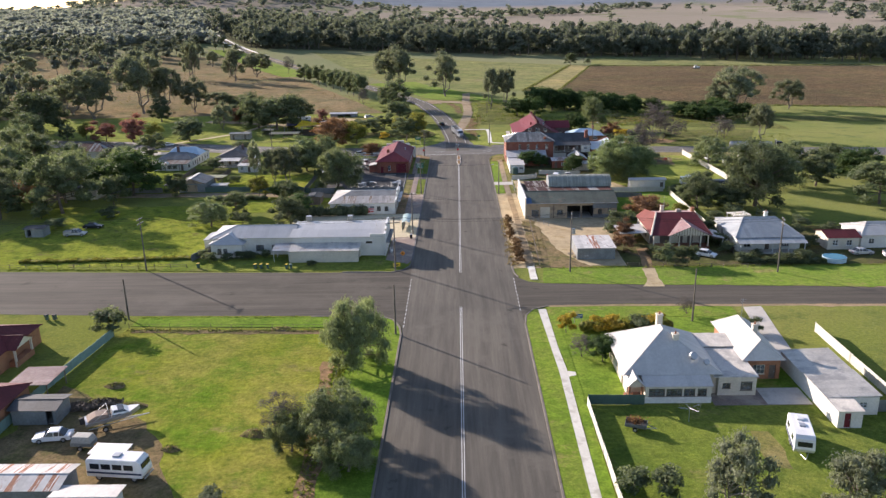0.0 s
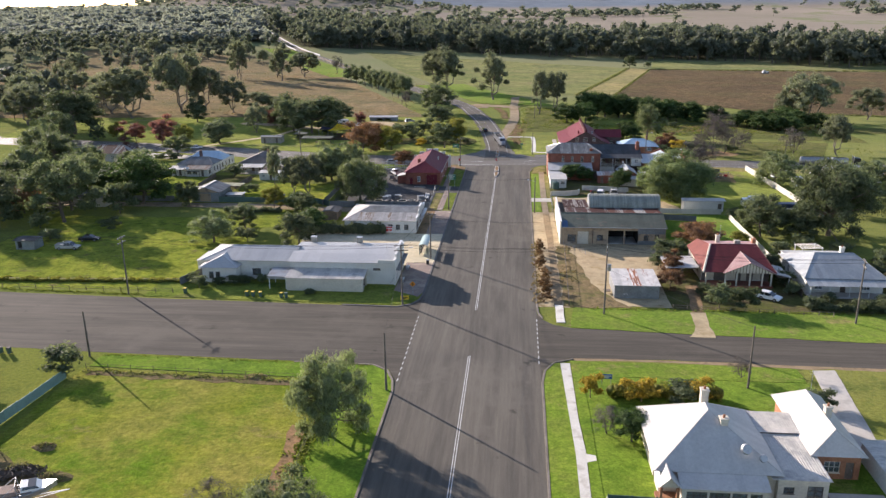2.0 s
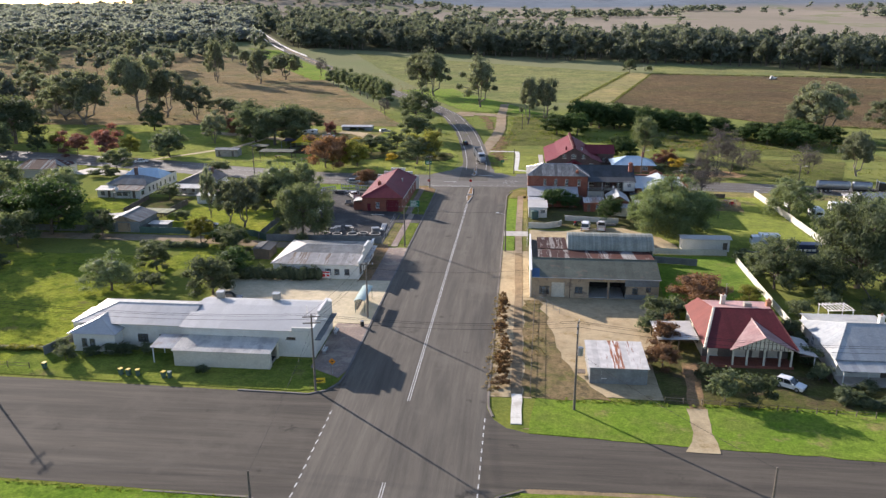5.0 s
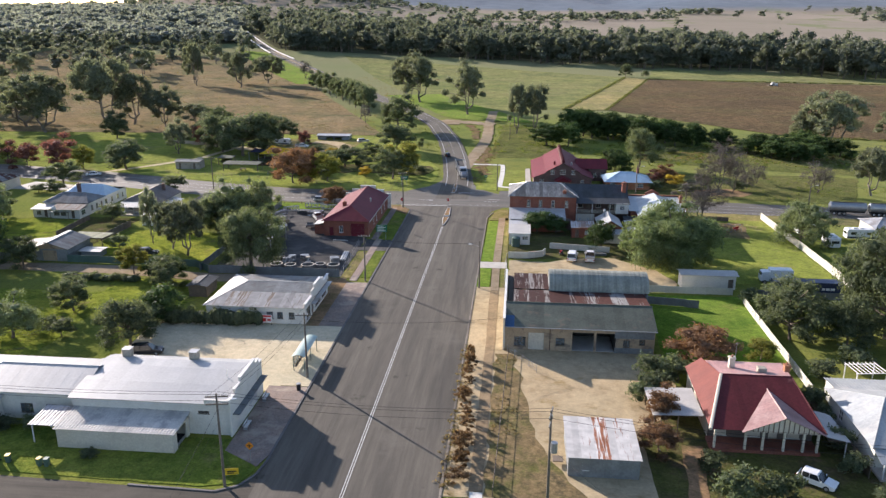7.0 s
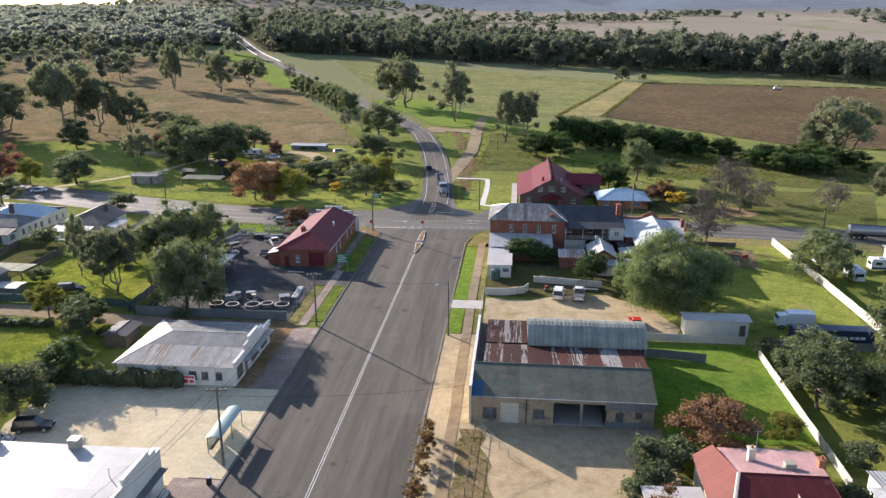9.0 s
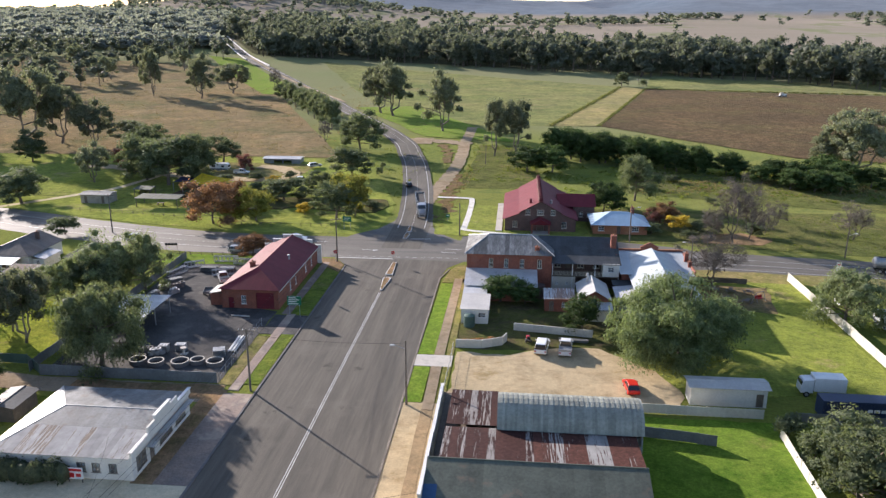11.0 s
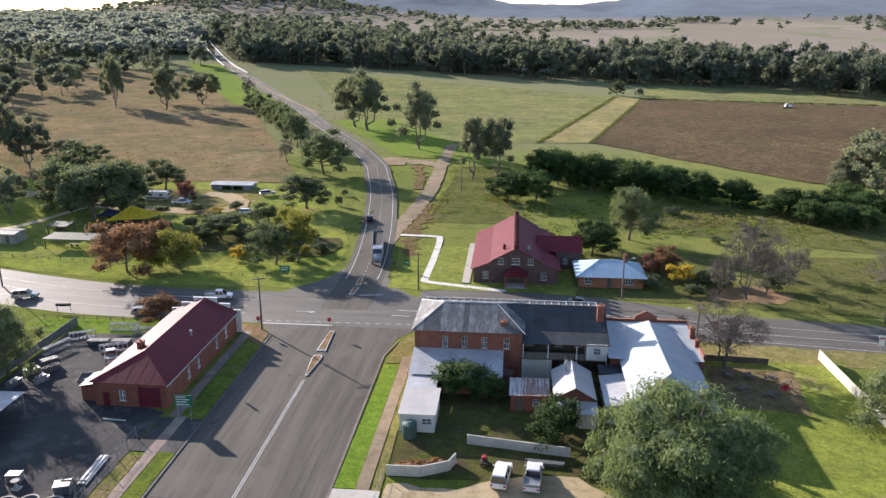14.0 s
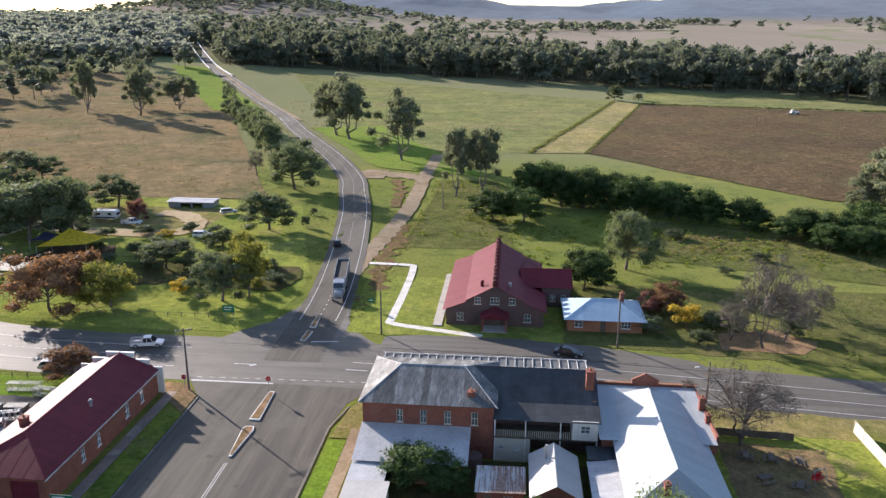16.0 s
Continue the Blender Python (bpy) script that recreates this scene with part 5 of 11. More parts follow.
    part("aerial", tubes([((19.9, 14, 5.2), (19.9, 14, 8.4), 0.03), ((19.5, 14, 8.2), (20.4, 14, 8.2), 0.02), ((19.6, 14, 7.9), (20.3, 14, 7.9), 0.02)]), MAT["steel"], t)
    part("step", boxes((17.6, 3.4, 0, 18.6, 4.18, 0.3)), MAT["concrete"], t)


def garage():
    t = thing("garage", "white garage with ribbed grey iron roof", "garage", 46.3, -39.0)
    rect_walls(t, 0, 0, 6.6, 7.2, 2.5, MAT["white_wall"], S=[(4.2, 5.2, 1.0, 1.8, "w")])
    skillion(t, 0, 0, 6.6, 7.2, (2.55, 2.75, 2.75, 2.55), MAT["pale_zinc"], ribs=0.3)
    rect_walls(t, 0, 7.25, 6.6, 14.4, 2.35, MAT["white_wall"])
    skillion(t, 0, 7.4, 6.6, 14.4, (2.4, 2.6, 2.6, 2.4), MAT["pale_zinc"], ribs=0.3)
    rect_walls(t, 0, -3.2, 3.0, -0.02, 2.3, MAT["white_wall"], S=[(0.8, 1.6, 0.05, 2.05, "d")], door_mat=MAT["maroon_roof"])
    skillion(t, 0, -3.2, 3.0, -0.1, (2.35, 2.35, 2.5, 2.5), MAT["pale_zinc"], ribs=0.3)


def white_hall():
    t = thing("hall", "long white hall with low white iron roof and stepped parapet", "hall", -36.5, 31.0)
    w = MAT["white_wall"]
    rect_walls(t, 0, 0, 20.2, 11, 4.2, w, S=[(8.5, 10, 2.7, 3.1, "w"), (16.2, 17.6, 2.8, 3.2, "w")], E=[(1.5, 3.2, 0.1, 2.4, "d"), (4.2, 6.4, 0.7, 2.4, "w"), (7.4, 9.0, 0.7, 2.4, "w")], frame_mat=MAT["timber"])
    roof = holder(t, [(0.3, 0.3, 4.1, 19.8, 10.7, 4.2)], MAT["timber"], "roof")
    ends = ((-0.35, 4.3), (3.6, 4.86), (7.4, 5.2), (9.6, 5.22), (11.5, 4.75))
    for (y0, z0), (y1, z1) in zip(ends, ends[1:]):
        roof_plane(roof, [(-0.35, y0, z0), (20.1, y0, z0), (20.1, y1, z1), (-0.35, y1, z1)] if z1 > 4.8 and y1 < 11 else [(20.1, y1, z1), (-0.35, y1, z1), (-0.35, y0, z0), (20.1, y0, z0)], MAT["cool_roof"], 1.2)
    for xe in (0.02, 19.8):
        part("end_wall", end_prism([(y, z - 0.02) for y, z in ends] + [(11.5, 4.2), (-0.35, 4.2)], xe, xe + 0.18), w, t)
    # stepped street front
    front = part("parapet", boxes((20.22, -0.35, 0, 20.5, 11.4, 4.9), (20.22, 1.6, 4.9, 20.5, 10.4, 5.5), (20.22, 3.6, 5.5, 20.5, 9.0, 6.1), (17.2, -0.35, 4.2, 20.2, -0.05, 4.9), (17.2, 11.1, 4.2, 20.2, 11.4, 4.9)), w, t)
    for q in ((20.14, 3.5, 6.1, 20.58, 9.1, 6.2), (20.14, 1.5, 5.5, 20.58, 3.55, 5.6), (20.14, 9.05, 5.5, 20.58, 10.5, 5.6), (20.14, -0.45, 4.9, 20.58, 1.55, 5.0), (20.14, 10.45, 4.9, 20.58, 11.5, 5.0)):
        part("coping", boxes(q), MAT["white_paint"], front)
    part("awning", boxes((20.52, 0.2, 2.75, 21.4, 11, 2.87)), MAT["grey_roof"], t, "grey awning over the street front")
    part("street_sign", boxes((20.52, 6.0, 1.0, 20.58, 8.6, 2.3)), MAT["silver_car"], t)
    for x in (2.2, 11.6):
        cool = part("cooler", bevelled([(x - 0.55, 9.9, 5.0, x + 0.55, 11.0, 6.2)], 0.06), MAT["block"], t, "rooftop evaporative cooler")
        part("lid", boxes((x - 0.6, 9.85, 6.2, x + 0.6, 11.05, 6.27)), MAT["steel"], cool)
    part("vent_pipe", tubes([((18.0, 5.5, 4.9), (18.0, 5.5, 6.2), 0.06)]), MAT["white_paint"], t)
    # dwelling at the west end
    rect_walls(t, -17.6, 1.5, -0.02, 11, 3.85, w, S=[(1.5, 3.2, 0.9, 2.2, "w"), (9.5, 11.2, 0.9, 2.2, "w"), (13, 14.4, 0.9, 2.2, "w")], W=[(2, 3.5, 0.9, 2.2, "w")], frame_mat=MAT["timber"])
    hip_roof(t, -17.6, 1.5, -0.05, 11, 3.9, 5.45, -13.2, -0.05, "x", MAT["cool_roof"], w, 0.5)
    rect_walls(t, -17.2, -1.0, -10.5, 1.48, 3.0, w, S=[(1.3, 2.2, 0.9, 2.2, "w"), (2.6, 3.5, 0.9, 2.2, "w")], frame_mat=MAT["timber"])
    hip_roof(t, -17.2, -1.0, -10.5, 5.0, 3.12, 4.7, 1.5, 5.0, "y", MAT["cool_roof"], w, 0.5)
    rect_walls(t, -20.4, 4.5, -17.65, 10.5, 2.6, w)
    skillion(t, -20.4, 4.5, -17.65, 10.5, (2.6, 3.0, 3.0, 2.6), MAT["cool_roof"])


def annex():
    t = thing("shed", "long cream shed with ribbed iron skillion roof against the hall", "shed", -36.0, 26.3)
    rect_walls(t, 0, 0, 14.5, 4.5, 2.5, MAT["cream_wall"], E=[(0.8, 3.4, 0.05, 2.3, "o")])
    skillion(t, 0, 0, 14.5, 4.5, (2.55, 2.55, 3.0, 3.0), MAT["pale_zinc"], width=0.8, ribs=0.4)
    # black sheet on the floor, in place of shade behind the open end
    part("trunk_room", boxes((0.3, 0.3, 0.15, 14.0, 4.2, 0.2)), MAT["dark"], t)
    c = thing("carport", "small grey iron carport beside the shed", "carport", -39.6, 27.0)
    posts(c, [(0.1, 0.1), (3.3, 0.1), (0.1, 3.6), (3.3, 3.6)], 2.5, MAT["white_paint"])
    skillion(c, 0, 0, 3.4, 3.8, (2.55, 2.55, 2.95, 2.95), MAT["zinc_roof"], ribs=0.4)


def corner_shop():
    t = thing("shop", "white weatherboard shop with patched grey iron roof", "shop", -33.7, 66.5)
    w = MAT["white_wall"]
    rect_walls(t, 0, 0, 17.0, 15.5, 2.95, w, S=[(10.4, 11.5, 0.9, 2.1, "w"), (12.2, 13.2, 0.9, 2.1, "w"), (14.2, 15.2, 0.9, 2.1, "w")],
               E=[(0.8, 3.2, 0.6, 2.4, "w"), (4.0, 5.2, 0.05, 2.3, "d"), (6.5, 10.0, 0.6, 2.4, "w"), (11, 14, 0.6, 2.4, "w")], frame_mat=MAT["timber"])
    roof = holder(t, [(0.4, 0.4, 2.85, 16.6, 15.1, 2.95)], MAT["timber"], "roof")
    r0, r1 = (4.6, 8.4, 4.45), (16.9, 8.4, 4.45)
    a, b, c, d = (-0.4, -0.4, 3.0), (16.9, -0.4, 3.0), (16.9, 15.9, 3.0), (-0.4, 15.9, 3.0)
    m0, m1 = (2.5, 4.6, 3.83), (16.9, 4.6, 3.83)
    roof_plane(roof, [a, b, m1, m0], MAT["shop_iron"])
    roof_plane(roof, [m0, m1, r1, r0], MAT["grey_roof"])
    roof_plane(roof, [c, d, r0, r1], MAT["grey_roof"])
    roof_plane(roof, [d, a, r0], MAT["white_roof"])
    caps(roof, [(a, r0), (d, r0), (r0, r1)], MAT["white_roof"])
    front = part("parapet", boxes((16.95, -0.2, 2.9, 17.2, 15.7, 3.7), (16.95, 4.0, 3.7, 17.2, 12.0, 4.5), (16.95, 6.0, 4.5, 17.2, 10.0, 5.0)), w, t)
    for q in ((16.87, 5.9, 5.0, 17.28, 10.1, 5.08), (16.87, -0.3, 3.7, 17.28, 4.0, 3.78), (16.87, 12.0, 3.7, 17.28, 15.8, 3.78)):
        part("coping", boxes(q), MAT["white_paint"], front)
    part("awning", boxes((17.22, 3.0, 2.55, 18.1, 14.6, 2.63)), MAT["zinc_roof"], t)
    part("advert_board", boxes((9.7, -0.9, 0.5, 11.6, -0.8, 1.9)), MAT["white_paint"], t, "white board with red blocks")
    for q in ((9.8, -0.93, 1.5, 11.5, -0.905, 1.8), (9.9, -0.93, 0.7, 10.6, -0.905, 1.3), (10.8, -0.93, 0.8, 11.4, -0.905, 1.2)):
        part("advert_block", boxes(q), MAT["sign_red"], t)
    for x in (9.8, 11.4):
        part("board_leg", boxes((x, -0.88, 0, x + 0.1, -0.82, 0.5)), MAT["timber"], t)


def red_hall():
    t = thing("brick_hall", "red brick hall with maroon iron roof and white stepped front", "hall", -26.8, 120.0)
    b = MAT["brick"]
    fm = MAT["white_paint"]
    rect_walls(t, 0, 0, 10.4, 27.5, 3.65, b, S=[(1.2, 2.2, 0.05, 2.1, "d"), (3.6, 4.5, 0.9, 2.5, "w"), (6.3, 9.6, 0.05, 3.1, "g")],
               E=[(7, 7.9, 1.0, 2.7, "w"), (10.6, 11.5, 1.0, 2.7, "w"), (17.8, 18.8, 1.0, 2.9, "w"), (22, 23, 1.0, 2.9, "w")],
               W=[(6, 7, 1, 2.6, "w"), (14, 15, 1, 2.6, "w")], frame_mat=fm, door_mat=MAT["maroon_roof"])
    hip_roof(t, 0, 0, 10.4, 27.4, 3.7, 6.1, 5.4, 27.4, "y", MAT["maroon_roof"], b, 0.45)
    f = part("parapet", boxes((-0.9, 27.5, 0, 11.3, 27.85, 4.1), (1.0, 27.5, 4.1, 9.4, 27.85, 5.1), (3.2, 27.5, 5.1, 7.2, 27.85, 6.1)), MAT["white_wall"], t, "white stepped parapet front")
    for q in ((3.1, 27.46, 6.1, 7.3, 27.89, 6.18), (0.9, 27.46, 5.1, 3.15, 27.89, 5.18), (7.25, 27.46, 5.1, 9.5, 27.89, 5.18)):
        part("coping", boxes(q), MAT["white_paint"], f)
    chimney(t, 3.2, 8.2, 4.4, 6.4, b, 0.85)
    part("roof_vent", tubes([((8.6, 13.5, 5.2), (8.6, 13.5, 6.0), 0.18), ((8.6, 13.5, 6.0), (8.6, 13.5, 6.2), 0.28, 0.1)], 10), MAT["steel"], t)
    part("gutter", boxes((10.75, -0.4, 3.5, 10.9, 27.4, 3.62)), MAT["white_paint"], t)
    rect_walls(t, -2.6, 1.2, -0.03, 5.2, 2.2, b)
    skillion(t, -2.6, 1.2, -0.1, 5.2, (2.3, 2.9, 2.9, 2.3), MAT["white_roof"])


MAT["barrel_iron"] = mat("dull_galvanised_sheet", (0.3, 0.31, 0.265), (0.225, 0.235, 0.2), 0.4, 3.0, 0.6, grain=0.2, vary=0.16, stain=(0.34, 0.32, 0.27), stain_scale=0.35, stain_at=(0.58, 0.75), spec=0.25)
MAT["tan_wall"] = mat("stained_tan_render", (0.46, 0.35, 0.23), (0.37, 0.28, 0.185), 0.4, 4.0, 0.85, grain=0.2, stain=(0.22, 0.17, 0.13), stain_scale=0.6)


def workshop():
    t = thing("workshop", "old block workshop with patched grey and rusted iron roofs", "workshop", 16.4, 60.0)
    rect_walls(t, 0.3, 0, 23, 24, 3.9, MAT["tan_wall"], S=[(1.4, 3.2, 0.6, 2.2, "w"), (3.6, 6.0, 0.05, 2.9, "g"), (7.8, 9.2, 0.9, 2.2, "w"), (10.3, 13.6, 0.05, 3.2, "o"), (13.95, 16.9, 0.05, 3.2, "o"),
                                                           (18.0, 19.0, 1.0, 2.2, "w"), (20.4, 21.3, 1.5, 2.4, "w")], frame_mat=MAT["timber"], door_mat=MAT["cream_paint"])
    # black walls put the shade of the open bays into colour
    part("inner_wall", boxes((10.2, 6.0, 0.12, 17.0, 6.2, 3.8), (17.0, 0.3, 0.12, 17.2, 6.2, 3.8), (9.9, 0.3, 0.12, 10.1, 6.2, 3.8)), MAT["dark"], t)
    part("cladding", boxes((17.0, -0.06, 0, 22.9, -0.01, 0.95), (17.0, -0.06, 2.5, 22.9, -0.01, 3.85)), MAT["iron_wall"], t)
    roof = holder(t, [(0.6, 0.4, 3.8, 22.6, 23.6, 3.9)], MAT["timber"], "roof")
    roof_plane(roof, [(1.7, -0.6, 4.0), (23.2, -0.6, 4.0), (23.2, 5.6, 5.7), (1.7, 5.6, 5.7)], MAT["green_roof"], 1.5)
    roof_plane(roof, [(0.3, -0.6, 4.0), (1.7, -0.6, 4.0), (1.7, 2.2, 4.76), (0.3, 2.2, 4.76)], MAT["navy_roof"], 1.5)
    roof_plane(roof, [(0.3, 2.2, 4.76), (1.7, 2.2, 4.76), (1.7, 5.6, 5.7), (0.3, 5.6, 5.7)], MAT["green_roof"], 1.5)
    roof_plane(roof, [(11.5, 13.4, 5.0), (1.5, 13.4, 5.0), (1.5, 5.6, 5.7), (11.5, 5.6, 5.7)], MAT["rust_roof"], 0.8)
    roof_plane(roof, [(23.0, 13.4, 5.0), (11.5, 13.4, 5.0), (11.5, 5.6, 5.7), (23.0, 5.6, 5.7)], MAT["half_rust"], 0.8)
    roof_plane(roof, [(7.4, 23.4, 4.6), (1.5, 23.4, 4.6), (1.5, 14.0, 5.0), (7.4, 14.0, 5.0)], MAT["rust_roof"], 0.8)
    caps(roof, [((0.3, 5.6, 5.75), (23.2, 5.6, 5.75))], MAT["green_roof"])
    # barrel roof at the back
    n, zc = 11, 4.7
    for k in range(57):
        x0 = 7.4 + k * 0.29
        bm = bmesh.new()
        ring = []
        for i in range(n + 1):
            a = math.pi * (0.06 + 0.88 * i / n)
            ring.append((16.3 - 3.5 * math.cos(a), zc + 3.0 * math.sin(a)))
        lift = 0.035 * (k % 2)
        vs = [[bm.verts.new((x, y, z + lift)) for y, z in ring] for x in (x0, x0 + 0.29)]
        lo = [[bm.verts.new((x, y, z + lift - 0.04)) for y, z in ring] for x in (x0, x0 + 0.29)]
        for i in range(n):
            bm.faces.new((vs[0][i], vs[1][i], vs[1][i + 1], vs[0][i + 1]))
            bm.faces.new((lo[0][i], lo[0][i + 1], lo[1][i + 1], lo[1][i]))
            bm.faces.new((vs[0][i], vs[0][i + 1], lo[0][i + 1], lo[0][i]))
            bm.faces.new((vs[1][i + 1], vs[1][i], lo[1][i], lo[1][i + 1]))
        bmesh.ops.recalc_face_normals(bm, faces=bm.faces[:])
        part("roof_sheet", bm, MAT["barrel_iron"], roof)
    part("side_wall", boxes((7.4, 13.0, 3.9, 23.0, 13.2, 5.2), (23.02, 13.4, 0, 23.9, 22.2, 4.6)), MAT["iron_wall"], t)
    arch = [(16.3 - 3.4 * math.cos(math.pi * k / 10), 4.7 + 2.9 * math.sin(math.pi * k / 10)) for k in range(11)]
    for xe in (7.45, 23.6):
        part("end_wall", end_prism(arch + [(19.7, 3.9), (12.9, 3.9)], xe, xe + 0.15), MAT["iron_wall"], t)
    w = part("parapet", boxes((0.0, -0.5, 0, 0.28, 12, 5.3), (0.0, 12, 0, 0.28, 24.1, 5.0)), MAT["cream_wall"], t)
    part("coping", boxes((-0.05, -0.55, 5.3, 0.33, 12, 5.38), (-0.05, 12, 5.0, 0.33, 24.15, 5.08)), MAT["white_paint"], w)
    part("gutter", boxes((0.3, -0.75, 3.92, 23.2, -0.62, 4.03)), MAT["steel"], t)
    part("downpipe", tubes([((7.2, -0.12, 0), (7.2, -0.12, 4.0), 0.05)]), MAT["rust_roof"], t)


def iron_shed():
    t = thing("shed", "small corrugated iron shed with half-rusted roof", "shed", 24.5, 26.2)
    rect_walls(t, 0, 0, 7.9, 8.4, 2.45, MAT["iron_wall"], S=[(1.4, 2.3, 0.9, 1.9, "w")])
    skillion(t, 0, 0, 7.9, 8.4, (2.5, 2.5, 2.8, 2.8), MAT["shed_rust"], 0.8)
    for k in range(10):
        part("wall_sheet", boxes((0.02 + k * 0.78, -0.035 - 0.01 * (k % 2), 0.05, 0.78 + k * 0.78, -0.005, 2.42)), MAT["iron_wall"], t)
    part("tank_stand", boxes((-1.6, 2.0, 0.5, -0.4, 3.2, 0.6)), MAT["timber"], t)


def red_house():
    t = thing("house", "cream house with steep faded red iron roof and gabled front", "house", 42.0, 34.0)
    w = MAT["cream_wall"]
    rect_walls(t, 0, 2, 12.2, 15, 3.0, w, W=[(3, 4.2, 0.9, 2.2, "w"), (8, 9.2, 0.9, 2.2, "w")], frame_mat=MAT["timber"])
    roof = holder(t, [(0.4, 2.4, 2.9, 11.8, 14.6, 3.0)], MAT["timber"], "roof")
    a, b, c, d = (-0.6, -1.2, 3.0), (12.6, 1.4, 3.0), (12.6, 15.4, 3.2), (-0.3, 15.4, 3.2)
    r0, r1 = (2.6, 8.4, 5.7), (11.3, 8.4, 5.7)
    roof_plane(roof, [(-0.6, -1.0, 3.0), (12.6, -1.0, 3.0), r1, r0], MAT["red_roof"])
    roof_plane(roof, [d, (-0.6, -1.0, 3.0), r0, (2.2, 15.0, 4.2)], MAT["orange_roof"])
    roof_plane(roof, [(12.6, -1.0, 3.0), c, r1], MAT["red_roof"])
    roof_plane(roof, [(2.6, 8.4, 5.66), (11.3, 8.4, 5.66), (12.4, 15.4, 4.3), (2.2, 15.4, 4.3)], MAT["pink_roof"])
    caps(roof, [((-0.6, -1.0, 3.02), r0)], MAT["cream_paint"], 0.2)
    caps(roof, [(r0, r1), ((12.6, -1.0, 3.02), r1)], MAT["red_roof"])
    # gabled front room over the verandah
    hip_roof(t, 3.4, -1.0, 12.0, 7.6, 2.95, 5.0, -1.0, 7.4, "y", MAT["pink_red"], MAT["cream_paint"], 0.4)
    for k in range(15):
        x = 3.7 + k * 0.57
        h = 1.9 * (1 - abs(x - 7.7) / 4.3)
        if h > 0.15:
            part("batten", boxes((x - 0.05, -1.06, 2.95, x + 0.05, -1.005, 2.95 + h)), MAT["timber"], t)
    posts(t, [(3.6, -0.7), (5.6, -0.7), (8.0, -0.7), (10.2, -0.7), (11.8, -0.7), (0.1, -0.6)], 2.9, MAT["cream_paint"], 0.13)
    part("verandah_floor", boxes((-0.3, -0.95, 0, 12.2, 1.98, 0.4)), MAT["brick"], t)
    wall(t, (-0.1, 1.98), (12.2, 1.98), 2.9, MAT["dark_timber"], [(1.0, 2.2, 0.6, 2.2, "w"), (4.6, 6.2, 0.6, 2.2, "w"), (7.2, 8.2, 0.45, 2.3, "d"), (9.4, 10.8, 0.6, 2.2, "w")], 0.15, frame_mat=MAT["white_paint"])
    skillion(t, 12.65, -1.2, 15.0, 5.0, (2.9, 2.3, 2.3, 2.9), MAT["white_roof"], name="verandah_roof")
    posts(t, [(14.9, -1.0), (14.9, 4.8)], 2.25, MAT["white_paint"])
    skillion(t, -6.4, 3.0, -0.65, 10.0, (2.4, 2.6, 2.6, 2.4), MAT["white_roof"], name="carport_roof")
    posts(t, [(-6.3, 3.2), (-6.3, 9.8), (-3.4, 3.2)], 2.35, MAT["timber"])
    chimney(t, 4.8, 12.0, 4.2, 6.6, MAT["cream_wall"], 0.7)
    chimney(t, 11.6, 11.2, 3.8, 6.2, MAT["brick_orange"], 0.7)
    part("cooler", bevelled([(7.6, 9.8, 5.0, 8.7, 10.8, 6.0)], 0.06), MAT["block"], t)
    part("aerial", tubes([((5.2, 12, 6.4), (5.2, 12, 8.6), 0.03), ((4.8, 12, 8.4), (5.6, 12, 8.4), 0.02)]), MAT["steel"], t)
    skillion(t, 5.5, 15.5, 11.8, 18.6, (3.1, 3.1, 2.4, 2.4), MAT["zinc_roof"], ribs=0.4, name="lean_to_roof")
    rect_walls(t, 5.5, 15.45, 11.8, 18.6, 2.3, w)


def pale_house():
    t = thing("house", "white house with pale iron hip roof and front verandah", "house", 59.2, 31.0)
    rect_walls(t, 0, 0, 13.4, 13.5, 3.0, MAT["white_wall"], S=[(1.5, 3.0, 0.8, 2.2, "w"), (6.0, 7.0, 0.05, 2.2, "d"), (9.5, 11.2, 0.8, 2.2, "w")], W=[(3, 4.2, 0.9, 2.2, "w")])
    hip_roof(t, 0, 0, 13.4, 13.5, 3.05, 5.7, 3.4, 10.4, "x", MAT["house_iron"], over=0.6)
    skillion(t, -0.3, -2.6, 13.7, -0.6, (2.35, 2.35, 2.95, 2.95), MAT["house_iron"], name="verandah_roof")
    posts(t, [(0, -2.5), (3.3, -2.5), (6.7, -2.5), (10, -2.5), (13.4, -2.5)], 2.3, MAT["white_paint"])
    part("verandah_floor", boxes((-0.2, -2.6, 0, 13.6, -0.02, 0.3)), MAT["concrete"], t)
    chimney(t, 8.8, 8.2, 4.5, 6.6, MAT["white_wall"], 0.7)
    rect_walls(t, 1.0, 13.55, 12.0, 17.6, 2.6, MAT["white_wall"])
    skillion(t, 1.0, 13.6, 12.0, 17.6, (3.1, 3.1, 2.7, 2.7), MAT["house_iron"], ribs=0.42)


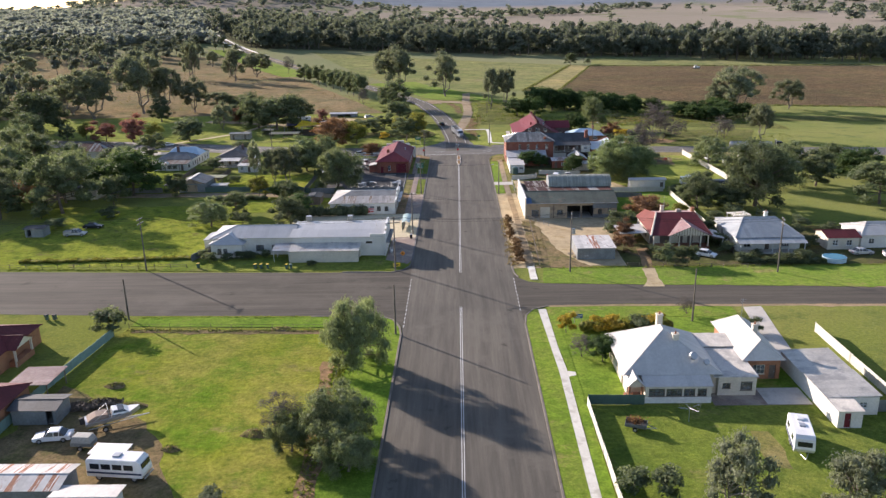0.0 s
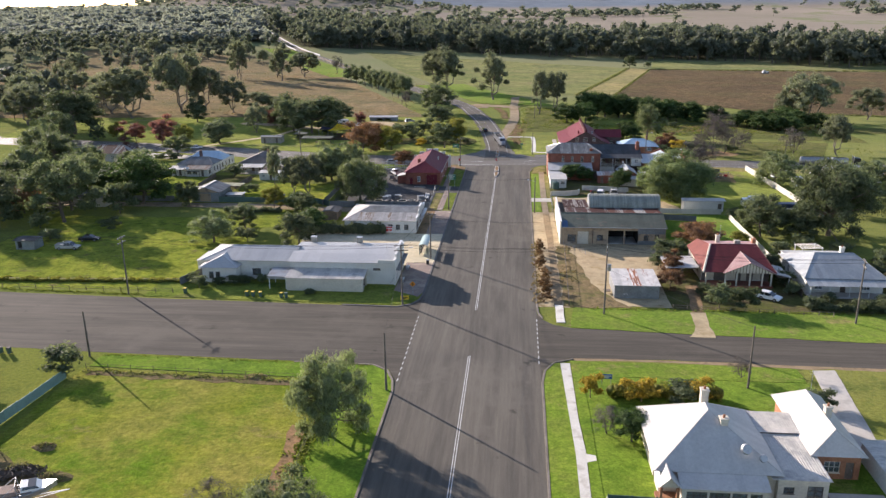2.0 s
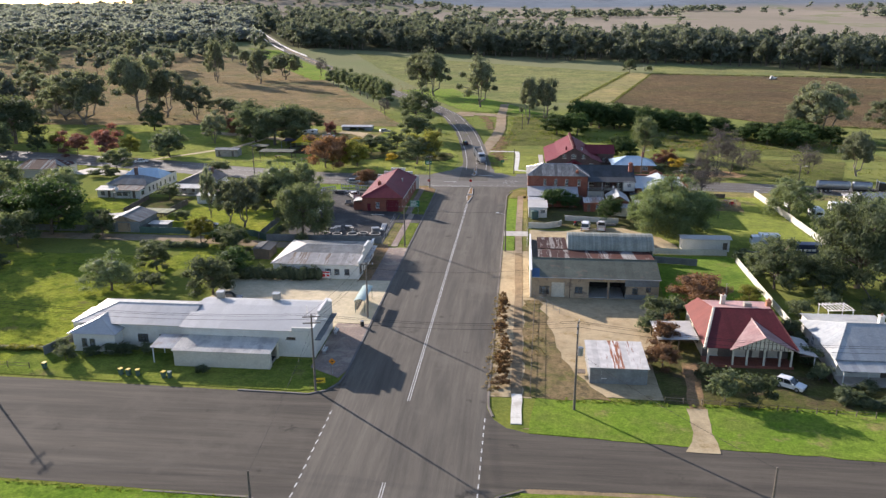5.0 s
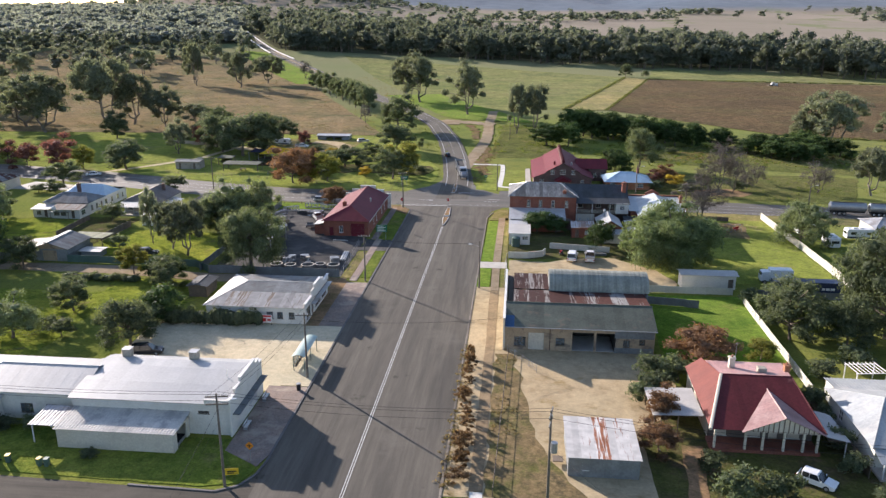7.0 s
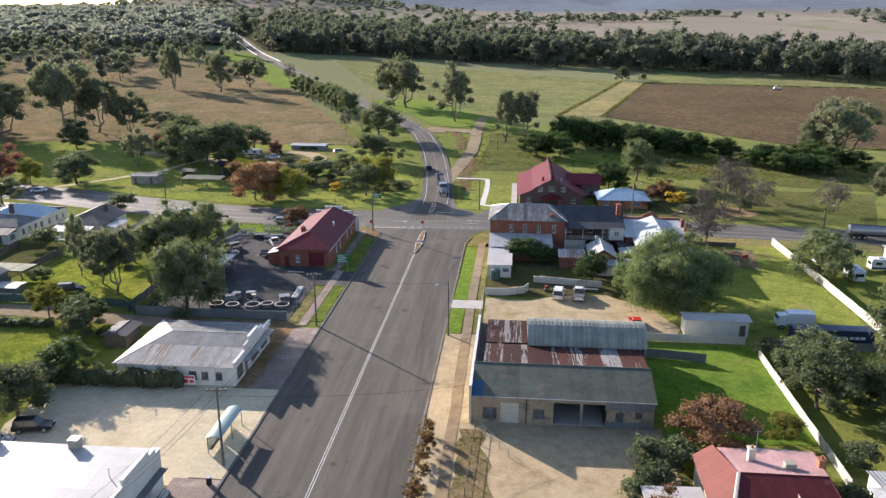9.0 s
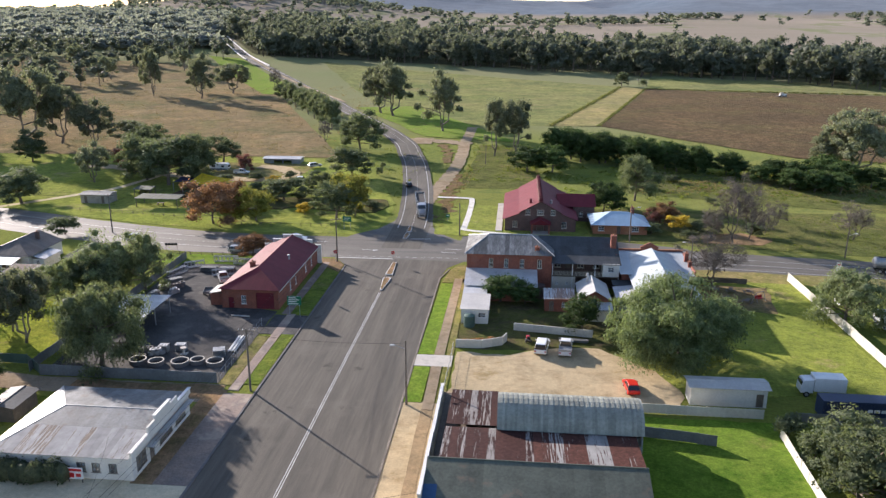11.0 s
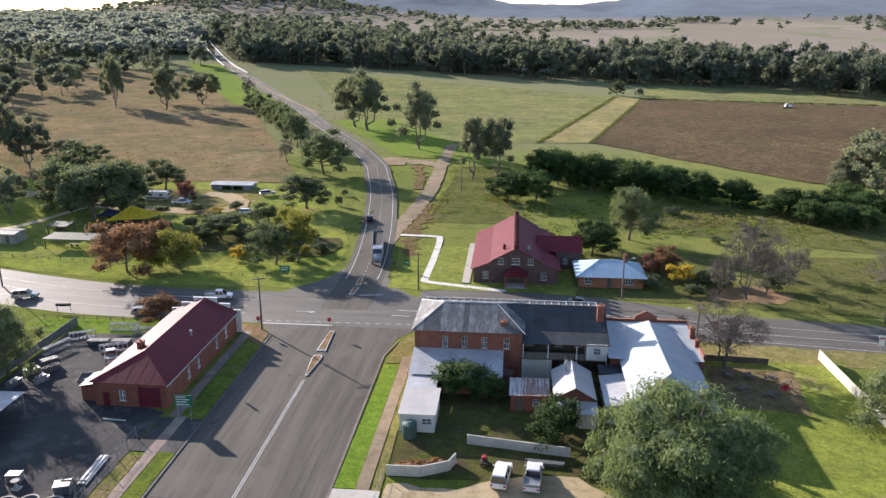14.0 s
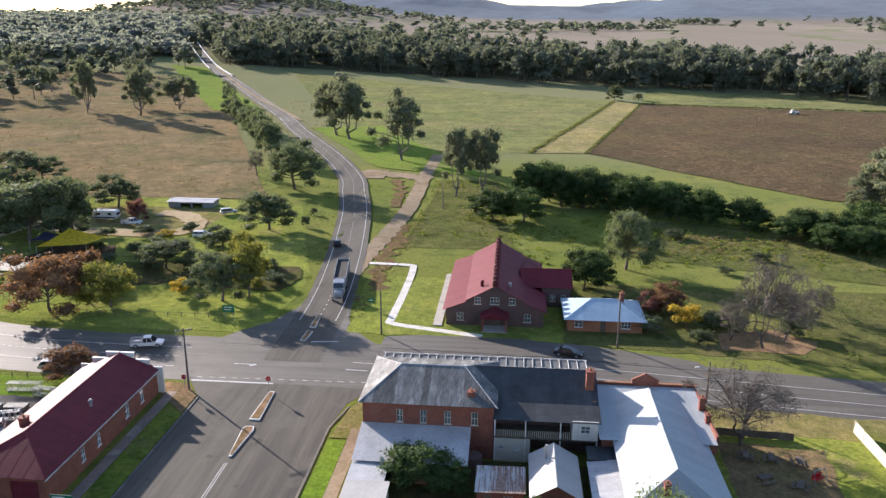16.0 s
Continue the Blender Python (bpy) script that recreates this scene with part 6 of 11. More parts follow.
def hotel():
    t = thing("hotel", "two-storey red brick hotel with old grey iron roof", "hotel", 16.3, 134.5)
    b = MAT["brick"]
    fm = MAT["cream_paint"]
    up = [(s, s + 0.8, 4.55, 6.3, "w") for s in (4.2, 7.1, 10.1, 13.4)]
    rect_walls(t, 0, 0, 16.1, 12.6, 7.15, b, S=up + [(6.5, 7.5, 0.9, 2.6, "w"), (10, 11, 0.9, 2.6, "w")], W=[(2, 3, 4.6, 6.3, "w"), (6, 7, 4.6, 6.3, "w"), (9.6, 10.6, 4.6, 6.3, "w"), (2, 3, 0.9, 2.7, "w"), (5.5, 6.7, 0.1, 2.5, "d"), (9, 10, 0.9, 2.7, "w")], frame_mat=fm)
    hip_roof(t, 0, 0, 16.1, 12.6, 7.2, 9.4, 4.0, 12.2, "x", MAT["hotel_roof"], over=0.45, cap=MAT["zinc_roof"])
    chimney(t, 13.3, 1.5, 7.2, 8.5, b, 0.8)
    # long white lean-to on the yard side
    roof = skillion(t, 0.1, -6.6, 13.2, -0.1, (3.1, 3.1, 4.3, 4.3), MAT["zinc_white"], 1.1, name="lean_to_roof")
    rect_walls(t, 4.2, -6.2, 13.0, -0.03, 3.05, b, S=[(1.2, 2.2, 0.9, 2.3, "w"), (5.0, 6.0, 0.9, 2.3, "w"), (7, 8, 0.05, 2.2, "d")], frame_mat=fm)
    # balcony range
    rect_walls(t, 16.15, 3.0, 28.6, 12.8, 6.4, MAT["brick_dark"], S=[(0.6, 1.8, 4.0, 6.0, "w"), (2.6, 3.6, 3.85, 6.0, "d"), (5, 6.2, 4.0, 6.0, "w"), (8.0, 9.2, 4.0, 6.0, "w"), (1.0, 2.0, 0.9, 2.3, "w"), (6, 7, 0.1, 2.3, "d")], frame_mat=fm)
    hip_roof(t, 16.0, 3.0, 28.6, 12.8, 6.45, 8.8, 14.0, 28.6, "x", MAT["slate_roof"], b, 0.35)
    part("gable", boxes((28.3, 3.2, 6.4, 28.58, 12.6, 6.8)), b, t)
    skillion(t, 16.2, -0.4, 28.8, 2.6, (5.8, 5.8, 6.5, 6.5), MAT["slate_roof"], name="balcony_roof")
    bal = part("balcony", boxes((16.2, -0.3, 3.2, 28.7, 2.98, 3.4), (16.2, -0.25, 4.25, 28.7, -0.17, 4.35)), MAT["timber"], t)
    for k in range(50):
        part("baluster", boxes((16.3 + k * 0.25, -0.23, 3.4, 16.36 + k * 0.25, -0.19, 4.25)), MAT["cream_paint"], bal)
    posts(t, [(16.3, -0.2), (20.0, -0.2), (24.2, -0.2), (28.6, -0.2)], 5.75, MAT["white_paint"], 0.07)
    rect_walls(t, 25.6, -0.35, 28.65, 2.9, 2.5, MAT["white_wall"], S=[(1, 2.1, 0.9, 1.9, "w")], z0=3.42)
    rect_walls(t, 16.2, -0.2, 20.6, 2.98, 3.1, MAT["cream_wall"], S=[(0.7, 1.2, 1.6, 2.1, "w"), (2.6, 3.1, 1.6, 2.1, "w")])
    chimney(t, 28.0, 5.4, 6.6, 10.1, b, 1.0)
    # street verandah frame
    ver = part("verandah", boxes((0, 12.82, 6.5, 28.6, 12.9, 6.62), (0, 15.9, 6.5, 28.6, 15.98, 6.62)), MAT["white_paint"], t)
    for k in range(24):
        part("rafter", boxes((0.3 + k * 1.22, 12.9, 6.5, 0.37 + k * 1.22, 15.9, 6.6)), MAT["white_paint"], ver)
    for k in range(8):
        part("verandah_post", boxes((0.2 + k * 4.0, 15.85, 0.05, 0.35 + k * 4.0, 16.0, 6.5)), MAT["white_paint"], ver)
    part("verandah_deck", boxes((0, 12.85, 3.18, 28.6, 15.9, 3.3)), MAT["timber"], ver)
    part("verandah_roof", boxes((0, 12.9, 6.38, 28.6, 15.85, 6.44)), MAT["grey_roof"], ver)
    part("verandah_rail", boxes((0, 15.88, 4.2, 28.6, 15.96, 4.3)), MAT["white_paint"], ver)
    # yard sheds
    rect_walls(t, 14.6, -10.5, 19.8, -6.2, 2.4, b, S=[(0.8, 1.6, 0.05, 2.0, "d"), (3, 4, 0.9, 1.9, "w")])
    skillion(t, 14.6, -10.5, 19.8, -6.2, (2.4, 2.5, 2.9, 2.8), MAT["part_white"])
    part("tank", tubes([((13.8, -3.2, 0), (13.8, -3.2, 2.4), 1.1)], 18), MAT["brick_dark"], t)


def hotel_hall():
    t = thing("hall", "hall with big white iron roof and brick parapet", "hall", 45.2, 121.0)
    b = MAT["brick"]
    rect_walls(t, 0.2, 12.5, 13.4, 25.0, 4.6, b)
    rect_walls(t, 2.0, -0.8, 12.2, 12.48, 3.6, MAT["white_wall"], S=[(2, 3, 0.9, 2.1, "w"), (6, 7, 0.9, 2.1, "w")])
    roof = holder(t, [(0.6, 13.0, 4.4, 13.0, 24.6, 4.5)], MAT["timber"], "roof")
    w = MAT["ice_roof"]
    rid0, rid1 = (6.8, 2.3, 6.9), (6.9, 20.4, 6.9)
    roof_plane(roof, [(1.4, 23.0, 4.4), (1.4, -1.2, 3.9), rid0, rid1], w, 1.2)
    roof_plane(roof, [(12.6, -2.4, 3.8), (12.4, 23.0, 4.4), rid1, rid0], w, 1.2)
    roof_plane(roof, [(1.4, -1.2, 3.9), (12.6, -2.4, 3.8), rid0], w, 1.2)
    roof_plane(roof, [(12.4, 23.0, 4.4), (1.4, 23.0, 4.4), rid1], w, 1.2)
    roof_plane(roof, [(-0.2, 11.6, 4.55), (13.4, 11.6, 4.55), (13.4, 24.9, 5.2), (-0.2, 24.9, 5.2)], w, 1.2)
    caps(roof, [(rid0, rid1), (rid0, (1.4, -1.2, 3.9)), (rid0, (12.6, -2.4, 3.8))], w)
    par = part("parapet", boxes((0.1, 25.02, 0, 13.6, 25.35, 5.5), (5.4, 25.02, 5.5, 8.8, 25.35, 6.0), (13.42, 12.5, 3, 13.7, 25.0, 5.2)), b, t, "red brick parapet with pediment")
    bm = bmesh.new()
    tri = [(5.2, 6.0), (9.0, 6.0), (7.1, 7.0)]
    f = [[bm.verts.new((x, y, z)) for x, z in tri] for y in (25.02, 25.35)]
    bm.faces.new(f[0])
    bm.faces.new(f[1][::-1])
    for i in range(3):
        bm.faces.new((f[0][i], f[1][i], f[1][(i + 1) % 3], f[0][(i + 1) % 3]))
    bmesh.ops.recalc_face_normals(bm, faces=bm.faces[:])
    part("pediment", bm, b, par)
    for q in ((0.0, 24.95, 5.5, 5.3, 25.42, 5.6), (8.9, 24.95, 5.5, 13.8, 25.42, 5.6)):
        part("coping", boxes(q), MAT["brick_orange"], par)
    chimney(t, 13.2, 19.5, 4.6, 6.8, b, 0.7)
    chimney(t, 13.3, 16.5, 4.4, 6.0, b, 0.6)
    chimney(t, 5.4, 0.2, 4.2, 6.6, b, 0.6)
    skillion(t, -1.6, 0.5, 1.9, 9.5, (2.7, 3.2, 3.2, 2.7), MAT["zinc_white"], name="walk_roof")
    rect_walls(t, -1.4, 0.5, 1.7, 9.5, 2.5, MAT["white_wall"])
    skillion(t, -1.5, 9.8, 1.9, 12.3, (3.0, 3.0, 3.1, 3.1), MAT["slate_roof"], name="walk_roof")


def kitchen():
    t = thing("outbuilding", "small brick outbuilding with white gabled iron roof", "outbuilding", 37.0, 122.5)
    rect_walls(t, 0, 0, 5.0, 8.2, 3.0, MAT["brick"], S=[(2, 3, 0.9, 2.1, "w")])
    hip_roof(t, 0, 0, 5.0, 8.2, 3.05, 4.7, 0, 8.2, "y", MAT["cool_roof"], MAT["brick"], 0.35)
    part("flue", tubes([((1.6, 6.0, 3.8), (1.6, 6.0, 5.4), 0.14), ((1.6, 6.0, 5.4), (1.6, 6.0, 5.9), 0.32, 0.2)], 10), MAT["steel"], t)
    skillion(t, 0.2, -2.6, 5.2, -0.3, (2.2, 2.2, 2.7, 2.7), MAT["zinc_white"], name="lean_to_roof")
    rect_walls(t, 0.2, -2.6, 5.2, -0.03, 2.1, MAT["white_wall"])


def hut():
    t = thing("hut", "flat-roofed white hut behind the hotel", "hut", 16.5, 117.0)
    rect_walls(t, 0, 0, 4.6, 7, 2.6, MAT["white_wall"], S=[(2.9, 4.2, 1.1, 2.0, "w")])
    skillion(t, 0, 0, 4.6, 7, (2.65, 2.65, 2.85, 2.85), MAT["white_roof"], 1.2)
    skillion(t, 0.0, 7.2, 3.9, 17.2, (2.85, 2.75, 2.95, 3.05), MAT["zinc_white"], 1.2, name="walkway_roof")
    posts(t, [(3.8, 9.0), (3.8, 13.0), (3.8, 16.8)], 2.7, MAT["white_paint"])
    part("side_wall", boxes((0.0, 7.05, 0, 0.15, 17.2, 2.6)), MAT["cream_wall"], t)
    k = thing("water_tank", "dark green round water tank beside the hut", "water tank", 18.0, 115.7)
    part("shell", tubes([((0, 0, 0.1), (0, 0, 2.0), 0.95)], 20), MAT["fence_green"], k)
    part("lid", tubes([((0, 0, 2.0), (0, 0, 2.25), 0.97, 0.3)], 20), MAT["fence_green"], k)


def brick_church():
    t = thing("church_hall", "dark brick hall with tall maroon iron roof and porch", "church hall", 22.8, 178.0)
    b, m = MAT["brick_dark"], MAT["maroon_roof"]
    wn_ = MAT["cream_paint"]
    rect_walls(t, 0, 0, 17.2, 28.5, 3.0, b, S=[(1.9, 3.1, 0.9, 2.5, "w"), (13.8, 15.0, 0.9, 2.5, "w"), (7.7, 9.5, 0.05, 2.4, "d")], W=[(4, 5.2, 0.9, 2.4, "w"), (10, 11.2, 0.9, 2.4, "w"), (16, 17.2, 0.9, 2.4, "w"), (22, 23.2, 0.9, 2.4, "w")], frame_mat=wn_)
    roof = holder(t, [(0.5, 0.5, 2.85, 16.7, 28.0, 2.95)], MAT["timber"], "roof")
    o = 0.4
    y0, y1 = -o, 28.9
    roof_plane(roof, [(-0.6, y1, 2.9), (-0.6, y0, 2.9), (3.6, y0, 4.55), (3.6, y1, 4.55)], m)
    roof_plane(roof, [(3.4, y1, 4.75), (3.4, y0, 4.75), (8.6, y0, 7.6), (8.6, y1, 7.6)], m)
    roof_plane(roof, [(17.8, y0, 2.9), (17.8, y1, 2.9), (13.6, y1, 4.55), (13.6, y0, 4.55)], m)
    roof_plane(roof, [(13.8, y0, 4.75), (13.8, y1, 4.75), (8.6, y1, 7.6), (8.6, y0, 7.6)], m)
    # gable wall with three upper windows
    for yy, th in ((0.0, 0.25), (28.25, 0.25)):
        bm = bmesh.new()
        prof = [(0, 3.0), (17.2, 3.0), (13.7, 4.4), (13.7, 4.7), (8.6, 7.45), (3.5, 4.7), (3.5, 4.4)]
        f = [[bm.verts.new((x, y, z)) for x, z in prof] for y in (yy, yy + th)]
        bm.faces.new(f[0])
        bm.faces.new(f[1][::-1])
        for i in range(len(prof)):
            j = (i + 1) % len(prof)
            bm.faces.new((f[0][i], f[1][i], f[1][j], f[0][j]))
        bmesh.ops.recalc_face_normals(bm, faces=bm.faces[:])
        part("gable", bm, b, roof)
    front = Matrix(((1, 0, 0), (0, -1, 0), (0, 0, 1))).to_4x4()
    front.translation = Vector((0, -0.06, 0))
    for s0, s1 in ((5.0, 6.1), (7.8, 9.4), (11.1, 12.2)):
        window(t, front, s0, s1, 4.1, 5.4, wn_, 1 if s1 - s0 < 1.4 else 2)
        # black panel behind the panes, painted as the dark of a room
        part("window_backing", boxes((s0, -0.045, 4.1, s1, -0.005, 5.4)), MAT["dark"], t)
    for k in range(13):
        y = 0.2 + k * 2.3
        part("ridge_ornament", tubes([((8.6, y, 7.45), (8.6, y + 0.3, 8.2), 0.62, 0.5), ((8.6, y + 0.3, 8.2), (8.6, y + 0.5, 8.55), 0.5, 0.1)], 8), MAT["red_roof"], roof)
    part("ridge_vent", tubes([((6.2, 3.0, 6.4), (6.2, 3.0, 7.3), 0.3, 0.3), ((6.2, 3.0, 7.3), (6.2, 3.0, 7.55), 0.4, 0.15)], 10), m, roof)
    part("ridge_vent", tubes([((11.2, 3.0, 6.4), (11.2, 3.0, 7.2), 0.3, 0.3)], 10), MAT["steel"], roof)
    # porch
    hip_roof(t, 6.4, -3.2, 10.9, 0.0, 2.5, 3.7, -3.2, 0.0, "y", m, m, 0.25, name="porch_roof")
    posts(t, [(6.6, -3.0), (10.7, -3.0), (6.6, -1.2), (10.7, -1.2)], 2.45, MAT["brick"], 0.15)
    part("porch_floor", boxes((6.4, -3.2, 0, 10.9, -0.02, 0.15)), MAT["concrete"], t)
    # side wing
    rect_walls(t, 17.25, 10.5, 22.6, 19.5, 3.9, b, S=[(1.5, 2.5, 1.2, 2.6, "w"), (3.5, 4.4, 1.2, 2.6, "w")], frame_mat=wn_)
    hip_roof(t, 13.5, 10.5, 22.6, 19.5, 3.95, 6.2, 13.5, 22.6, "x", m, b, 0.35)
    part("ramp", boxes((-2.3, -1.0, 0, -0.7, 28, 0.22)), MAT["concrete"], t)


def blue_cottage():
    t = thing("cottage", "orange brick cottage with pale blue iron hip roof", "cottage", 44.2, 177.0)
    rect_walls(t, 0, 0, 12.8, 9.5, 2.3, MAT["brick_orange"], S=[(1.2, 2.6, 0.8, 2.0, "w"), (5.6, 6.5, 0.05, 2.1, "d"), (9.2, 10.8, 0.8, 2.0, "w")], frame_mat=MAT["white_paint"])
    hip_roof(t, 0, 0, 12.8, 9.5, 2.35, 4.5, 4.4, 8.4, "x", MAT["blue_roof"], over=0.7)
    chimney(t, 9.8, 5.5, 3.6, 5.6, MAT["brick"], 0.7)


def small_house(x, y, w, d, h, zr, wall_mat, roof_mat, label, name="house", axis="x", inset=3.0, cat="house", S=None):
    t = thing(name, label, cat, x, y)
    S = S if S is not None else [(w * 0.15, w * 0.15 + 1.2, 0.9, 2.1, "w"), (w * 0.6, w * 0.6 + 1.2, 0.9, 2.1, "w")]
    rect_walls(t, 0, 0, w, d, h, wall_mat, S=S)
    span = w if axis == "x" else d
    hip_roof(t, 0, 0, w, d, h + 0.05, zr, inset, span - inset, axis, roof_mat, wall_mat, 0.4)
    return t


MAT["navy_roof"] = mat("blue_painted_iron", (0.03, 0.09, 0.2), (0.025, 0.075, 0.16), 0.5, 3.0, 0.45, grain=0.15)
MAT["shop_iron"] = rust_mat("stained_zinc", (0.36, 0.35, 0.335), (0.22, 0.17, 0.13), 0.07)
MAT["shed_rust"] = rust_mat("patchy_rust", (0.62, 0.6, 0.57), (0.32, 0.13, 0.07), 0.22)
MAT["half_rust"] = rust_mat("half_rusted_iron", (0.34, 0.335, 0.32), (0.085, 0.036, 0.027), 0.66)
MAT["zinc_white"] = mat("pale_iron", (0.56, 0.56, 0.56), (0.46, 0.46, 0.46), 0.4, 3.0, 0.45, metal=0.1, grain=0.15, vary=0.06)
MAT["part_white"] = rust_mat("stained_pale_iron", (0.6, 0.59, 0.57), (0.33, 0.23, 0.18), 0.4)
MAT["pink_red"] = mat("sun_bleached_red_iron", (0.36, 0.24, 0.225), (0.27, 0.15, 0.14), 0.5, 3.0, 0.5, grain=0.2, vary=0.12)
MAT["dark_timber"] = mat("dark_boards", (0.16, 0.13, 0.11), (0.11, 0.09, 0.08), 0.8, 5.0, 0.8, grain=0.2)
white_house()
garage()
white_hall()
annex()
corner_shop()
red_hall()
workshop()
iron_shed()
red_house()
pale_house()
hotel()
hotel_hall()
kitchen()
hut()
brick_church()
blue_cottage()
# houses of the western street
def long_cottage():
    t = thing("house", "long white cottage with patched grey and pale blue iron roofs", "house", -104.0, 129.0)
    w, fm = MAT["white_wall"], MAT["timber"]
    rect_walls(t, 0, 4, 11.7, 24, 3.1, w, E=[(1.2, 2.2, 0.9, 2.2, "w"), (3.6, 4.6, 0.9, 2.2, "w"), (6.0, 7.0, 0.05, 2.2, "d"), (8.2, 9.4, 0.9, 2.2, "w"), (11.4, 12.4, 0.9, 2.2, "w"), (14.6, 15.6, 0.9, 2.2, "w"), (17.4, 18.2, 0.9, 2.0, "w")],
               W=[(4, 5, 0.9, 2.2, "w"), (12, 13, 0.9, 2.2, "w")], frame_mat=fm)
    hip_roof(t, 0, 4, 11.7, 12, 3.15, 5.0, 3.0, 9.2, "x", MAT["grey_roof"], over=0.4)
    hip_roof(t, 0, 12.6, 11.7, 20, 3.2, 5.5, 2.6, 9.6, "x", MAT["blue_roof"], over=0.35)
    skillion(t, 0, 20.4, 11.7, 24, (3.9, 3.9, 3.1, 3.1), MAT["slate_roof"], name="back_roof")
    part("fascia", boxes((11.72, 12.0, 2.9, 11.84, 20.4, 3.15)), MAT["white_paint"], t)
    chimney(t, 4.4, 13.2, 3.6, 6.3, MAT["brick_dark"], 0.8)
    # closed-in front verandah
    rect_walls(t, 4.2, 0, 11.6, 3.98, 2.35, w, S=[(0.6, 2.0, 0.8, 1.9, "w"), (2.4, 3.8, 0.8, 1.9, "w"), (5.2, 6.1, 0.05, 2.1, "d")], E=[(0.8, 2.6, 0.8, 1.9, "w")], frame_mat=fm)
    skillion(t, 4.0, -0.3, 11.9, 3.7, (2.4, 2.4, 3.1, 3.1), MAT["rusty_grey"], name="verandah_roof")
    rect_walls(t, -1.4, 0.8, 4.1, 3.98, 2.1, w, S=[(1.0, 2.2, 0.7, 1.7, "w"), (3.0, 3.9, 0.05, 2.0, "d")], frame_mat=fm)
    skillion(t, -1.6, 0.6, 4.1, 3.9, (2.15, 2.15, 2.7, 2.7), MAT["pale_zinc"], name="lean_to_roof")
    part("dish", tubes([((5.2, -0.5, 2.75), (5.3, -0.68, 2.85), 0.55, 0.48), ((5.2, -0.2, 2.3), (5.2, -0.5, 2.75), 0.03)], 12), MAT["white_paint"], t, "white satellite dish")
    for x in (4.6, 6.4, 8.2):
        part("awning_slat", boxes((x, -1.4, 1.9, x + 1.2, -0.35, 1.96)), MAT["grey_roof"], t)
    posts(t, [(4.6, -1.35), (9.4, -1.35)], 1.9, MAT["timber"], 0.05)


def verandah_cottage():
    t = thing("house", "white cottage with dull brown-grey hip roof and pale verandah", "house", -84.6, 133.0)
    w, fm = MAT["white_wall"], MAT["timber"]
    rect_walls(t, 0, 4, 10.2, 16, 2.9, w, S=[(1.0, 2.2, 0.8, 2.1, "w"), (4.0, 5.0, 0.05, 2.1, "d"), (6.4, 7.8, 0.8, 2.1, "w")], E=[(2, 3.2, 0.9, 2.1, "w"), (7, 8.4, 0.9, 2.1, "w")], frame_mat=fm)
    hip_roof(t, 0, 4, 10.2, 16, 2.95, 5.1, 8.6, 16.0, "y", MAT["brown_iron"], w, over=0.4)
    skillion(t, -0.2, 0.2, 8.8, 3.7, (2.3, 2.3, 2.9, 2.9), MAT["pale_zinc"], name="verandah_roof")
    posts(t, [(0, 0.3), (2.2, 0.3), (4.4, 0.3), (6.6, 0.3), (8.6, 0.3)], 2.28, MAT["white_paint"], 0.06)
    part("verandah_floor", boxes((-0.1, 0.1, 0, 8.7, 3.98, 0.3)), MAT["concrete"], t)
    part("verandah_rail", boxes((0.1, 0.26, 0.95, 8.5, 0.34, 1.03)), MAT["white_paint"], t)
    chimney(t, 7.2, 12.4, 3.9, 6.0, MAT["brick_dark"], 0.7)
    skillion(t, 10.25, 5.0, 13.0, 11.0, (2.7, 2.2, 2.2, 2.7), MAT["zinc_roof"], name="side_roof")
    rect_walls(t, 10.25, 5.0, 12.8, 10.8, 2.1, w, S=[(0.8, 1.6, 0.9, 1.8, "w")])


def yard_rooms():
    t = thing("outbuilding", "low back-yard rooms with rusty and white iron roofs", "outbuilding", -73.8, 124.6)
    rect_walls(t, 0, 0, 6.4, 2.8, 2.2, MAT["white_wall"], S=[(0.8, 1.8, 0.8, 1.8, "w"), (3.2, 4.1, 0.05, 2.0, "d")])
    skillion(t, 0, 0, 6.4, 2.7, (2.3, 2.3, 2.6, 2.6), MAT["pale_zinc"], name="front_roof")
    rect_walls(t, 0.4, 2.85, 6.0, 6.6, 2.5, MAT["cream_wall"])
    skillion(t, 0.4, 3.0, 6.0, 6.6, (2.7, 2.7, 3.2, 3.2), MAT["rust_roof"], name="back_roof")


def gable_shed():
    t = thing("shed", "grey iron shed with gabled roof and open lean-to", "shed", -83.6, 95.4)
    rect_walls(t, 0, 0, 8.0, 9.0, 2.6, MAT["iron_wall"], S=[(2.4, 5.6, 0.05, 2.3, "g")], door_mat=MAT["tan_wall"])
    hip_roof(t, 0, 0, 8.0, 9.0, 2.65, 4.0, 0, 9.0, "y", MAT["grey_roof"], MAT["tan_wall"], 0.3)
    part("ridge_sheet", boxes((3.0, -0.3, 3.86, 3.9, 9.3, 4.12)), MAT["pale_zinc"], t, "bright new ridge sheet")
    skillion(t, -4.4, 0.2, -0.35, 8.6, (2.1, 2.55, 2.55, 2.1), MAT["grey_roof"], name="lean_to_roof")
    posts(t, [(-4.3, 0.3), (-4.3, 4.4), (-4.3, 8.4), (-2.2, 0.3)], 2.08, MAT["timber"])
    part("back_wall", boxes((-4.4, 8.5, 0, -0.05, 8.6, 2.1)), MAT["iron_wall"], t)
    skillion(t, 2.6, 9.6, 10.4, 14.4, (2.5, 2.4, 2.2, 2.3), MAT["mossy_iron"], name="car_port_roof")
    posts(t, [(2.8, 14.2), (10.2, 14.2), (10.2, 9.8), (6.5, 14.2)], 2.18, MAT["timber"])


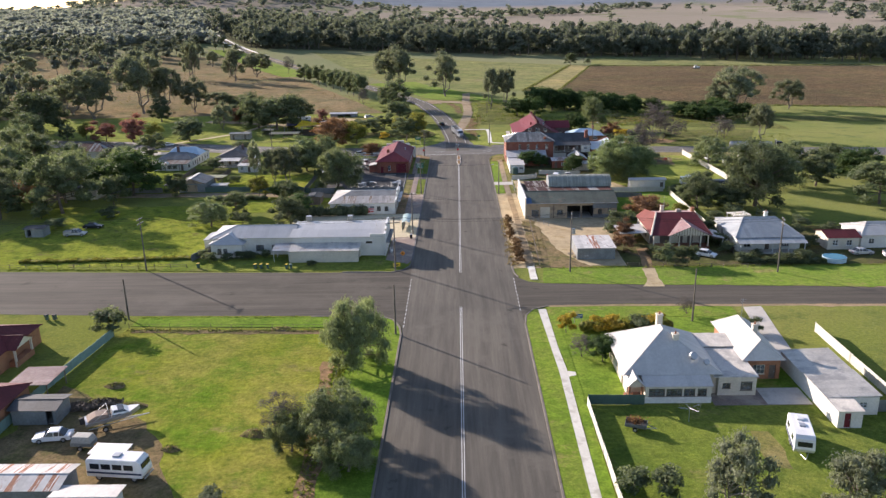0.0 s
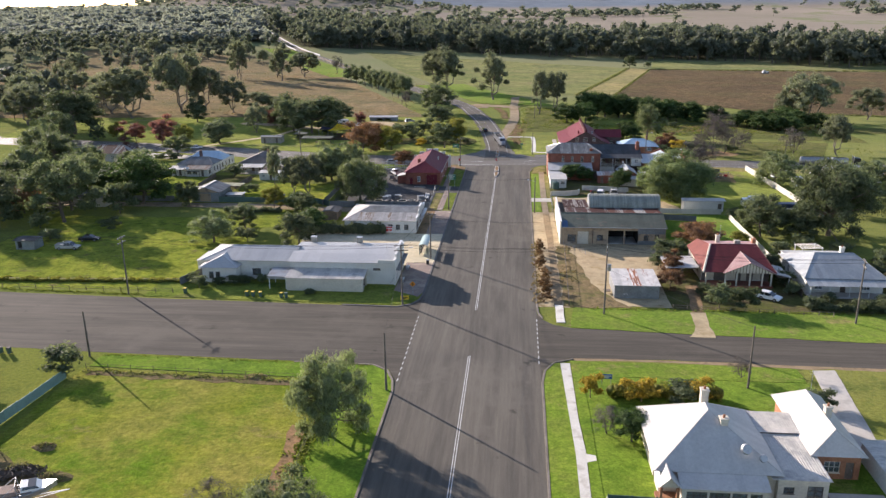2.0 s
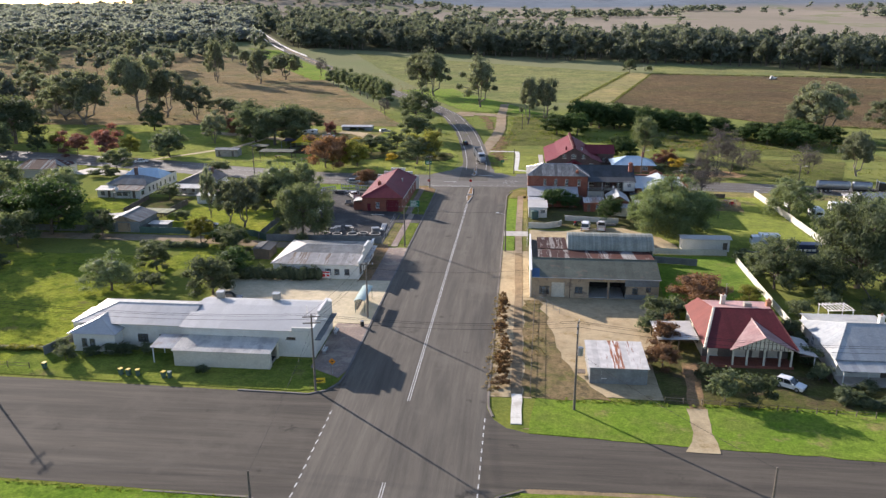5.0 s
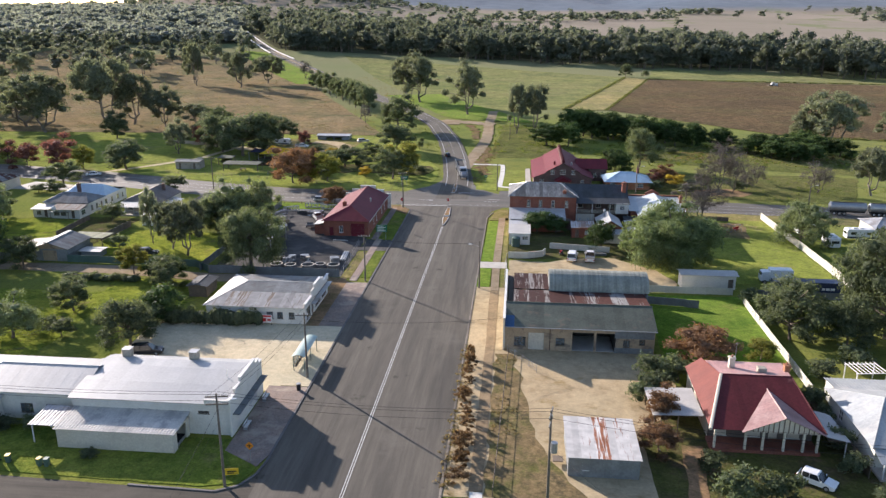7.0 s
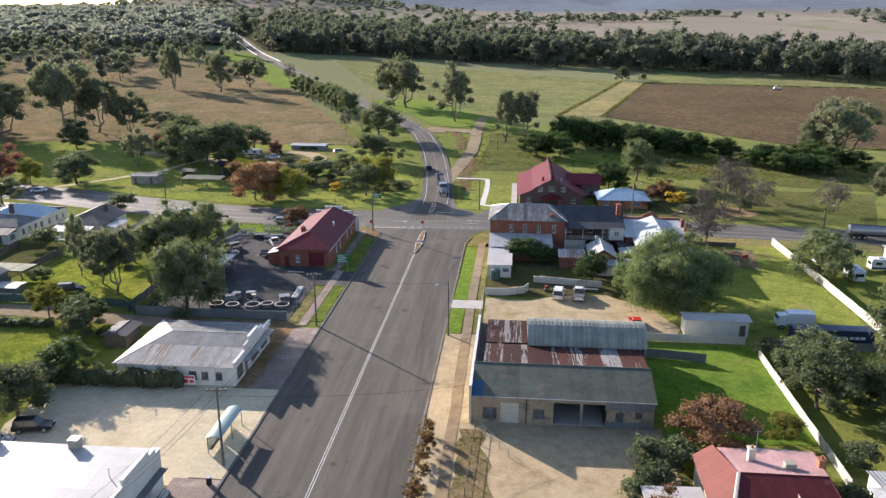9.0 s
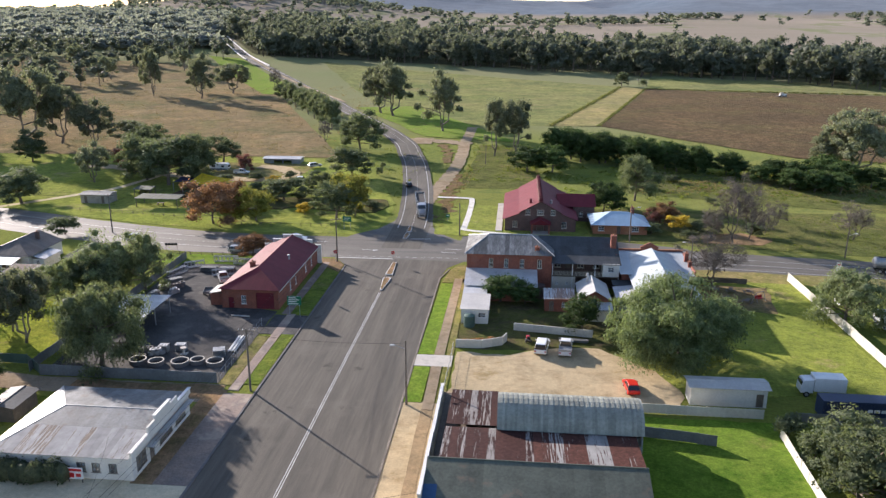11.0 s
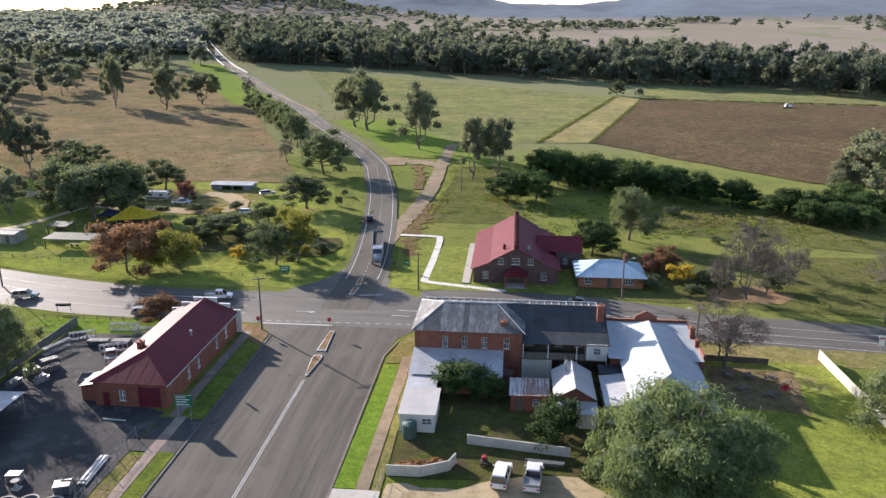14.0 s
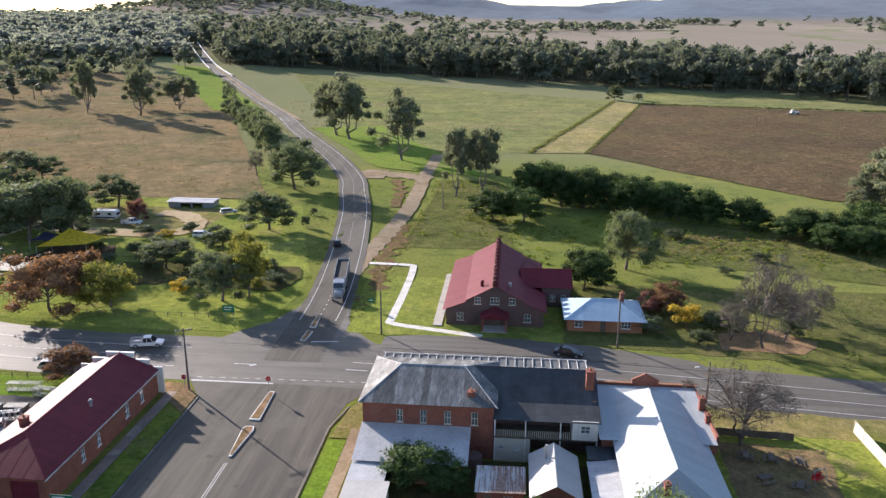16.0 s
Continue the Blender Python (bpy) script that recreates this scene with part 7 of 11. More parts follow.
MAT["rusty_grey"] = rust_mat("rust_streaked_grey_iron", (0.2, 0.19, 0.18), (0.12, 0.085, 0.07), 0.55)
MAT["brown_iron"] = mat("dull_brown_iron", (0.16, 0.14, 0.125), (0.12, 0.105, 0.095), 0.4, 3.0, 0.6, grain=0.2, vary=0.14, spec=0.12)
MAT["mossy_iron"] = mat("mossy_iron", (0.27, 0.28, 0.2), (0.19, 0.2, 0.12), 0.5, 3.0, 0.8, grain=0.3, vary=0.15, spec=0.1)
long_cottage()
verandah_cottage()
yard_rooms()
gable_shed()
small_house(-67, 138, 9, 9, 2.6, 4.3, MAT["cream_wall"], MAT["brown_iron"], "small pale cottage with brown iron roof", axis="x", inset=2.5)
small_house(-74.6, 98.6, 4.2, 2.8, 1.3, 1.5, MAT["iron_wall"], MAT["white_roof"], "low iron pump shed with white roof", "shed", "x", 0, "shed", S=[])
small_house(-114, 88, 9, 7, 2.6, 3.6, MAT["cream_wall"], MAT["grey_roof"], "low house half hidden by trees", axis="x", inset=0)
small_house(-147, 153.5, 15, 11.5, 2.9, 5.2, MAT["cream_wall"], MAT["half_rust"], "cottage with rust-striped iron roof beside the highway", axis="x", inset=3.5)
small_house(-41.6, 77.5, 3.4, 5.0, 2.1, 2.5, MAT["timber"], MAT["slate_roof"], "weathered grey timber garden shed", "shed", "y", 0, "shed", S=[])
small_house(-104.6, 48.5, 4.4, 3.4, 2.1, 2.4, MAT["iron_wall"], MAT["slate_roof"], "small dark iron shed in the grass", "shed", "x", 0, "shed", S=[(0.5, 1.5, 0.05, 1.9, "o")])
# south-west corner
h = small_house(-80.5, -26, 12.2, 12.5, 2.9, 5.4, MAT["brick_orange"], MAT["red_roof"], "brick house with red iron roof", axis="x", inset=4)
hip_roof(h, 9.5, 3.0, 13.6, 8.0, 2.9, 4.2, 9.5, 13.6, "x", MAT["red_roof"], MAT["cream_paint"], 0.3, name="porch_roof")
part("porch_wall", boxes((12.3, 3.2, 0, 13.5, 8.0, 0.9)), MAT["brick_orange"], h)
posts(h, [(13.3, 3.3), (13.3, 7.8)], 2.85, MAT["cream_paint"], 0.14)
h = small_house(-72, -44, 13.0, 10, 2.8, 4.6, MAT["brick_orange"], MAT["red_roof"], "low brick house with dull red iron roof", axis="x", inset=3.5)
skillion(h, 9.8, 10.6, 15.2, 16.0, (2.35, 2.45, 2.45, 2.35), MAT["pink_red"], ribs=0.3, name="carport_roof")
posts(h, [(10, 10.8), (15, 10.8), (10, 15.8), (15, 15.8)], 2.3, MAT["timber"])
small_house(-58.2, -40, 5.8, 3.8, 2.2, 2.7, MAT["iron_wall"], MAT["slate_roof"], "grey iron shed with gabled roof", "shed", "x", 0, "shed", S=[(4.5, 5.4, 0.05, 2.0, "o")])
small_house(-52.5, -57.6, 9.2, 4.4, 2.4, 2.9, MAT["iron_wall"], MAT["part_rust"], "iron shed with rust-streaked roof", "shed", "x", 0, "shed", S=[])
small_house(-43.0, -61.5, 6.5, 4.4, 2.3, 2.6, MAT["white_wall"], MAT["white_roof"], "white shed with low pale roof", "shed", "x", 0, "shed", S=[])
# east side
small_house(78.5, 31, 6.6, 6.0, 2.6, 3.6, MAT["cream_wall"], MAT["red_roof"], "cream shed with dull red roof", "shed", "x", 0, "shed")
small_house(86, 32, 11, 9, 2.8, 4.6, MAT["white_wall"], MAT["white_roof"], "white house with pale roof", axis="x", inset=3)
small_house(100, 128, 14, 9, 2.8, 4.4, MAT["cream_wall"], MAT["zinc_roof"], "low pale house beside the highway", axis="x", inset=3)
small_house(49.4, 91.0, 10.0, 2.9, 2.7, 3.1, MAT["white_wall"], MAT["white_roof"], "long white storage shed on the fence line", "shed", "x", 0, "shed", S=[(8.6, 9.6, 0.05, 2.0, "d")])
# park and camping ground
small_house(-63.5, 256, 13, 5, 2.6, 3.0, MAT["iron_wall"], MAT["zinc_white"], "long open-fronted camp shed", "shed", "x", 0, "shed", S=[(3.5, 6.5, 0.05, 2.2, "o"), (7, 10, 0.05, 2.2, "o")])
small_house(-96.5, 195, 8.2, 4.6, 2.5, 2.9, MAT["block"], MAT["grey_roof"], "square block amenities building in the park", "toilet_block", "x", 0, "amenities", S=[(1, 1.9, 0.05, 2.1, "d"), (6, 6.9, 0.05, 2.1, "d")])
small_house(62, 642, 10, 6, 3, 4, MAT["white_wall"], MAT["zinc_white"], "far farm shed before the trees", "farm_shed", "x", 0, "shed", S=[])
small_house(46, 648, 5, 5, 3, 4, MAT["white_wall"], MAT["zinc_white"], "far white farm hut", "farm_shed", "x", 0, "shed", S=[])

# ---- trees ----
def quad_cloud(centres, sizes, rng, flat=0.0, out=None, hang=0.0):
    """Bent leaf quads at the centres, each turned its own way, facing outwards where out is given; hang below nought makes thin twigs; returns verts and faces."""
    n = len(centres)
    d = rng.normal(size=(n, 3))
    d[:, 2] += flat
    if out is not None:
        d = d * 0.62 + out * 1.15
    d /= np.linalg.norm(d, axis=1)[:, None]
    ref = rng.normal(size=(n, 3))
    if hang > 0:
        ref = np.cross(d, ref * (1 - hang) + np.array([0.0, 0.0, -2.0 * hang]))
    a = np.cross(d, ref)
    a /= np.linalg.norm(a, axis=1)[:, None] + 1e-9
    b = np.cross(d, a)
    s = sizes[:, None]
    long = rng.uniform(0.8, 1.5, (n, 1)) * (1 + abs(hang) * 0.5)
    wide = 0.6 - 0.15 * hang if hang >= 0 else 0.07
    v = np.stack([centres - a * s * long, centres - b * s * wide + d * s * 0.25, centres + a * s * long, centres + b * s * wide + d * s * 0.25], 1)
    return v.reshape(-1, 3), np.arange(n * 4).reshape(-1, 4)


def leaf_cloud(centres, sizes, rng, out, hang=0.0):
    """Three-cornered leaf sprays at the centres, facing outwards; returns verts and faces."""
    n = len(centres)
    d = rng.normal(size=(n, 3)) * 0.75 + out
    d /= np.linalg.norm(d, axis=1)[:, None]
    ref = rng.normal(size=(n, 3))
    if hang > 0:
        ref = np.cross(d, ref * (1 - hang) + np.array([0.0, 0.0, -2.0 * hang]))
    a = np.cross(d, ref)
    a /= np.linalg.norm(a, axis=1)[:, None] + 1e-9
    b = np.cross(d, a)
    s = sizes[:, None]
    long = rng.uniform(0.8, 1.5, (n, 1)) * (1 + hang * 0.5)
    skew = rng.uniform(-0.4, 0.6, (n, 1))
    wide = 0.8 - 0.55 * hang
    v = np.stack([centres - a * s * long, centres + a * s * long * 0.8 + b * s * wide * 0.8, centres + a * s * skew - b * s * wide + d * s * 0.3], 1)
    return v.reshape(-1, 3), np.arange(n * 3).reshape(-1, 3)


def ball(level):
    """Points and triangles of a ball of radius one, of 20 faces or, at level 1, of 80."""
    bm = bmesh.new()
    bmesh.ops.create_icosphere(bm, subdivisions=level + 1, radius=1.0)
    v = np.array([p.co[:] for p in bm.verts])
    f = np.array([[p.index for p in q.verts] for q in bm.faces])
    bm.free()
    return v, f


BALLS = [ball(0), ball(1)]


def cores(middles, radii, rng, level=1, drop=0.0):
    """The dense inside of each clump of foliage: an uneven lump; returns verts and faces."""
    bv, bf = BALLS[level]
    vs, fs = [], []
    for k, (c, r) in enumerate(zip(middles, radii)):
        q = bv * np.asarray(r) * (1 + rng.uniform(-0.2, 0.2, (len(bv), 1)))
        q[:, 2] = np.where(q[:, 2] < 0, q[:, 2] * (1 + drop), q[:, 2])
        vs.append(q + c)
        fs.append(bf + k * len(bv))
    return np.concatenate(vs), np.concatenate(fs)


def joined(a, b):
    return np.concatenate([a[0], b[0]]), np.concatenate([a[1], b[1] + len(a[0])])


def mesh_np(name, verts, faces):
    me = bpy.data.meshes.new(name)
    me.vertices.add(len(verts))
    me.vertices.foreach_set("co", np.asarray(verts, dtype=np.float32).ravel())
    me.loops.add(faces.size)
    me.loops.foreach_set("vertex_index", faces.astype(np.int32).ravel())
    me.polygons.add(len(faces))
    me.polygons.foreach_set("loop_start", np.arange(0, faces.size, faces.shape[1], dtype=np.int32))
    me.update(calc_edges=True)
    return me

# ---- fences, poles and signs ----
def panel_fence(pts, h, material, label, step=2.4, post=True, cat="fence", thick=0.05, post_mat=None, top=0.0):
    """A run of sheet panels between posts, each its own piece."""
    a0 = Vector(pts[0])
    t = thing("fence", label, cat, a0.x, a0.y)
    for a, b in zip(pts, pts[1:]):
        a, b = Vector(a), Vector(b)
        n = max(1, round((b - a).length / step))
        ang = math.degrees(math.atan2((b - a).y, (b - a).x))
        L = (b - a).length / n
        bm = boxes((0.04, -thick / 2, 0.06, L - 0.04, thick / 2, h))
        pm = mesh_of(bm, "fence_panel")
        qm = mesh_of(boxes((-0.05, -0.05, 0, 0.05, 0.05, h + 0.08)), "post")
        for i in range(n):
            q = a.lerp(b, i / n) - a0
            ob = put("fence_panel", pm, material, t)
            ob.matrix_basis = pose(q.x, q.y, random.uniform(-0.03, 0.03), random.uniform(-1.5, 1.5), 0, ang + random.uniform(-0.6, 0.6))
            if post:
                ob = put("post", qm, post_mat or material, t)
                ob.matrix_basis = pose(q.x, q.y, 0, 0, 0, ang)
    return t


def rail_fence(pts, h, material, label, step=2.5, rails=(0.4, 0.85), r=0.05):
    a0 = Vector(pts[0])
    t = thing("fence", label, "fence", a0.x, a0.y)
    qm = mesh_of(boxes((-r, -r, 0, r, r, h)), "post")
    for a, b in zip(pts, pts[1:]):
        a, b = Vector(a), Vector(b)
        n = max(1, round((b - a).length / step))
        for i in range(n + 1):
            q = a.lerp(b, i / n) - a0
            ob = put("post", qm, material, t)
            ob.matrix_basis = pose(q.x, q.y, 0, random.uniform(-2, 2), random.uniform(-2, 2), 0)
        for z in rails:
            part("rail", tubes([((a.x - a0.x, a.y - a0.y, h * z), (b.x - a0.x, b.y - a0.y, h * z), r * 0.55)], 5), material, t)
    return t


def block_wall(pts, h, label):
    a0 = Vector(pts[0])
    t = thing("garden_wall", label, "wall", a0.x, a0.y)
    for a, b in zip(pts, pts[1:]):
        a, b = Vector(a), Vector(b)
        n = max(1, round((b - a).length / 1.6))
        ang = math.degrees(math.atan2((b - a).y, (b - a).x))
        L = (b - a).length / n
        me = mesh_of(bevelled([(0.005, -0.1, 0, L - 0.005, 0.1, h)], 0.02), "wall_bay")
        for i in range(n):
            q = a.lerp(b, i / n) - a0
            ob = put("wall_bay", me, MAT["fence_cream"], t)
            ob.matrix_basis = pose(q.x, q.y, 0, 0, 0, ang)
    return t


panel_fence([(16.6, -76), (16.55, -35.8)], 1.35, MAT["fence_cream"], "pale sheet-metal front fence along the footpath")
panel_fence([(16.7, -35.8), (24.1, -35.9)], 1.5, MAT["fence_green"], "dark green sheet-metal side fence")
panel_fence([(56.7, -12.5), (56.8, -70)], 1.6, MAT["fence_cream"], "long cream sheet-metal boundary fence")
panel_fence([(53.2, -38.2), (56.6, -38.2)], 1.7, MAT["fence_grey"], "short grey fence beside the garage")
panel_fence([(-57.3, -11.5), (-58.8, -31), (-58.3, -62)], 1.5, MAT["fence_teal"], "pale green sheet fence at the lot's edge")
panel_fence([(79.6, 145.5), (80.7, 118), (81.4, 90)], 1.7, MAT["fence_cream"], "tall cream sheet fence across the lawn")
panel_fence([(16.6, 88.5), (58.2, 87.9)], 1.4, MAT["fence_cream"], "pale cream sheet fence behind the car yard")
panel_fence([(62, 87.6), (88, 86.6)], 1.4, MAT["fence_grey"], "grey sheet fence before the container")
panel_fence([(41.5, 82), (50.5, 80.5)], 1.5, MAT["fence_grey"], "weathered grey back fence")
panel_fence([(58.9, 83.5), (58.8, 49)], 1.4, MAT["fence_cream"], "cream sheet fence beside the back lawn")
panel_fence([(-43.2, 91), (-16.5, 91)], 1.7, MAT["fence_grey"], "dark grey sheet fence of the depot", thick=0.08)
panel_fence([(-75.5, 95.0), (-47.2, 94.3), (-43.4, 91.2)], 1.6, MAT["fence_green"], "dark green sheet fence along the lane")
panel_fence([(-120, 95.0), (-88.4, 95.2)], 1.6, MAT["fence_grey"], "dark grey sheet fence by the lane")
panel_fence([(-45.5, 92), (-45.5, 148)], 1.6, MAT["fence_grey"], "grey sheet fence beside the peppercorn trees")
panel_fence([(-76.6, 110.4), (-76.0, 123.4)], 1.6, MAT["timber"], "weathered paling fence between back yards", 1.2, thick=0.04)
panel_fence([(-75.5, 95.2), (-75.3, 104.6)], 1.5, MAT["fence_grey"], "dark sheet fence beside the shed")
panel_fence([(-88.9, 113.0), (-89.5, 128.6)], 1.3, MAT["timber"], "dark paling fence along the cottage path", 1.2, thick=0.04)
panel_fence([(58, 29), (57.6, 48)], 1.4, MAT["timber"], "old paling fence between two houses", 1.2)
panel_fence([(59.8, 143.3), (71, 142.6)], 1.1, MAT["timber"], "dark paling fence behind the hotel", 0.9)
panel_fence([(-51.5, 46), (-57.5, 28)], 1.5, MAT["fence_grey"], "dark fence beside the dwelling")
rail_fence([(16.2, 21.6), (17.3, 58)], 1.1, MAT["timber"], "old timber post-and-wire yard fence", 2.8)
rail_fence([(-53, 150.2), (-28.5, 150.6)], 0.9, MAT["timber"], "low timber rail fence along the highway", 2.4)
rail_fence([(-92, 186.6), (-76, 184.4), (-58, 182.2)], 0.9, MAT["timber"], "low timber rail fence along the park", 3.0)
rail_fence([(-46, 176.4), (-18, 177.0)], 0.9, MAT["timber"], "timber bollard rail at the park corner", 2.6, rails=(0.9,))
rail_fence([(-56, -8.4), (-21, -9.5), (-18.2, -20), (-17.6, -58)], 1.0, MAT["timber"], "sagging wire fence round the vacant lot", 3.5, r=0.028)
rail_fence([(-112, 24.8), (-57, 23.6)], 1.0, MAT["timber"], "wire fence of the grass paddock", 3.5, r=0.045)
rail_fence([(-16.3, 91.3), (-16.9, 112)], 1.6, MAT["steel"], "steel mesh fence frame of the depot", 2.6, rails=(0.5, 0.98), r=0.035)
rail_fence([(34, 21.5), (60, 19.6)], 0.9, MAT["timber"], "low front fence of the gardens", 2.4, r=0.045)
rail_fence([(17.2, 59), (21.5, 52)], 1.2, MAT["steel"], "open tubular yard gate", 2.2, rails=(0.3, 0.6, 0.95), r=0.03)
rail_fence([(16.0, 88.5), (16.1, 106)], 1.3, MAT["steel"], "thin steel fence beside the car yard", 2.6, rails=(0.5, 0.98), r=0.03)
rail_fence([(62, 353), (108, 523)], 1.2, MAT["timber"], "wire fence along the ploughed field", 8.0, r=0.09)
block_wall([(16.4, 106.8), (20.5, 106.9), (23.7, 108.4), (24.4, 110.2)], 1.4, "pale rendered garden wall with a bend")
block_wall([(25.5, 114.8), (38.4, 112.8)], 1.3, "pale rendered wall behind the parked cars")


def power_pole(x, y, h, rz, arms=1, lamp=False, label="weathered timber power pole with crossarm", lean=0.0):
    t = thing("power_pole", label, "pole", x, y, 0, rz, group="power poles")
    part("shaft", tubes([((0, 0, -0.2), (lean * 0.5, 0, h * 0.5), 0.17, 0.14), ((lean * 0.5, 0, h * 0.5), (lean, 0, h), 0.14, 0.1)], 8), MAT["pole"], t)
    for k in range(arms):
        z = h - 0.35 - 0.9 * k
        arm = part("crossarm", boxes((-1.2 + lean, -0.06, z - 0.07, 1.2 + lean, 0.06, z + 0.07)), MAT["pole"], t)
        for s in (-1.05, -0.45, 0.45, 1.05):
            part("insulator", tubes([((s + lean, 0, z + 0.07), (s + lean, 0, z + 0.27), 0.05, 0.04)], 6), MAT["lamp_white"], arm)
    if lamp:
        part("lamp_arm", tubes([((lean, 0, h - 1.2), (lean + 1.6, 0, h - 0.7), 0.035)]), MAT["steel"], t)
        part("lamp_head", bevelled([(lean + 1.5, -0.14, h - 0.8, lean + 2.1, 0.14, h - 0.66)], 0.03), MAT["lamp_white"], t)
    return t


power_pole(-65.1, 22.5, 11.3, 84, 2)
power_pole(-57.8, -4.2, 7.4, 80, 0, label="short timber stay pole without arms")
power_pole(-10.7, -11.8, 8.6, 0, 0, label="plain timber pole at the street corner")
power_pole(38.6, -7.6, 9.2, 10, 0, label="plain timber pole beside the side road")
power_pole(21.9, 18.4, 12.4, 80, 2, label="tall timber power pole with transformer")
power_pole(62.4, 16.8, 11.1, 80, 2)
power_pole(-13.2, 20.6, 11.3, 10, 2, True)
power_pole(-11.1, 47.2, 10.0, 8, 1)
power_pole(-11.0, 89.2, 9.4, 5, 1)
power_pole(11.3, 87.3, 9.4, 180, 0, True, label="slim pole with a street lamp")
power_pole(-12.4, 148.9, 9.7, 30, 1)
power_pole(12.1, 172.3, 8.0, 10, 0, label="plain timber pole beside the footpath")
power_pole(52.0, 170.7, 9.0, 10, 0, True, label="timber pole with a street lamp")
power_pole(62.1, 152.0, 6.4, 190, 0, True, label="slim steel highway lamp pole")
power_pole(-72.0, 166.2, 9.6, 20, 1)
power_pole(97.2, 162.6, 6.2, 10, 0, True, label="slim steel highway lamp pole")
power_pole(14.5, 262, 8.0, 10, 0, label="plain timber pole in the grass")
power_pole(110, 562, 9.0, 10, 1, label="lone power pole in the paddock")
tr = thing("transformer", "grey pole transformer with fins", "transformer", 22.3, 18.0, 8.0)
part("drum", tubes([((0, 0, 0), (0, 0, 1.1), 0.35)], 12), MAT["steel"], tr)
part("bracket", boxes((-0.4, 0.1, 0.2, 0.1, 0.45, 0.35)), MAT["pole"], tr)


def wire(a, b, sag=0.6, r=0.018):
    a, b = Vector(a), Vector(b)
    bm = bmesh.new()
    pts = [a.lerp(b, i / 10) - Vector((0, 0, sag * 4 * (i / 10) * (1 - i / 10))) for i in range(11)]
    side = (b - a).cross(Vector((0, 0, 1))).normalized()
    rings = []
    for p in pts:
        rings.append([bm.verts.new(p - a + side * r * u + Vector((0, 0, r * w))) for u, w in ((1, 0), (0, 1), (-1, 0), (0, -1))])
    for m, n in zip(rings, rings[1:]):
        for k in range(4):
            bm.faces.new((m[k], m[(k + 1) % 4], n[(k + 1) % 4], n[k]))
    ob = put("power_line", mesh_of(bm, "power_line"), MAT["tyre"])
    ob.matrix_world = pose(*a)
    tagged(ob, "thin sagging overhead power line", "cable", "overhead lines")


for s in (-1.0, 0.4, 1.0):
    wire((-13.2 + s, 20.6, 11.0), (-11.1 + s, 47.2, 9.7))
    wire((-11.1 + s, 47.2, 9.7), (-11.0 + s, 89.2, 9.1), 0.9)
    wire((-11.0 + s, 89.2, 9.1), (-12.4 + s, 148.9, 9.4), 1.2)
    wire((-65.1, 22.5 + s, 11.0), (-13.2, 20.6 + s, 11.0), 1.0)
    wire((21.9, 18.4 + s, 12.1), (62.4, 16.8 + s, 10.8), 0.9)
    wire((-13.2, 20.6 + s, 11.0), (21.9, 18.4 + s, 12.1), 0.8)
    wire((-65.1, 22.5 + s, 11.0), (-150, 26 + s, 10.8), 1.2)
    wire((62.4, 16.8 + s, 10.8), (130, 12 + s, 10.0), 1.0)
wire((-13.2, 20.6, 9.5), (-10.7, -11.8, 8.4), 0.5)
wire((21.9, 18.6, 8.2), (38.6, -7.6, 9.0), 0.5)
wire((-11.1, 47.2, 9.0), (-20.5, 69, 4.0), 0.5)
wire((-11.0, 89.2, 8.6), (11.3, 87.3, 9.0), 0.5)
wire((-11.1, 47.2, 9.0), (16.4, 60, 5.2), 0.7)
wire((62.1, 152.0, 6.2), (52.0, 170.7, 8.0), 0.4)
wire((-13.2, 20.6, 8.0), (-17.2, 17.0, 0.2), 0.0)


def sign(name, x, y, rz, w, h, z, material, label, posts_at=(0.0,), bars=(), bar_mat=None, post_mat=None, diamond=False):
    """A flat sign on its posts; unreadable words are bars."""
    t = thing(name, label, "sign", x, y, 0, rz)
    for p in posts_at:
        part("post", tubes([((p, 0.05, 0), (p, 0.05, z + h * 0.4), 0.045)], 8), post_mat or MAT["steel"], t)
    bm = boxes((-w / 2, -0.03, -h / 2, w / 2, 0.0, h / 2))
    if diamond:
        bmesh.ops.rotate(bm, verts=bm.verts[:], cent=(0, 0, 0), matrix=Matrix.Rotation(radians(45), 3, "Y"))
    bmesh.ops.translate(bm, verts=bm.verts[:], vec=(0, 0, z))
    face = part("plate", bm, material, t)
    for b in bars:
        part("bar", boxes((b[0], -0.045, z + b[1], b[2], -0.032, z + b[3])), bar_mat or MAT["white_paint"], face)
    return t


sign("road_sign", -12.6, 117.0, 0, 2.5, 1.7, 3.0, MAT["green_sign"], "green direction sign on two steel posts", (-0.9, 0.9),
     [(-1.0, 0.45, 0.4, 0.6), (-1.0, 0.1, 0.9, 0.25), (-1.0, -0.25, 0.5, -0.1), (-1.0, -0.62, 0.8, -0.47), (-1.18, 0.78, 1.18, 0.81), (-1.18, -0.81, 1.18, -0.78)])
sign("warning_sign", -12.0, 25.6, 0, 0.75, 0.75, 2.1, MAT["orange_sign"], "orange diamond crossroad warning sign", bars=[(-0.05, -0.3, 0.05, 0.3), (-0.25, -0.05, 0.25, 0.05)], bar_mat=MAT["tyre"], diamond=True)
sign("low_sign", -13.1, 22.6, 12, 1.5, 0.8, 0.55, MAT["yellow"], "low yellow board on the verge", (-0.5, 0.5), [(-0.5, -0.05, 0.5, 0.1), (-0.5, -0.25, 0.2, -0.12)], MAT["tyre"])
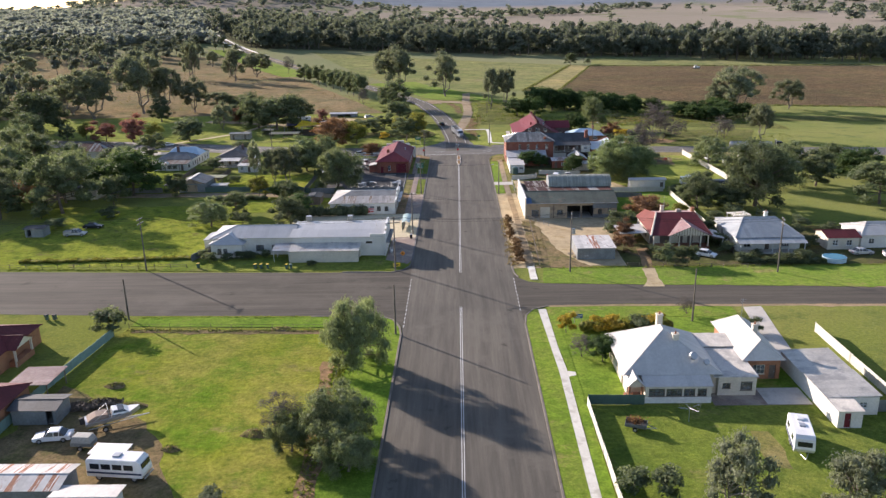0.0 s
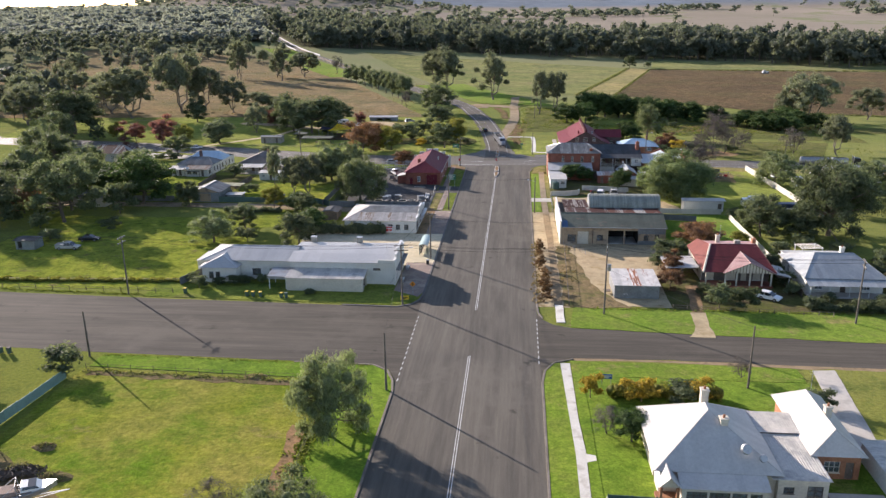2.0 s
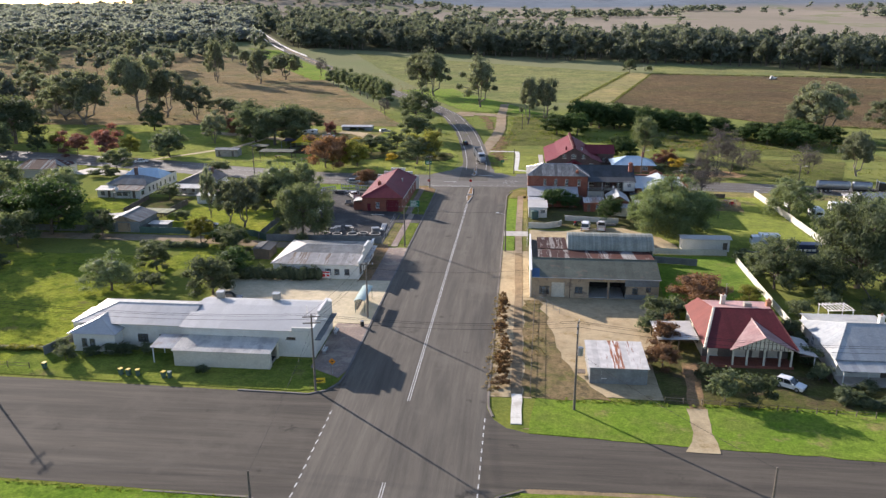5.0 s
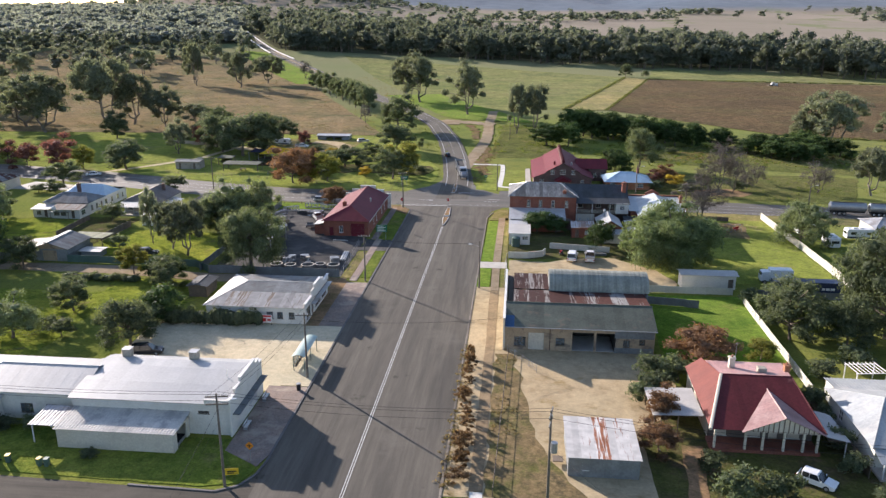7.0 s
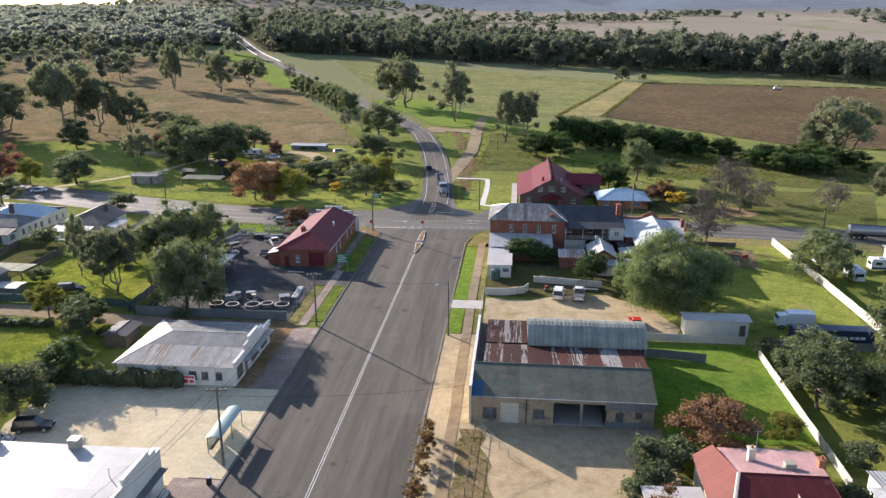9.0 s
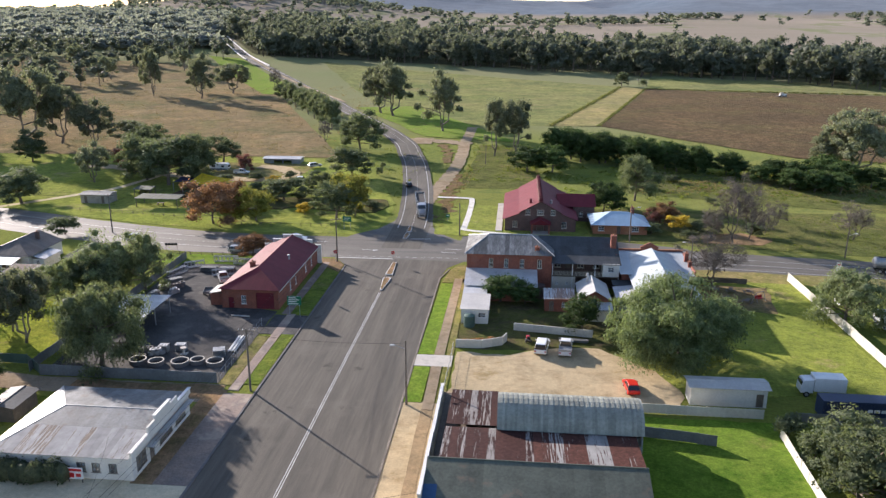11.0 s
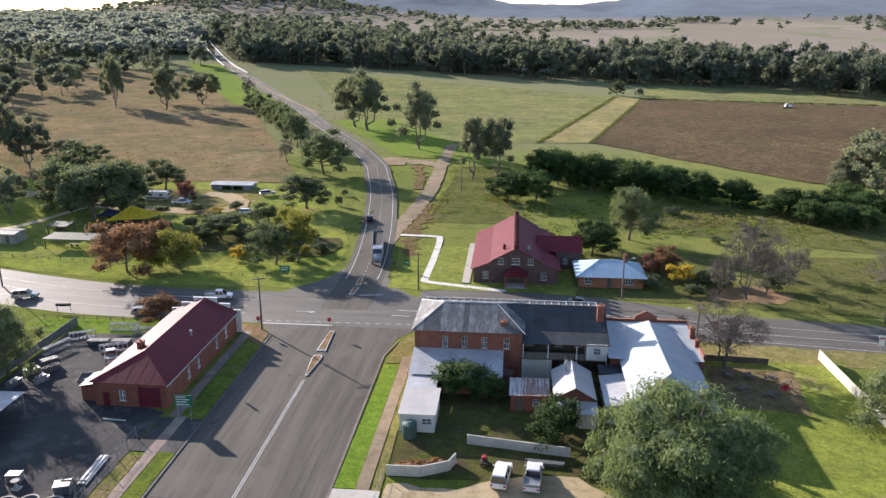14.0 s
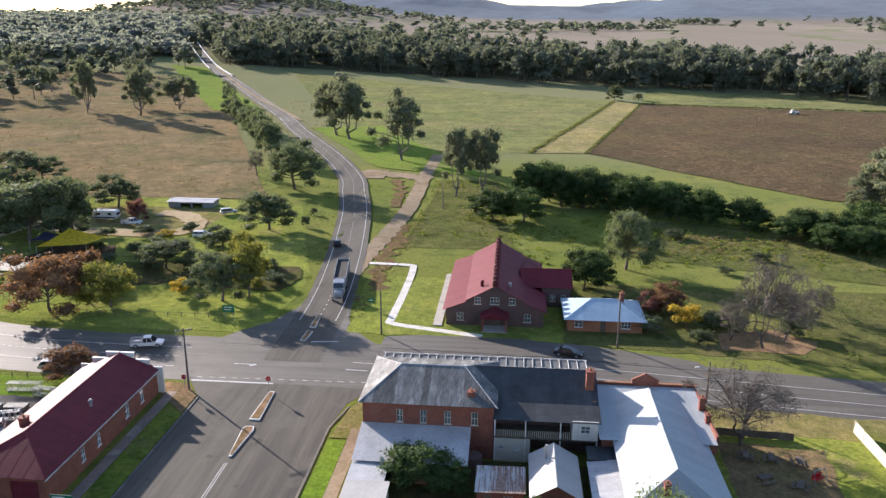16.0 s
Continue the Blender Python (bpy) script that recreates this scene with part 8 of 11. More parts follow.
sign("corner_sign", 19.5, -8.0, 0, 1.5, 0.7, 1.3, MAT["blue_sign"], "small blue and white sign in the garden", (-0.6, 0.6), [(-0.6, 0.0, 0.6, 0.15), (-0.6, -0.25, 0.3, -0.1)])
sign("park_sign", -16.0, 175.2, 0, 2.2, 1.3, 2.6, MAT["green_sign"], "green road sign by the park", (-0.8, 0.8), [(-0.8, 0.15, 0.8, 0.3), (-0.8, -0.3, 0.5, -0.15)])
sign("church_sign", 8.2, 184.0, 0, 1.0, 0.8, 1.8, MAT["green_sign"], "small green sign beside the track", bars=[(-0.4, 0.0, 0.4, 0.12)])
sign("highway_sign", 90.5, 149.0, 0, 1.0, 1.8, 2.2, MAT["white_paint"], "white highway notice on a post", bars=[(-0.4, 0.3, 0.4, 0.5)], bar_mat=MAT["sign_red"])


def stop_sign(x, y, rz):
    t = thing("stop_sign", "red octagonal stop sign on a steel post", "sign", x, y, 0.2, rz)
    part("post", tubes([((0, 0.05, 0), (0, 0.05, 2.5), 0.04)], 8), MAT["steel"], t)
    plate = part("plate", tubes([((0, 0.0, 2.3), (0, -0.03, 2.3), 0.4)], 8), MAT["sign_red"], t)
    f = bpy.data.curves.new("word", "FONT")
    f.body, f.size, f.align_x, f.align_y, f.extrude = "STOP", 0.28, "CENTER", "CENTER", 0.004
    tmp = bpy.data.objects.new("word", f)
    me = bpy.data.meshes.new_from_object(tmp)
    bpy.data.objects.remove(tmp)
    ob = put("word", me, MAT["white_paint"], plate)
    ob.matrix_basis = pose(0, -0.04, 2.3, 90, 0, 0)


stop_sign(-0.3, 148.6, 0)
stop_sign(-12.6, 148.0, 0)


def bin_at(x, y, lid, rz=0):
    t = thing("wheelie_bin", "dark green wheelie bin with coloured lid at the kerb", "bin", x, y, 0.07, rz, group="wheelie bins")
    bm = boxes((-0.26, -0.3, 0.05, 0.26, 0.3, 0.95))
    for v in bm.verts:
        if v.co.z < 0.1:
            v.co.x *= 0.8
            v.co.y *= 0.8
    part("body", bm, MAT["fence_green"], t)
    part("lid", bevelled([(-0.29, -0.34, 0.95, 0.29, 0.34, 1.04)], 0.03), lid, t)
    for s in (-0.24, 0.24):
        part("wheel", tubes([((s - 0.03, 0.28, 0.1), (s + 0.03, 0.28, 0.1), 0.1)], 10), MAT["tyre"], t)


for x, y, m in ((-42.4, 22.7, "yellow"), (-41.2, 22.6, "yellow"), (-39.8, 22.6, "yellow"), (-35.8, 22.3, "yellow"), (-34.9, 22.3, "fence_green"), (-54.6, 23.6, "yellow"), (-72.2, -4.2, "tyre"), (-70.8, -4.2, "tyre")):
    bin_at(x, y, MAT[m], random.uniform(-20, 20))
d = thing("litter_bin", "dark slatted litter bin on the footpath", "bin", -11.3, 43.4, 0.1)
part("drum", tubes([((0, 0, 0), (0, 0, 0.9), 0.3)], 12), MAT["tyre"], d)
part("rim", tubes([((0, 0, 0.9), (0, 0, 0.98), 0.33)], 12), MAT["steel"], d)


def bench(x, y, rz, material, label):
    t = thing("bench", label, "bench", x, y, 0.1, rz, group="street benches")
    for k in range(3):
        part("seat_slat", boxes((-0.9, -0.2 + k * 0.15, 0.42, 0.9, -0.08 + k * 0.15, 0.46)), material, t)
    for k in range(2):
        part("back_slat", boxes((-0.9, 0.28, 0.55 + k * 0.17, 0.9, 0.32, 0.67 + k * 0.17)), material, t)
    for s in (-0.75, 0.75):
        part("leg", boxes((s - 0.04, -0.2, 0, s + 0.04, 0.3, 0.42), (s - 0.04, 0.24, 0.42, s + 0.04, 0.3, 0.9)), MAT["steel"], t)


bench(-14.9, 33.0, 90, MAT["white_paint"], "pale slatted bench in front of the hall")
bench(-14.9, 40.4, 90, MAT["white_paint"], "pale slatted bench in front of the hall")
bench(-62, 189, 10, MAT["timber"], "timber bench in the park")

MAT["shelter_glass"] = plain("green_tinted_sheet", (0.36, 0.46, 0.42), 0.3)
bs = thing("bus_shelter", "glass bus shelter with a curved roof on green posts", "bus shelter", -12.9, 49.2, 0.1)
for y in (0.1, 3.6, 7.0):
    for x in (-0.8, 0.8):
        part("post", tubes([((x, y, 0), (x, y, 2.3), 0.05)], 8), MAT["fence_green"], bs)
bm = bmesh.new()
ring = [(-0.95 + 1.9 * i / 8, 2.3 + 0.3 * math.sin(math.pi * i / 8)) for i in range(9)]
vs = [[bm.verts.new((x, y, z)) for x, z in ring] for y in (-0.2, 7.3)]
lo = [[bm.verts.new((x, y, z - 0.04)) for x, z in ring] for y in (-0.2, 7.3)]
for i in range(8):
    bm.faces.new((vs[0][i], vs[0][i + 1], vs[1][i + 1], vs[1][i]))
    bm.faces.new((lo[0][i], lo[1][i], lo[1][i + 1], lo[0][i + 1]))
part("roof", bm, MAT["shelter_glass"], bs, "pale green curved sheet roof")
part("seat", boxes((-0.85, 0.4, 0.42, -0.45, 6.7, 0.48)), MAT["timber"], bs)
for y in (0.2, 3.7):
    part("back_pane", boxes((-0.93, y, 0.4, -0.91, y + 3.2, 2.0)), MAT["glass"], bs)


# ---- vehicles ----
def prism(profile, half, material=None, taper=0.0, bev=0.04, y0=None):
    """A side profile (along, up) given width, drawn in towards the top by taper."""
    bm = bmesh.new()
    zmax = max(p[1] for p in profile)
    zmin = min(p[1] for p in profile)
    sides = []
    for s in (-1, 1):
        sides.append([bm.verts.new((x, s * (half - taper * (z - zmin) / max(0.01, zmax - zmin)), z)) for x, z in profile])
    bm.faces.new(sides[0])
    bm.faces.new(sides[1][::-1])
    n = len(profile)
    for i in range(n):
        bm.faces.new((sides[0][i], sides[1][i], sides[1][(i + 1) % n], sides[0][(i + 1) % n]))
    bmesh.ops.recalc_face_normals(bm, faces=bm.faces[:])
    if bev:
        bmesh.ops.bevel(bm, geom=bm.edges[:], offset=bev, segments=2, affect="EDGES", profile=0.6)
    return bm


def wheel(parent, x, y, r=0.32, w=0.2, rim=None):
    ty = part("wheel", tubes([((x, y - w / 2, r), (x, y + w / 2, r), r)], 16), MAT["tyre"], parent)
    for s in (-1, 1):
        part("rim", tubes([((x, y + s * w / 2, r), (x, y + s * (w / 2 + 0.015), r), r * 0.62)], 12), rim or MAT["steel"], ty)


def car(x, y, rz, kind, paint, label, name="car", z=0.06):
    """A road car; along +x is forward."""
    t = thing(name, label, "car" if kind != "ute" else "utility", x, y, z, rz, group="cars")
    L = {"sedan": 4.6, "wagon": 4.7, "suv": 4.7, "ute": 5.2, "hatch": 4.1, "van": 5.0}[kind]
    tall = kind in ("suv", "ute", "van")
    zb, zw = (0.36, 0.98) if tall else (0.26, 0.86)
    zr = {"sedan": 1.42, "wagon": 1.5, "suv": 1.75, "ute": 1.75, "hatch": 1.46, "van": 1.95}[kind]
    h = L / 2
    part("body", prism([(-h, zb + 0.1), (-h + 0.1, zb), (h - 0.15, zb), (h, zb + 0.15), (h - 0.03, zw - 0.18), (h - 1.05, zw), (-h + 0.1, zw), (-h, zw - 0.1)], 0.88, taper=0.05), paint, t)
    f0 = h - (0.75 if kind == "van" else 1.15)
    f1 = f0 - (0.55 if kind == "van" else 0.75)
    r1, r0 = {"sedan": (-h + 1.3, -h + 0.65), "wagon": (-h + 0.35, -h + 0.12), "suv": (-h + 0.3, -h + 0.1), "hatch": (-h + 0.55, -h + 0.15), "ute": (-0.55, -0.7), "van": (-h + 0.15, -h + 0.06)}[kind]
    part("glasshouse", prism([(r0, zw - 0.02), (f0, zw - 0.02), (f1, zr - 0.05), (r1, zr - 0.05)], 0.82, taper=0.16, bev=0.02), MAT["car_glass"], t)
    part("roof", prism([(r1 - 0.03, zr - 0.07), (f1 + 0.05, zr - 0.07), (f1 - 0.1, zr), (r1 + 0.1, zr)], 0.69, taper=0.05, bev=0.02), paint, t)
    mid = (f1 + r1) / 2
    for s in (-1, 1):
        for px in (f1 - 0.02, mid, r1 + 0.05):
            part("pillar", tubes([((px + (0.35 if px == f1 - 0.02 else 0), s * 0.8, zw), (px, s * 0.67, zr - 0.05), 0.04)], 5), paint, t)
        part("headlight", bevelled([(h - 0.14, s * 0.62 - 0.17, zw - 0.3, h + 0.0, s * 0.62 + 0.17, zw - 0.16)], 0.02), MAT["lamp_white"], t)
        part("tail_light", boxes((-h - 0.01, s * 0.7 - 0.13, zw - 0.3, -h + 0.08, s * 0.7 + 0.13, zw - 0.12)), MAT["lamp_red"], t)
        part("mirror", bevelled([(f0 - 0.35, s * 0.95 - 0.1, zw + 0.02, f0 - 0.2, s * 0.95 + 0.1, zw + 0.17)], 0.02), paint, t)
        wheel(t, h - 0.85, s * 0.8, 0.36 if tall else 0.31)
        wheel(t, -h + 0.9, s * 0.8, 0.36 if tall else 0.31)
    part("bumper", bevelled([(h - 0.05, -0.8, zb + 0.05, h + 0.06, 0.8, zb + 0.25)], 0.03), MAT["tyre"], t)
    if kind == "ute":
        tray = part("tray", boxes((-h, -0.9, zw + 0.02, -0.78, 0.9, zw + 0.08), (-h, -0.9, zw + 0.08, -0.78, -0.86, zw + 0.32), (-h, 0.86, zw + 0.08, -0.78, 0.9, zw + 0.32), (-h, -0.86, zw + 0.08, -h + 0.04, 0.86, zw + 0.32)), MAT["steel"], t)
        part("headboard", tubes([((-0.82, -0.8, zw), (-0.82, -0.8, zr + 0.05), 0.03), ((-0.82, 0.8, zw), (-0.82, 0.8, zr + 0.05), 0.03), ((-0.82, -0.8, zr + 0.05), (-0.82, 0.8, zr + 0.05), 0.03)]), MAT["steel"], tray)
    return t


MAT["car_glass"] = plain("car_glass", (0.02, 0.024, 0.028), 0.08, spec=0.6, grain=0.05)
MAT["canvas"] = plain("grey_canvas", (0.4, 0.39, 0.35), 0.85)
car(-25.6, 163.4, 12, "ute", MAT["white_car"], "white dual-cab ute with alloy tray on the highway", "ute", 0.05)
car(43.7, 166.6, -14, "sedan", MAT["black_car"], "black sedan on the road before the church hall")
car(-7.4, 224, 104, "hatch", MAT["black_car"], "dark hatchback driving up the north road", z=0.62)
for c in (car(30.0, 107.0, 82, "suv", MAT["white_car"], "white tall wagon parked in the sandy yard"), car(33.7, 107.0, 84, "ute", MAT["white_car"], "white ute parked in the sandy yard", "ute")):
    c.scale = (1.1, 1.1, 1.1)
car(42.1, 94.6, 94, "hatch", MAT["red_car"], "bright red hatchback on the dirt")
car(51.8, 27.3, -36, "hatch", MAT["white_car"], "white hatchback in the garden drive")
car(-37.6, 52.6, 14, "suv", MAT["black_car"], "black four-wheel drive on the gravel")
car(-40.3, 48.6, 14, "sedan", MAT["silver_car"], "silver sedan beside the hall")
car(-32.2, 134.6, 118, "ute", MAT["white_car"], "white work ute in the depot", "ute")
car(-51.0, -43.6, 188, "sedan", MAT["white_car"], "old white sedan on the lot")
car(-61, 101, 14, "suv", MAT["black_car"], "dark four-wheel drive in a back yard")
car(-64.6, 236.4, 4, "ute", MAT["white_car"], "white pickup parked at the camping ground", "ute", 0.95)
car(-42, 227.4, 10, "wagon", MAT["white_car"], "white car under the park trees", z=0.8)
car(-43.5, 250, 30, "wagon", MAT["silver_car"], "pale car behind the park trees", z=1.2)
car(-36.2, 153.8, 8, "hatch", MAT["silver_car"], "silver hatchback beside the hall")
car(-63, 160, 20, "suv", MAT["silver_car"], "grey four-wheel drive on the highway")
car(-118, 181.5, 22, "sedan", MAT["white_car"], "white sedan on the highway")
car(-92.8, 49.4, 4, "ute", MAT["silver_car"], "old grey ute in the long grass", "ute")
car(-91.6, 56.2, 6, "sedan", MAT["black_car"], "dark old sedan in the long grass")
car(-40.6, 81.6, 60, "hatch", MAT["black_car"], "dark hatchback beside the lane")
car(84, 27.5, 5, "sedan", MAT["silver_car"], "silver sedan in a side yard")
car(90, 25, -8, "ute", MAT["white_car"], "white ute in a side yard", "ute")


def caravan(x, y, rz, label, L=6.0, z=0.06):
    t = thing("caravan", label, "caravan", x, y, z, rz, group="caravans")
    h = L / 2
    part("body", prism([(-h, 0.5), (h - 0.5, 0.5), (h, 1.1), (h - 0.25, 2.3), (h - 0.7, 2.65), (-h + 0.2, 2.65), (-h, 2.4)], 1.15, taper=0.05, bev=0.06), MAT["white_car"], t)
    for s in (-1, 1):
        part("stripe", boxes((-h + 0.1, s * 1.14 - 0.02, 0.62, h - 0.5, s * 1.14 + 0.03, 1.0)), MAT["navy"], t)
        part("window", bevelled([(-h + 0.8, s * 1.13 - 0.04, 1.45, -h + 2.0, s * 1.13 + 0.03, 2.05)], 0.02), MAT["car_glass"], t)
        part("window", bevelled([(0.8, s * 1.13 - 0.04, 1.45, 1.8, s * 1.13 + 0.03, 2.05)], 0.02), MAT["car_glass"], t)
        wheel(t, -0.5, s * 1.0, 0.33)
        wheel(t, 0.25, s * 1.0, 0.33)
    part("front_window", bevelled([(h - 0.22, -0.8, 1.4, h - 0.05, 0.8, 2.0)], 0.02), MAT["car_glass"], t)
    part("rear_window", bevelled([(-h - 0.02, -0.8, 1.4, -h + 0.05, 0.8, 2.0)], 0.02), MAT["car_glass"], t)
    part("roof_hatch", bevelled([(-0.4, -0.35, 2.62, 0.4, 0.35, 2.78)], 0.03), MAT["silver_car"], t)
    part("air_conditioner", bevelled([(-2.0, -0.4, 2.62, -1.1, 0.4, 2.85)], 0.05), MAT["lamp_white"], t)
    part("drawbar", tubes([((h - 0.6, -0.6, 0.5), (h + 1.1, 0, 0.5), 0.05), ((h - 0.6, 0.6, 0.5), (h + 1.1, 0, 0.5), 0.05)]), MAT["steel"], t)


caravan(40.1, -46.0, -104, "white caravan parked on the back lawn")
caravan(-73.5, 240.6, 0, "white caravan at the camping ground", 6.5, 1.0)
caravan(86.5, 132, 5, "white caravan behind the cream fence", 5.5)
caravan(88, 122, 90, "white caravan on the grass", 5.0)
caravan(97, 128.5, 0, "long white caravan by the fence", 7.0)


def camper_bus():
    t = thing("camper_bus", "old white camper bus with dark windows", "bus", -39.2, -51.6, 0.06, -6)
    part("body", prism([(-3.4, 0.5), (3.2, 0.5), (3.4, 1.1), (3.1, 2.4), (2.7, 2.7), (-3.2, 2.7), (-3.4, 2.4)], 1.1, taper=0.06, bev=0.08), MAT["white_car"], t)
    for s in (-1, 1):
        for k in range(4):
            part("window", bevelled([(-2.9 + k * 1.35, s * 1.08 - 0.05, 1.5, -1.8 + k * 1.35, s * 1.08 + 0.035, 2.15)], 0.02), MAT["car_glass"], t)
        part("stripe", boxes((-3.3, s * 1.1 - 0.03, 0.95, 3.2, s * 1.1 + 0.02, 1.15)), MAT["navy"], t)
        wheel(t, 2.2, s * 0.95, 0.4)
        wheel(t, -2.0, s * 0.95, 0.4)
        part("headlight", boxes((3.3, s * 0.8 - 0.15, 0.85, 3.42, s * 0.8 + 0.15, 1.05)), MAT["lamp_white"], t)
    part("windscreen", bevelled([(3.1, -0.9, 1.5, 3.28, 0.9, 2.25)], 0.02), MAT["car_glass"], t)
    part("bumper", bevelled([(3.4, -1.0, 0.45, 3.55, 1.0, 0.65)], 0.03), MAT["steel"], t)
    part("vent", bevelled([(-0.5, -0.4, 2.68, 0.4, 0.4, 2.85)], 0.03), MAT["silver_car"], t)


def trailer(x, y, rz, label, cover=None, load=None, L=2.6):
    t = thing("trailer", label, "trailer", x, y, 0.06, rz)
    h = L / 2
    part("tray", boxes((-h, -0.8, 0.5, h, 0.8, 0.56), (-h, -0.8, 0.56, h, -0.76, 0.95), (-h, 0.76, 0.56, h, 0.8, 0.95), (-h, -0.76, 0.56, -h + 0.04, 0.76, 0.95), (h - 0.04, -0.76, 0.56, h, 0.76, 0.95)), MAT["fence_grey"], t)
    for s in (-1, 1):
        wheel(t, 0, s * 0.92, 0.3, 0.18)
    part("drawbar", tubes([((h, -0.5, 0.5), (h + 1.2, 0, 0.45), 0.04), ((h, 0.5, 0.5), (h + 1.2, 0, 0.45), 0.04)]), MAT["steel"], t)
    if cover:
        part("cover", prism([(-h, 0.95), (h, 0.95), (h - 0.25, 1.7), (-h + 0.25, 1.7)], 0.8, taper=0.2, bev=0.05), cover, t)
    if load:
        rng = np.random.default_rng(3)
        c = rng.normal(size=(420, 3)) * np.array([0.5, 0.32, 0.22]) + np.array([0, 0, 1.15])
        v, f = quad_cloud(c, rng.uniform(0.06, 0.16, 420), rng)
        put("prunings", mesh_np("prunings", v, f), load, t, "heap of garden prunings")


camper_bus()


def boat():
    t = thing("boat", "old half-cabin boat heaped with boards on a trailer", "boat", -45.0, -40.3, 0.06, 30)
    t.scale = (1.2, 1.25, 1.1)
    bm = bmesh.new()
    rows = []
    for x, w, zk, zt in ((-2.6, 0.95, 0.75, 1.45), (-1.0, 1.05, 0.65, 1.5), (0.8, 1.0, 0.65, 1.6), (2.0, 0.65, 0.8, 1.75), (2.9, 0.05, 1.3, 1.9)):
        rows.append([bm.verts.new((x, s * w * k, z)) for s, k, z in ((-1, 1, zt), (-1, 0.75, (zk + zt) / 2 - 0.1), (1, 0.02, zk), (1, 0.75, (zk + zt) / 2 - 0.1), (1, 1, zt))])
    for a, b in zip(rows, rows[1:]):
        for i in range(4):
            bm.faces.new((a[i], b[i], b[i + 1], a[i + 1]))
        bm.faces.new((a[4], b[4], b[0], a[0]))
    bm.faces.new(rows[0][::-1])
    bmesh.ops.recalc_face_normals(bm, faces=bm.faces[:])
    part("hull", bm, MAT["silver_car"], t)
    part("cabin", prism([(0.0, 1.55), (1.9, 1.6), (1.3, 2.1), (0.1, 2.25)], 0.75, taper=0.15), MAT["white_car"], t)
    part("windscreen", prism([(0.2, 1.95), (1.5, 1.9), (1.25, 2.15), (0.25, 2.2)], 0.78, taper=0.1, bev=0.01), MAT["car_glass"], t)
    part("canopy_frame", tubes([((-0.2, -0.85, 1.5), (-0.3, -0.8, 2.6), 0.03), ((-0.2, 0.85, 1.5), (-0.3, 0.8, 2.6), 0.03), ((-0.3, -0.8, 2.6), (-0.3, 0.8, 2.6), 0.03), ((-1.8, -0.85, 1.45), (-0.3, -0.8, 2.6), 0.025), ((-1.8, 0.85, 1.45), (-0.3, 0.8, 2.6), 0.025)]), MAT["steel"], t)
    part("trailer_frame", tubes([((-2.4, -0.6, 0.5), (3.8, 0, 0.5), 0.05), ((-2.4, 0.6, 0.5), (3.8, 0, 0.5), 0.05)]), MAT["steel"], t)
    for s in (-1, 1):
        wheel(t, -0.8, s * 0.95, 0.3, 0.18)
    for k in range(7):
        part("board", boxes((-2.2 + 0.12 * k, -0.8 + 0.22 * k, 1.62 + 0.09 * (k % 3), 0.9 + 0.1 * (k % 2), -0.66 + 0.22 * k, 1.68 + 0.09 * (k % 3))), MAT["timber"], t)
    part("tarpaulin", prism([(-2.4, 1.45), (-0.2, 1.5), (-0.4, 1.95), (-1.5, 2.05), (-2.2, 1.75)], 0.85, taper=0.2), MAT["brick_pave"], t, "brown tarpaulin over the stern")
    part("outboard", bevelled([(-3.1, -0.2, 1.1, -2.6, 0.2, 1.9)], 0.06), MAT["tyre"], t)


trailer(21.6, -42.0, -20, "small box trailer heaped with prunings", load=MAT["leaf_orange"])
trailer(-46.3, -45.4, -4, "trailer with a pale canvas cover", cover=MAT["canvas"])
trailer(-32.0, 126.6, 105, "dark box trailer in the depot")


def tarp_frame():
    t = thing("camper_trailer", "low camper trailer under a white awning", "trailer", -41.2, -48.8, 0.06, -4)
    part("awning", bevelled([(-2.4, -1.2, 1.75, 2.0, 1.2, 1.85)], 0.03), MAT["white_paint"], t)
    part("tray", boxes((-2.0, -0.9, 0.5, 1.8, 0.9, 1.0)), MAT["fence_grey"], t)
    for x in (-2.2, 1.8):
        for y in (-1.1, 1.1):
            part("pole", tubes([((x, y, 0), (x, y, 1.75), 0.03)]), MAT["steel"], t)
    for s in (-1, 1):
        wheel(t, 0, s * 1.0, 0.3, 0.18)


tarp_frame()
boat()


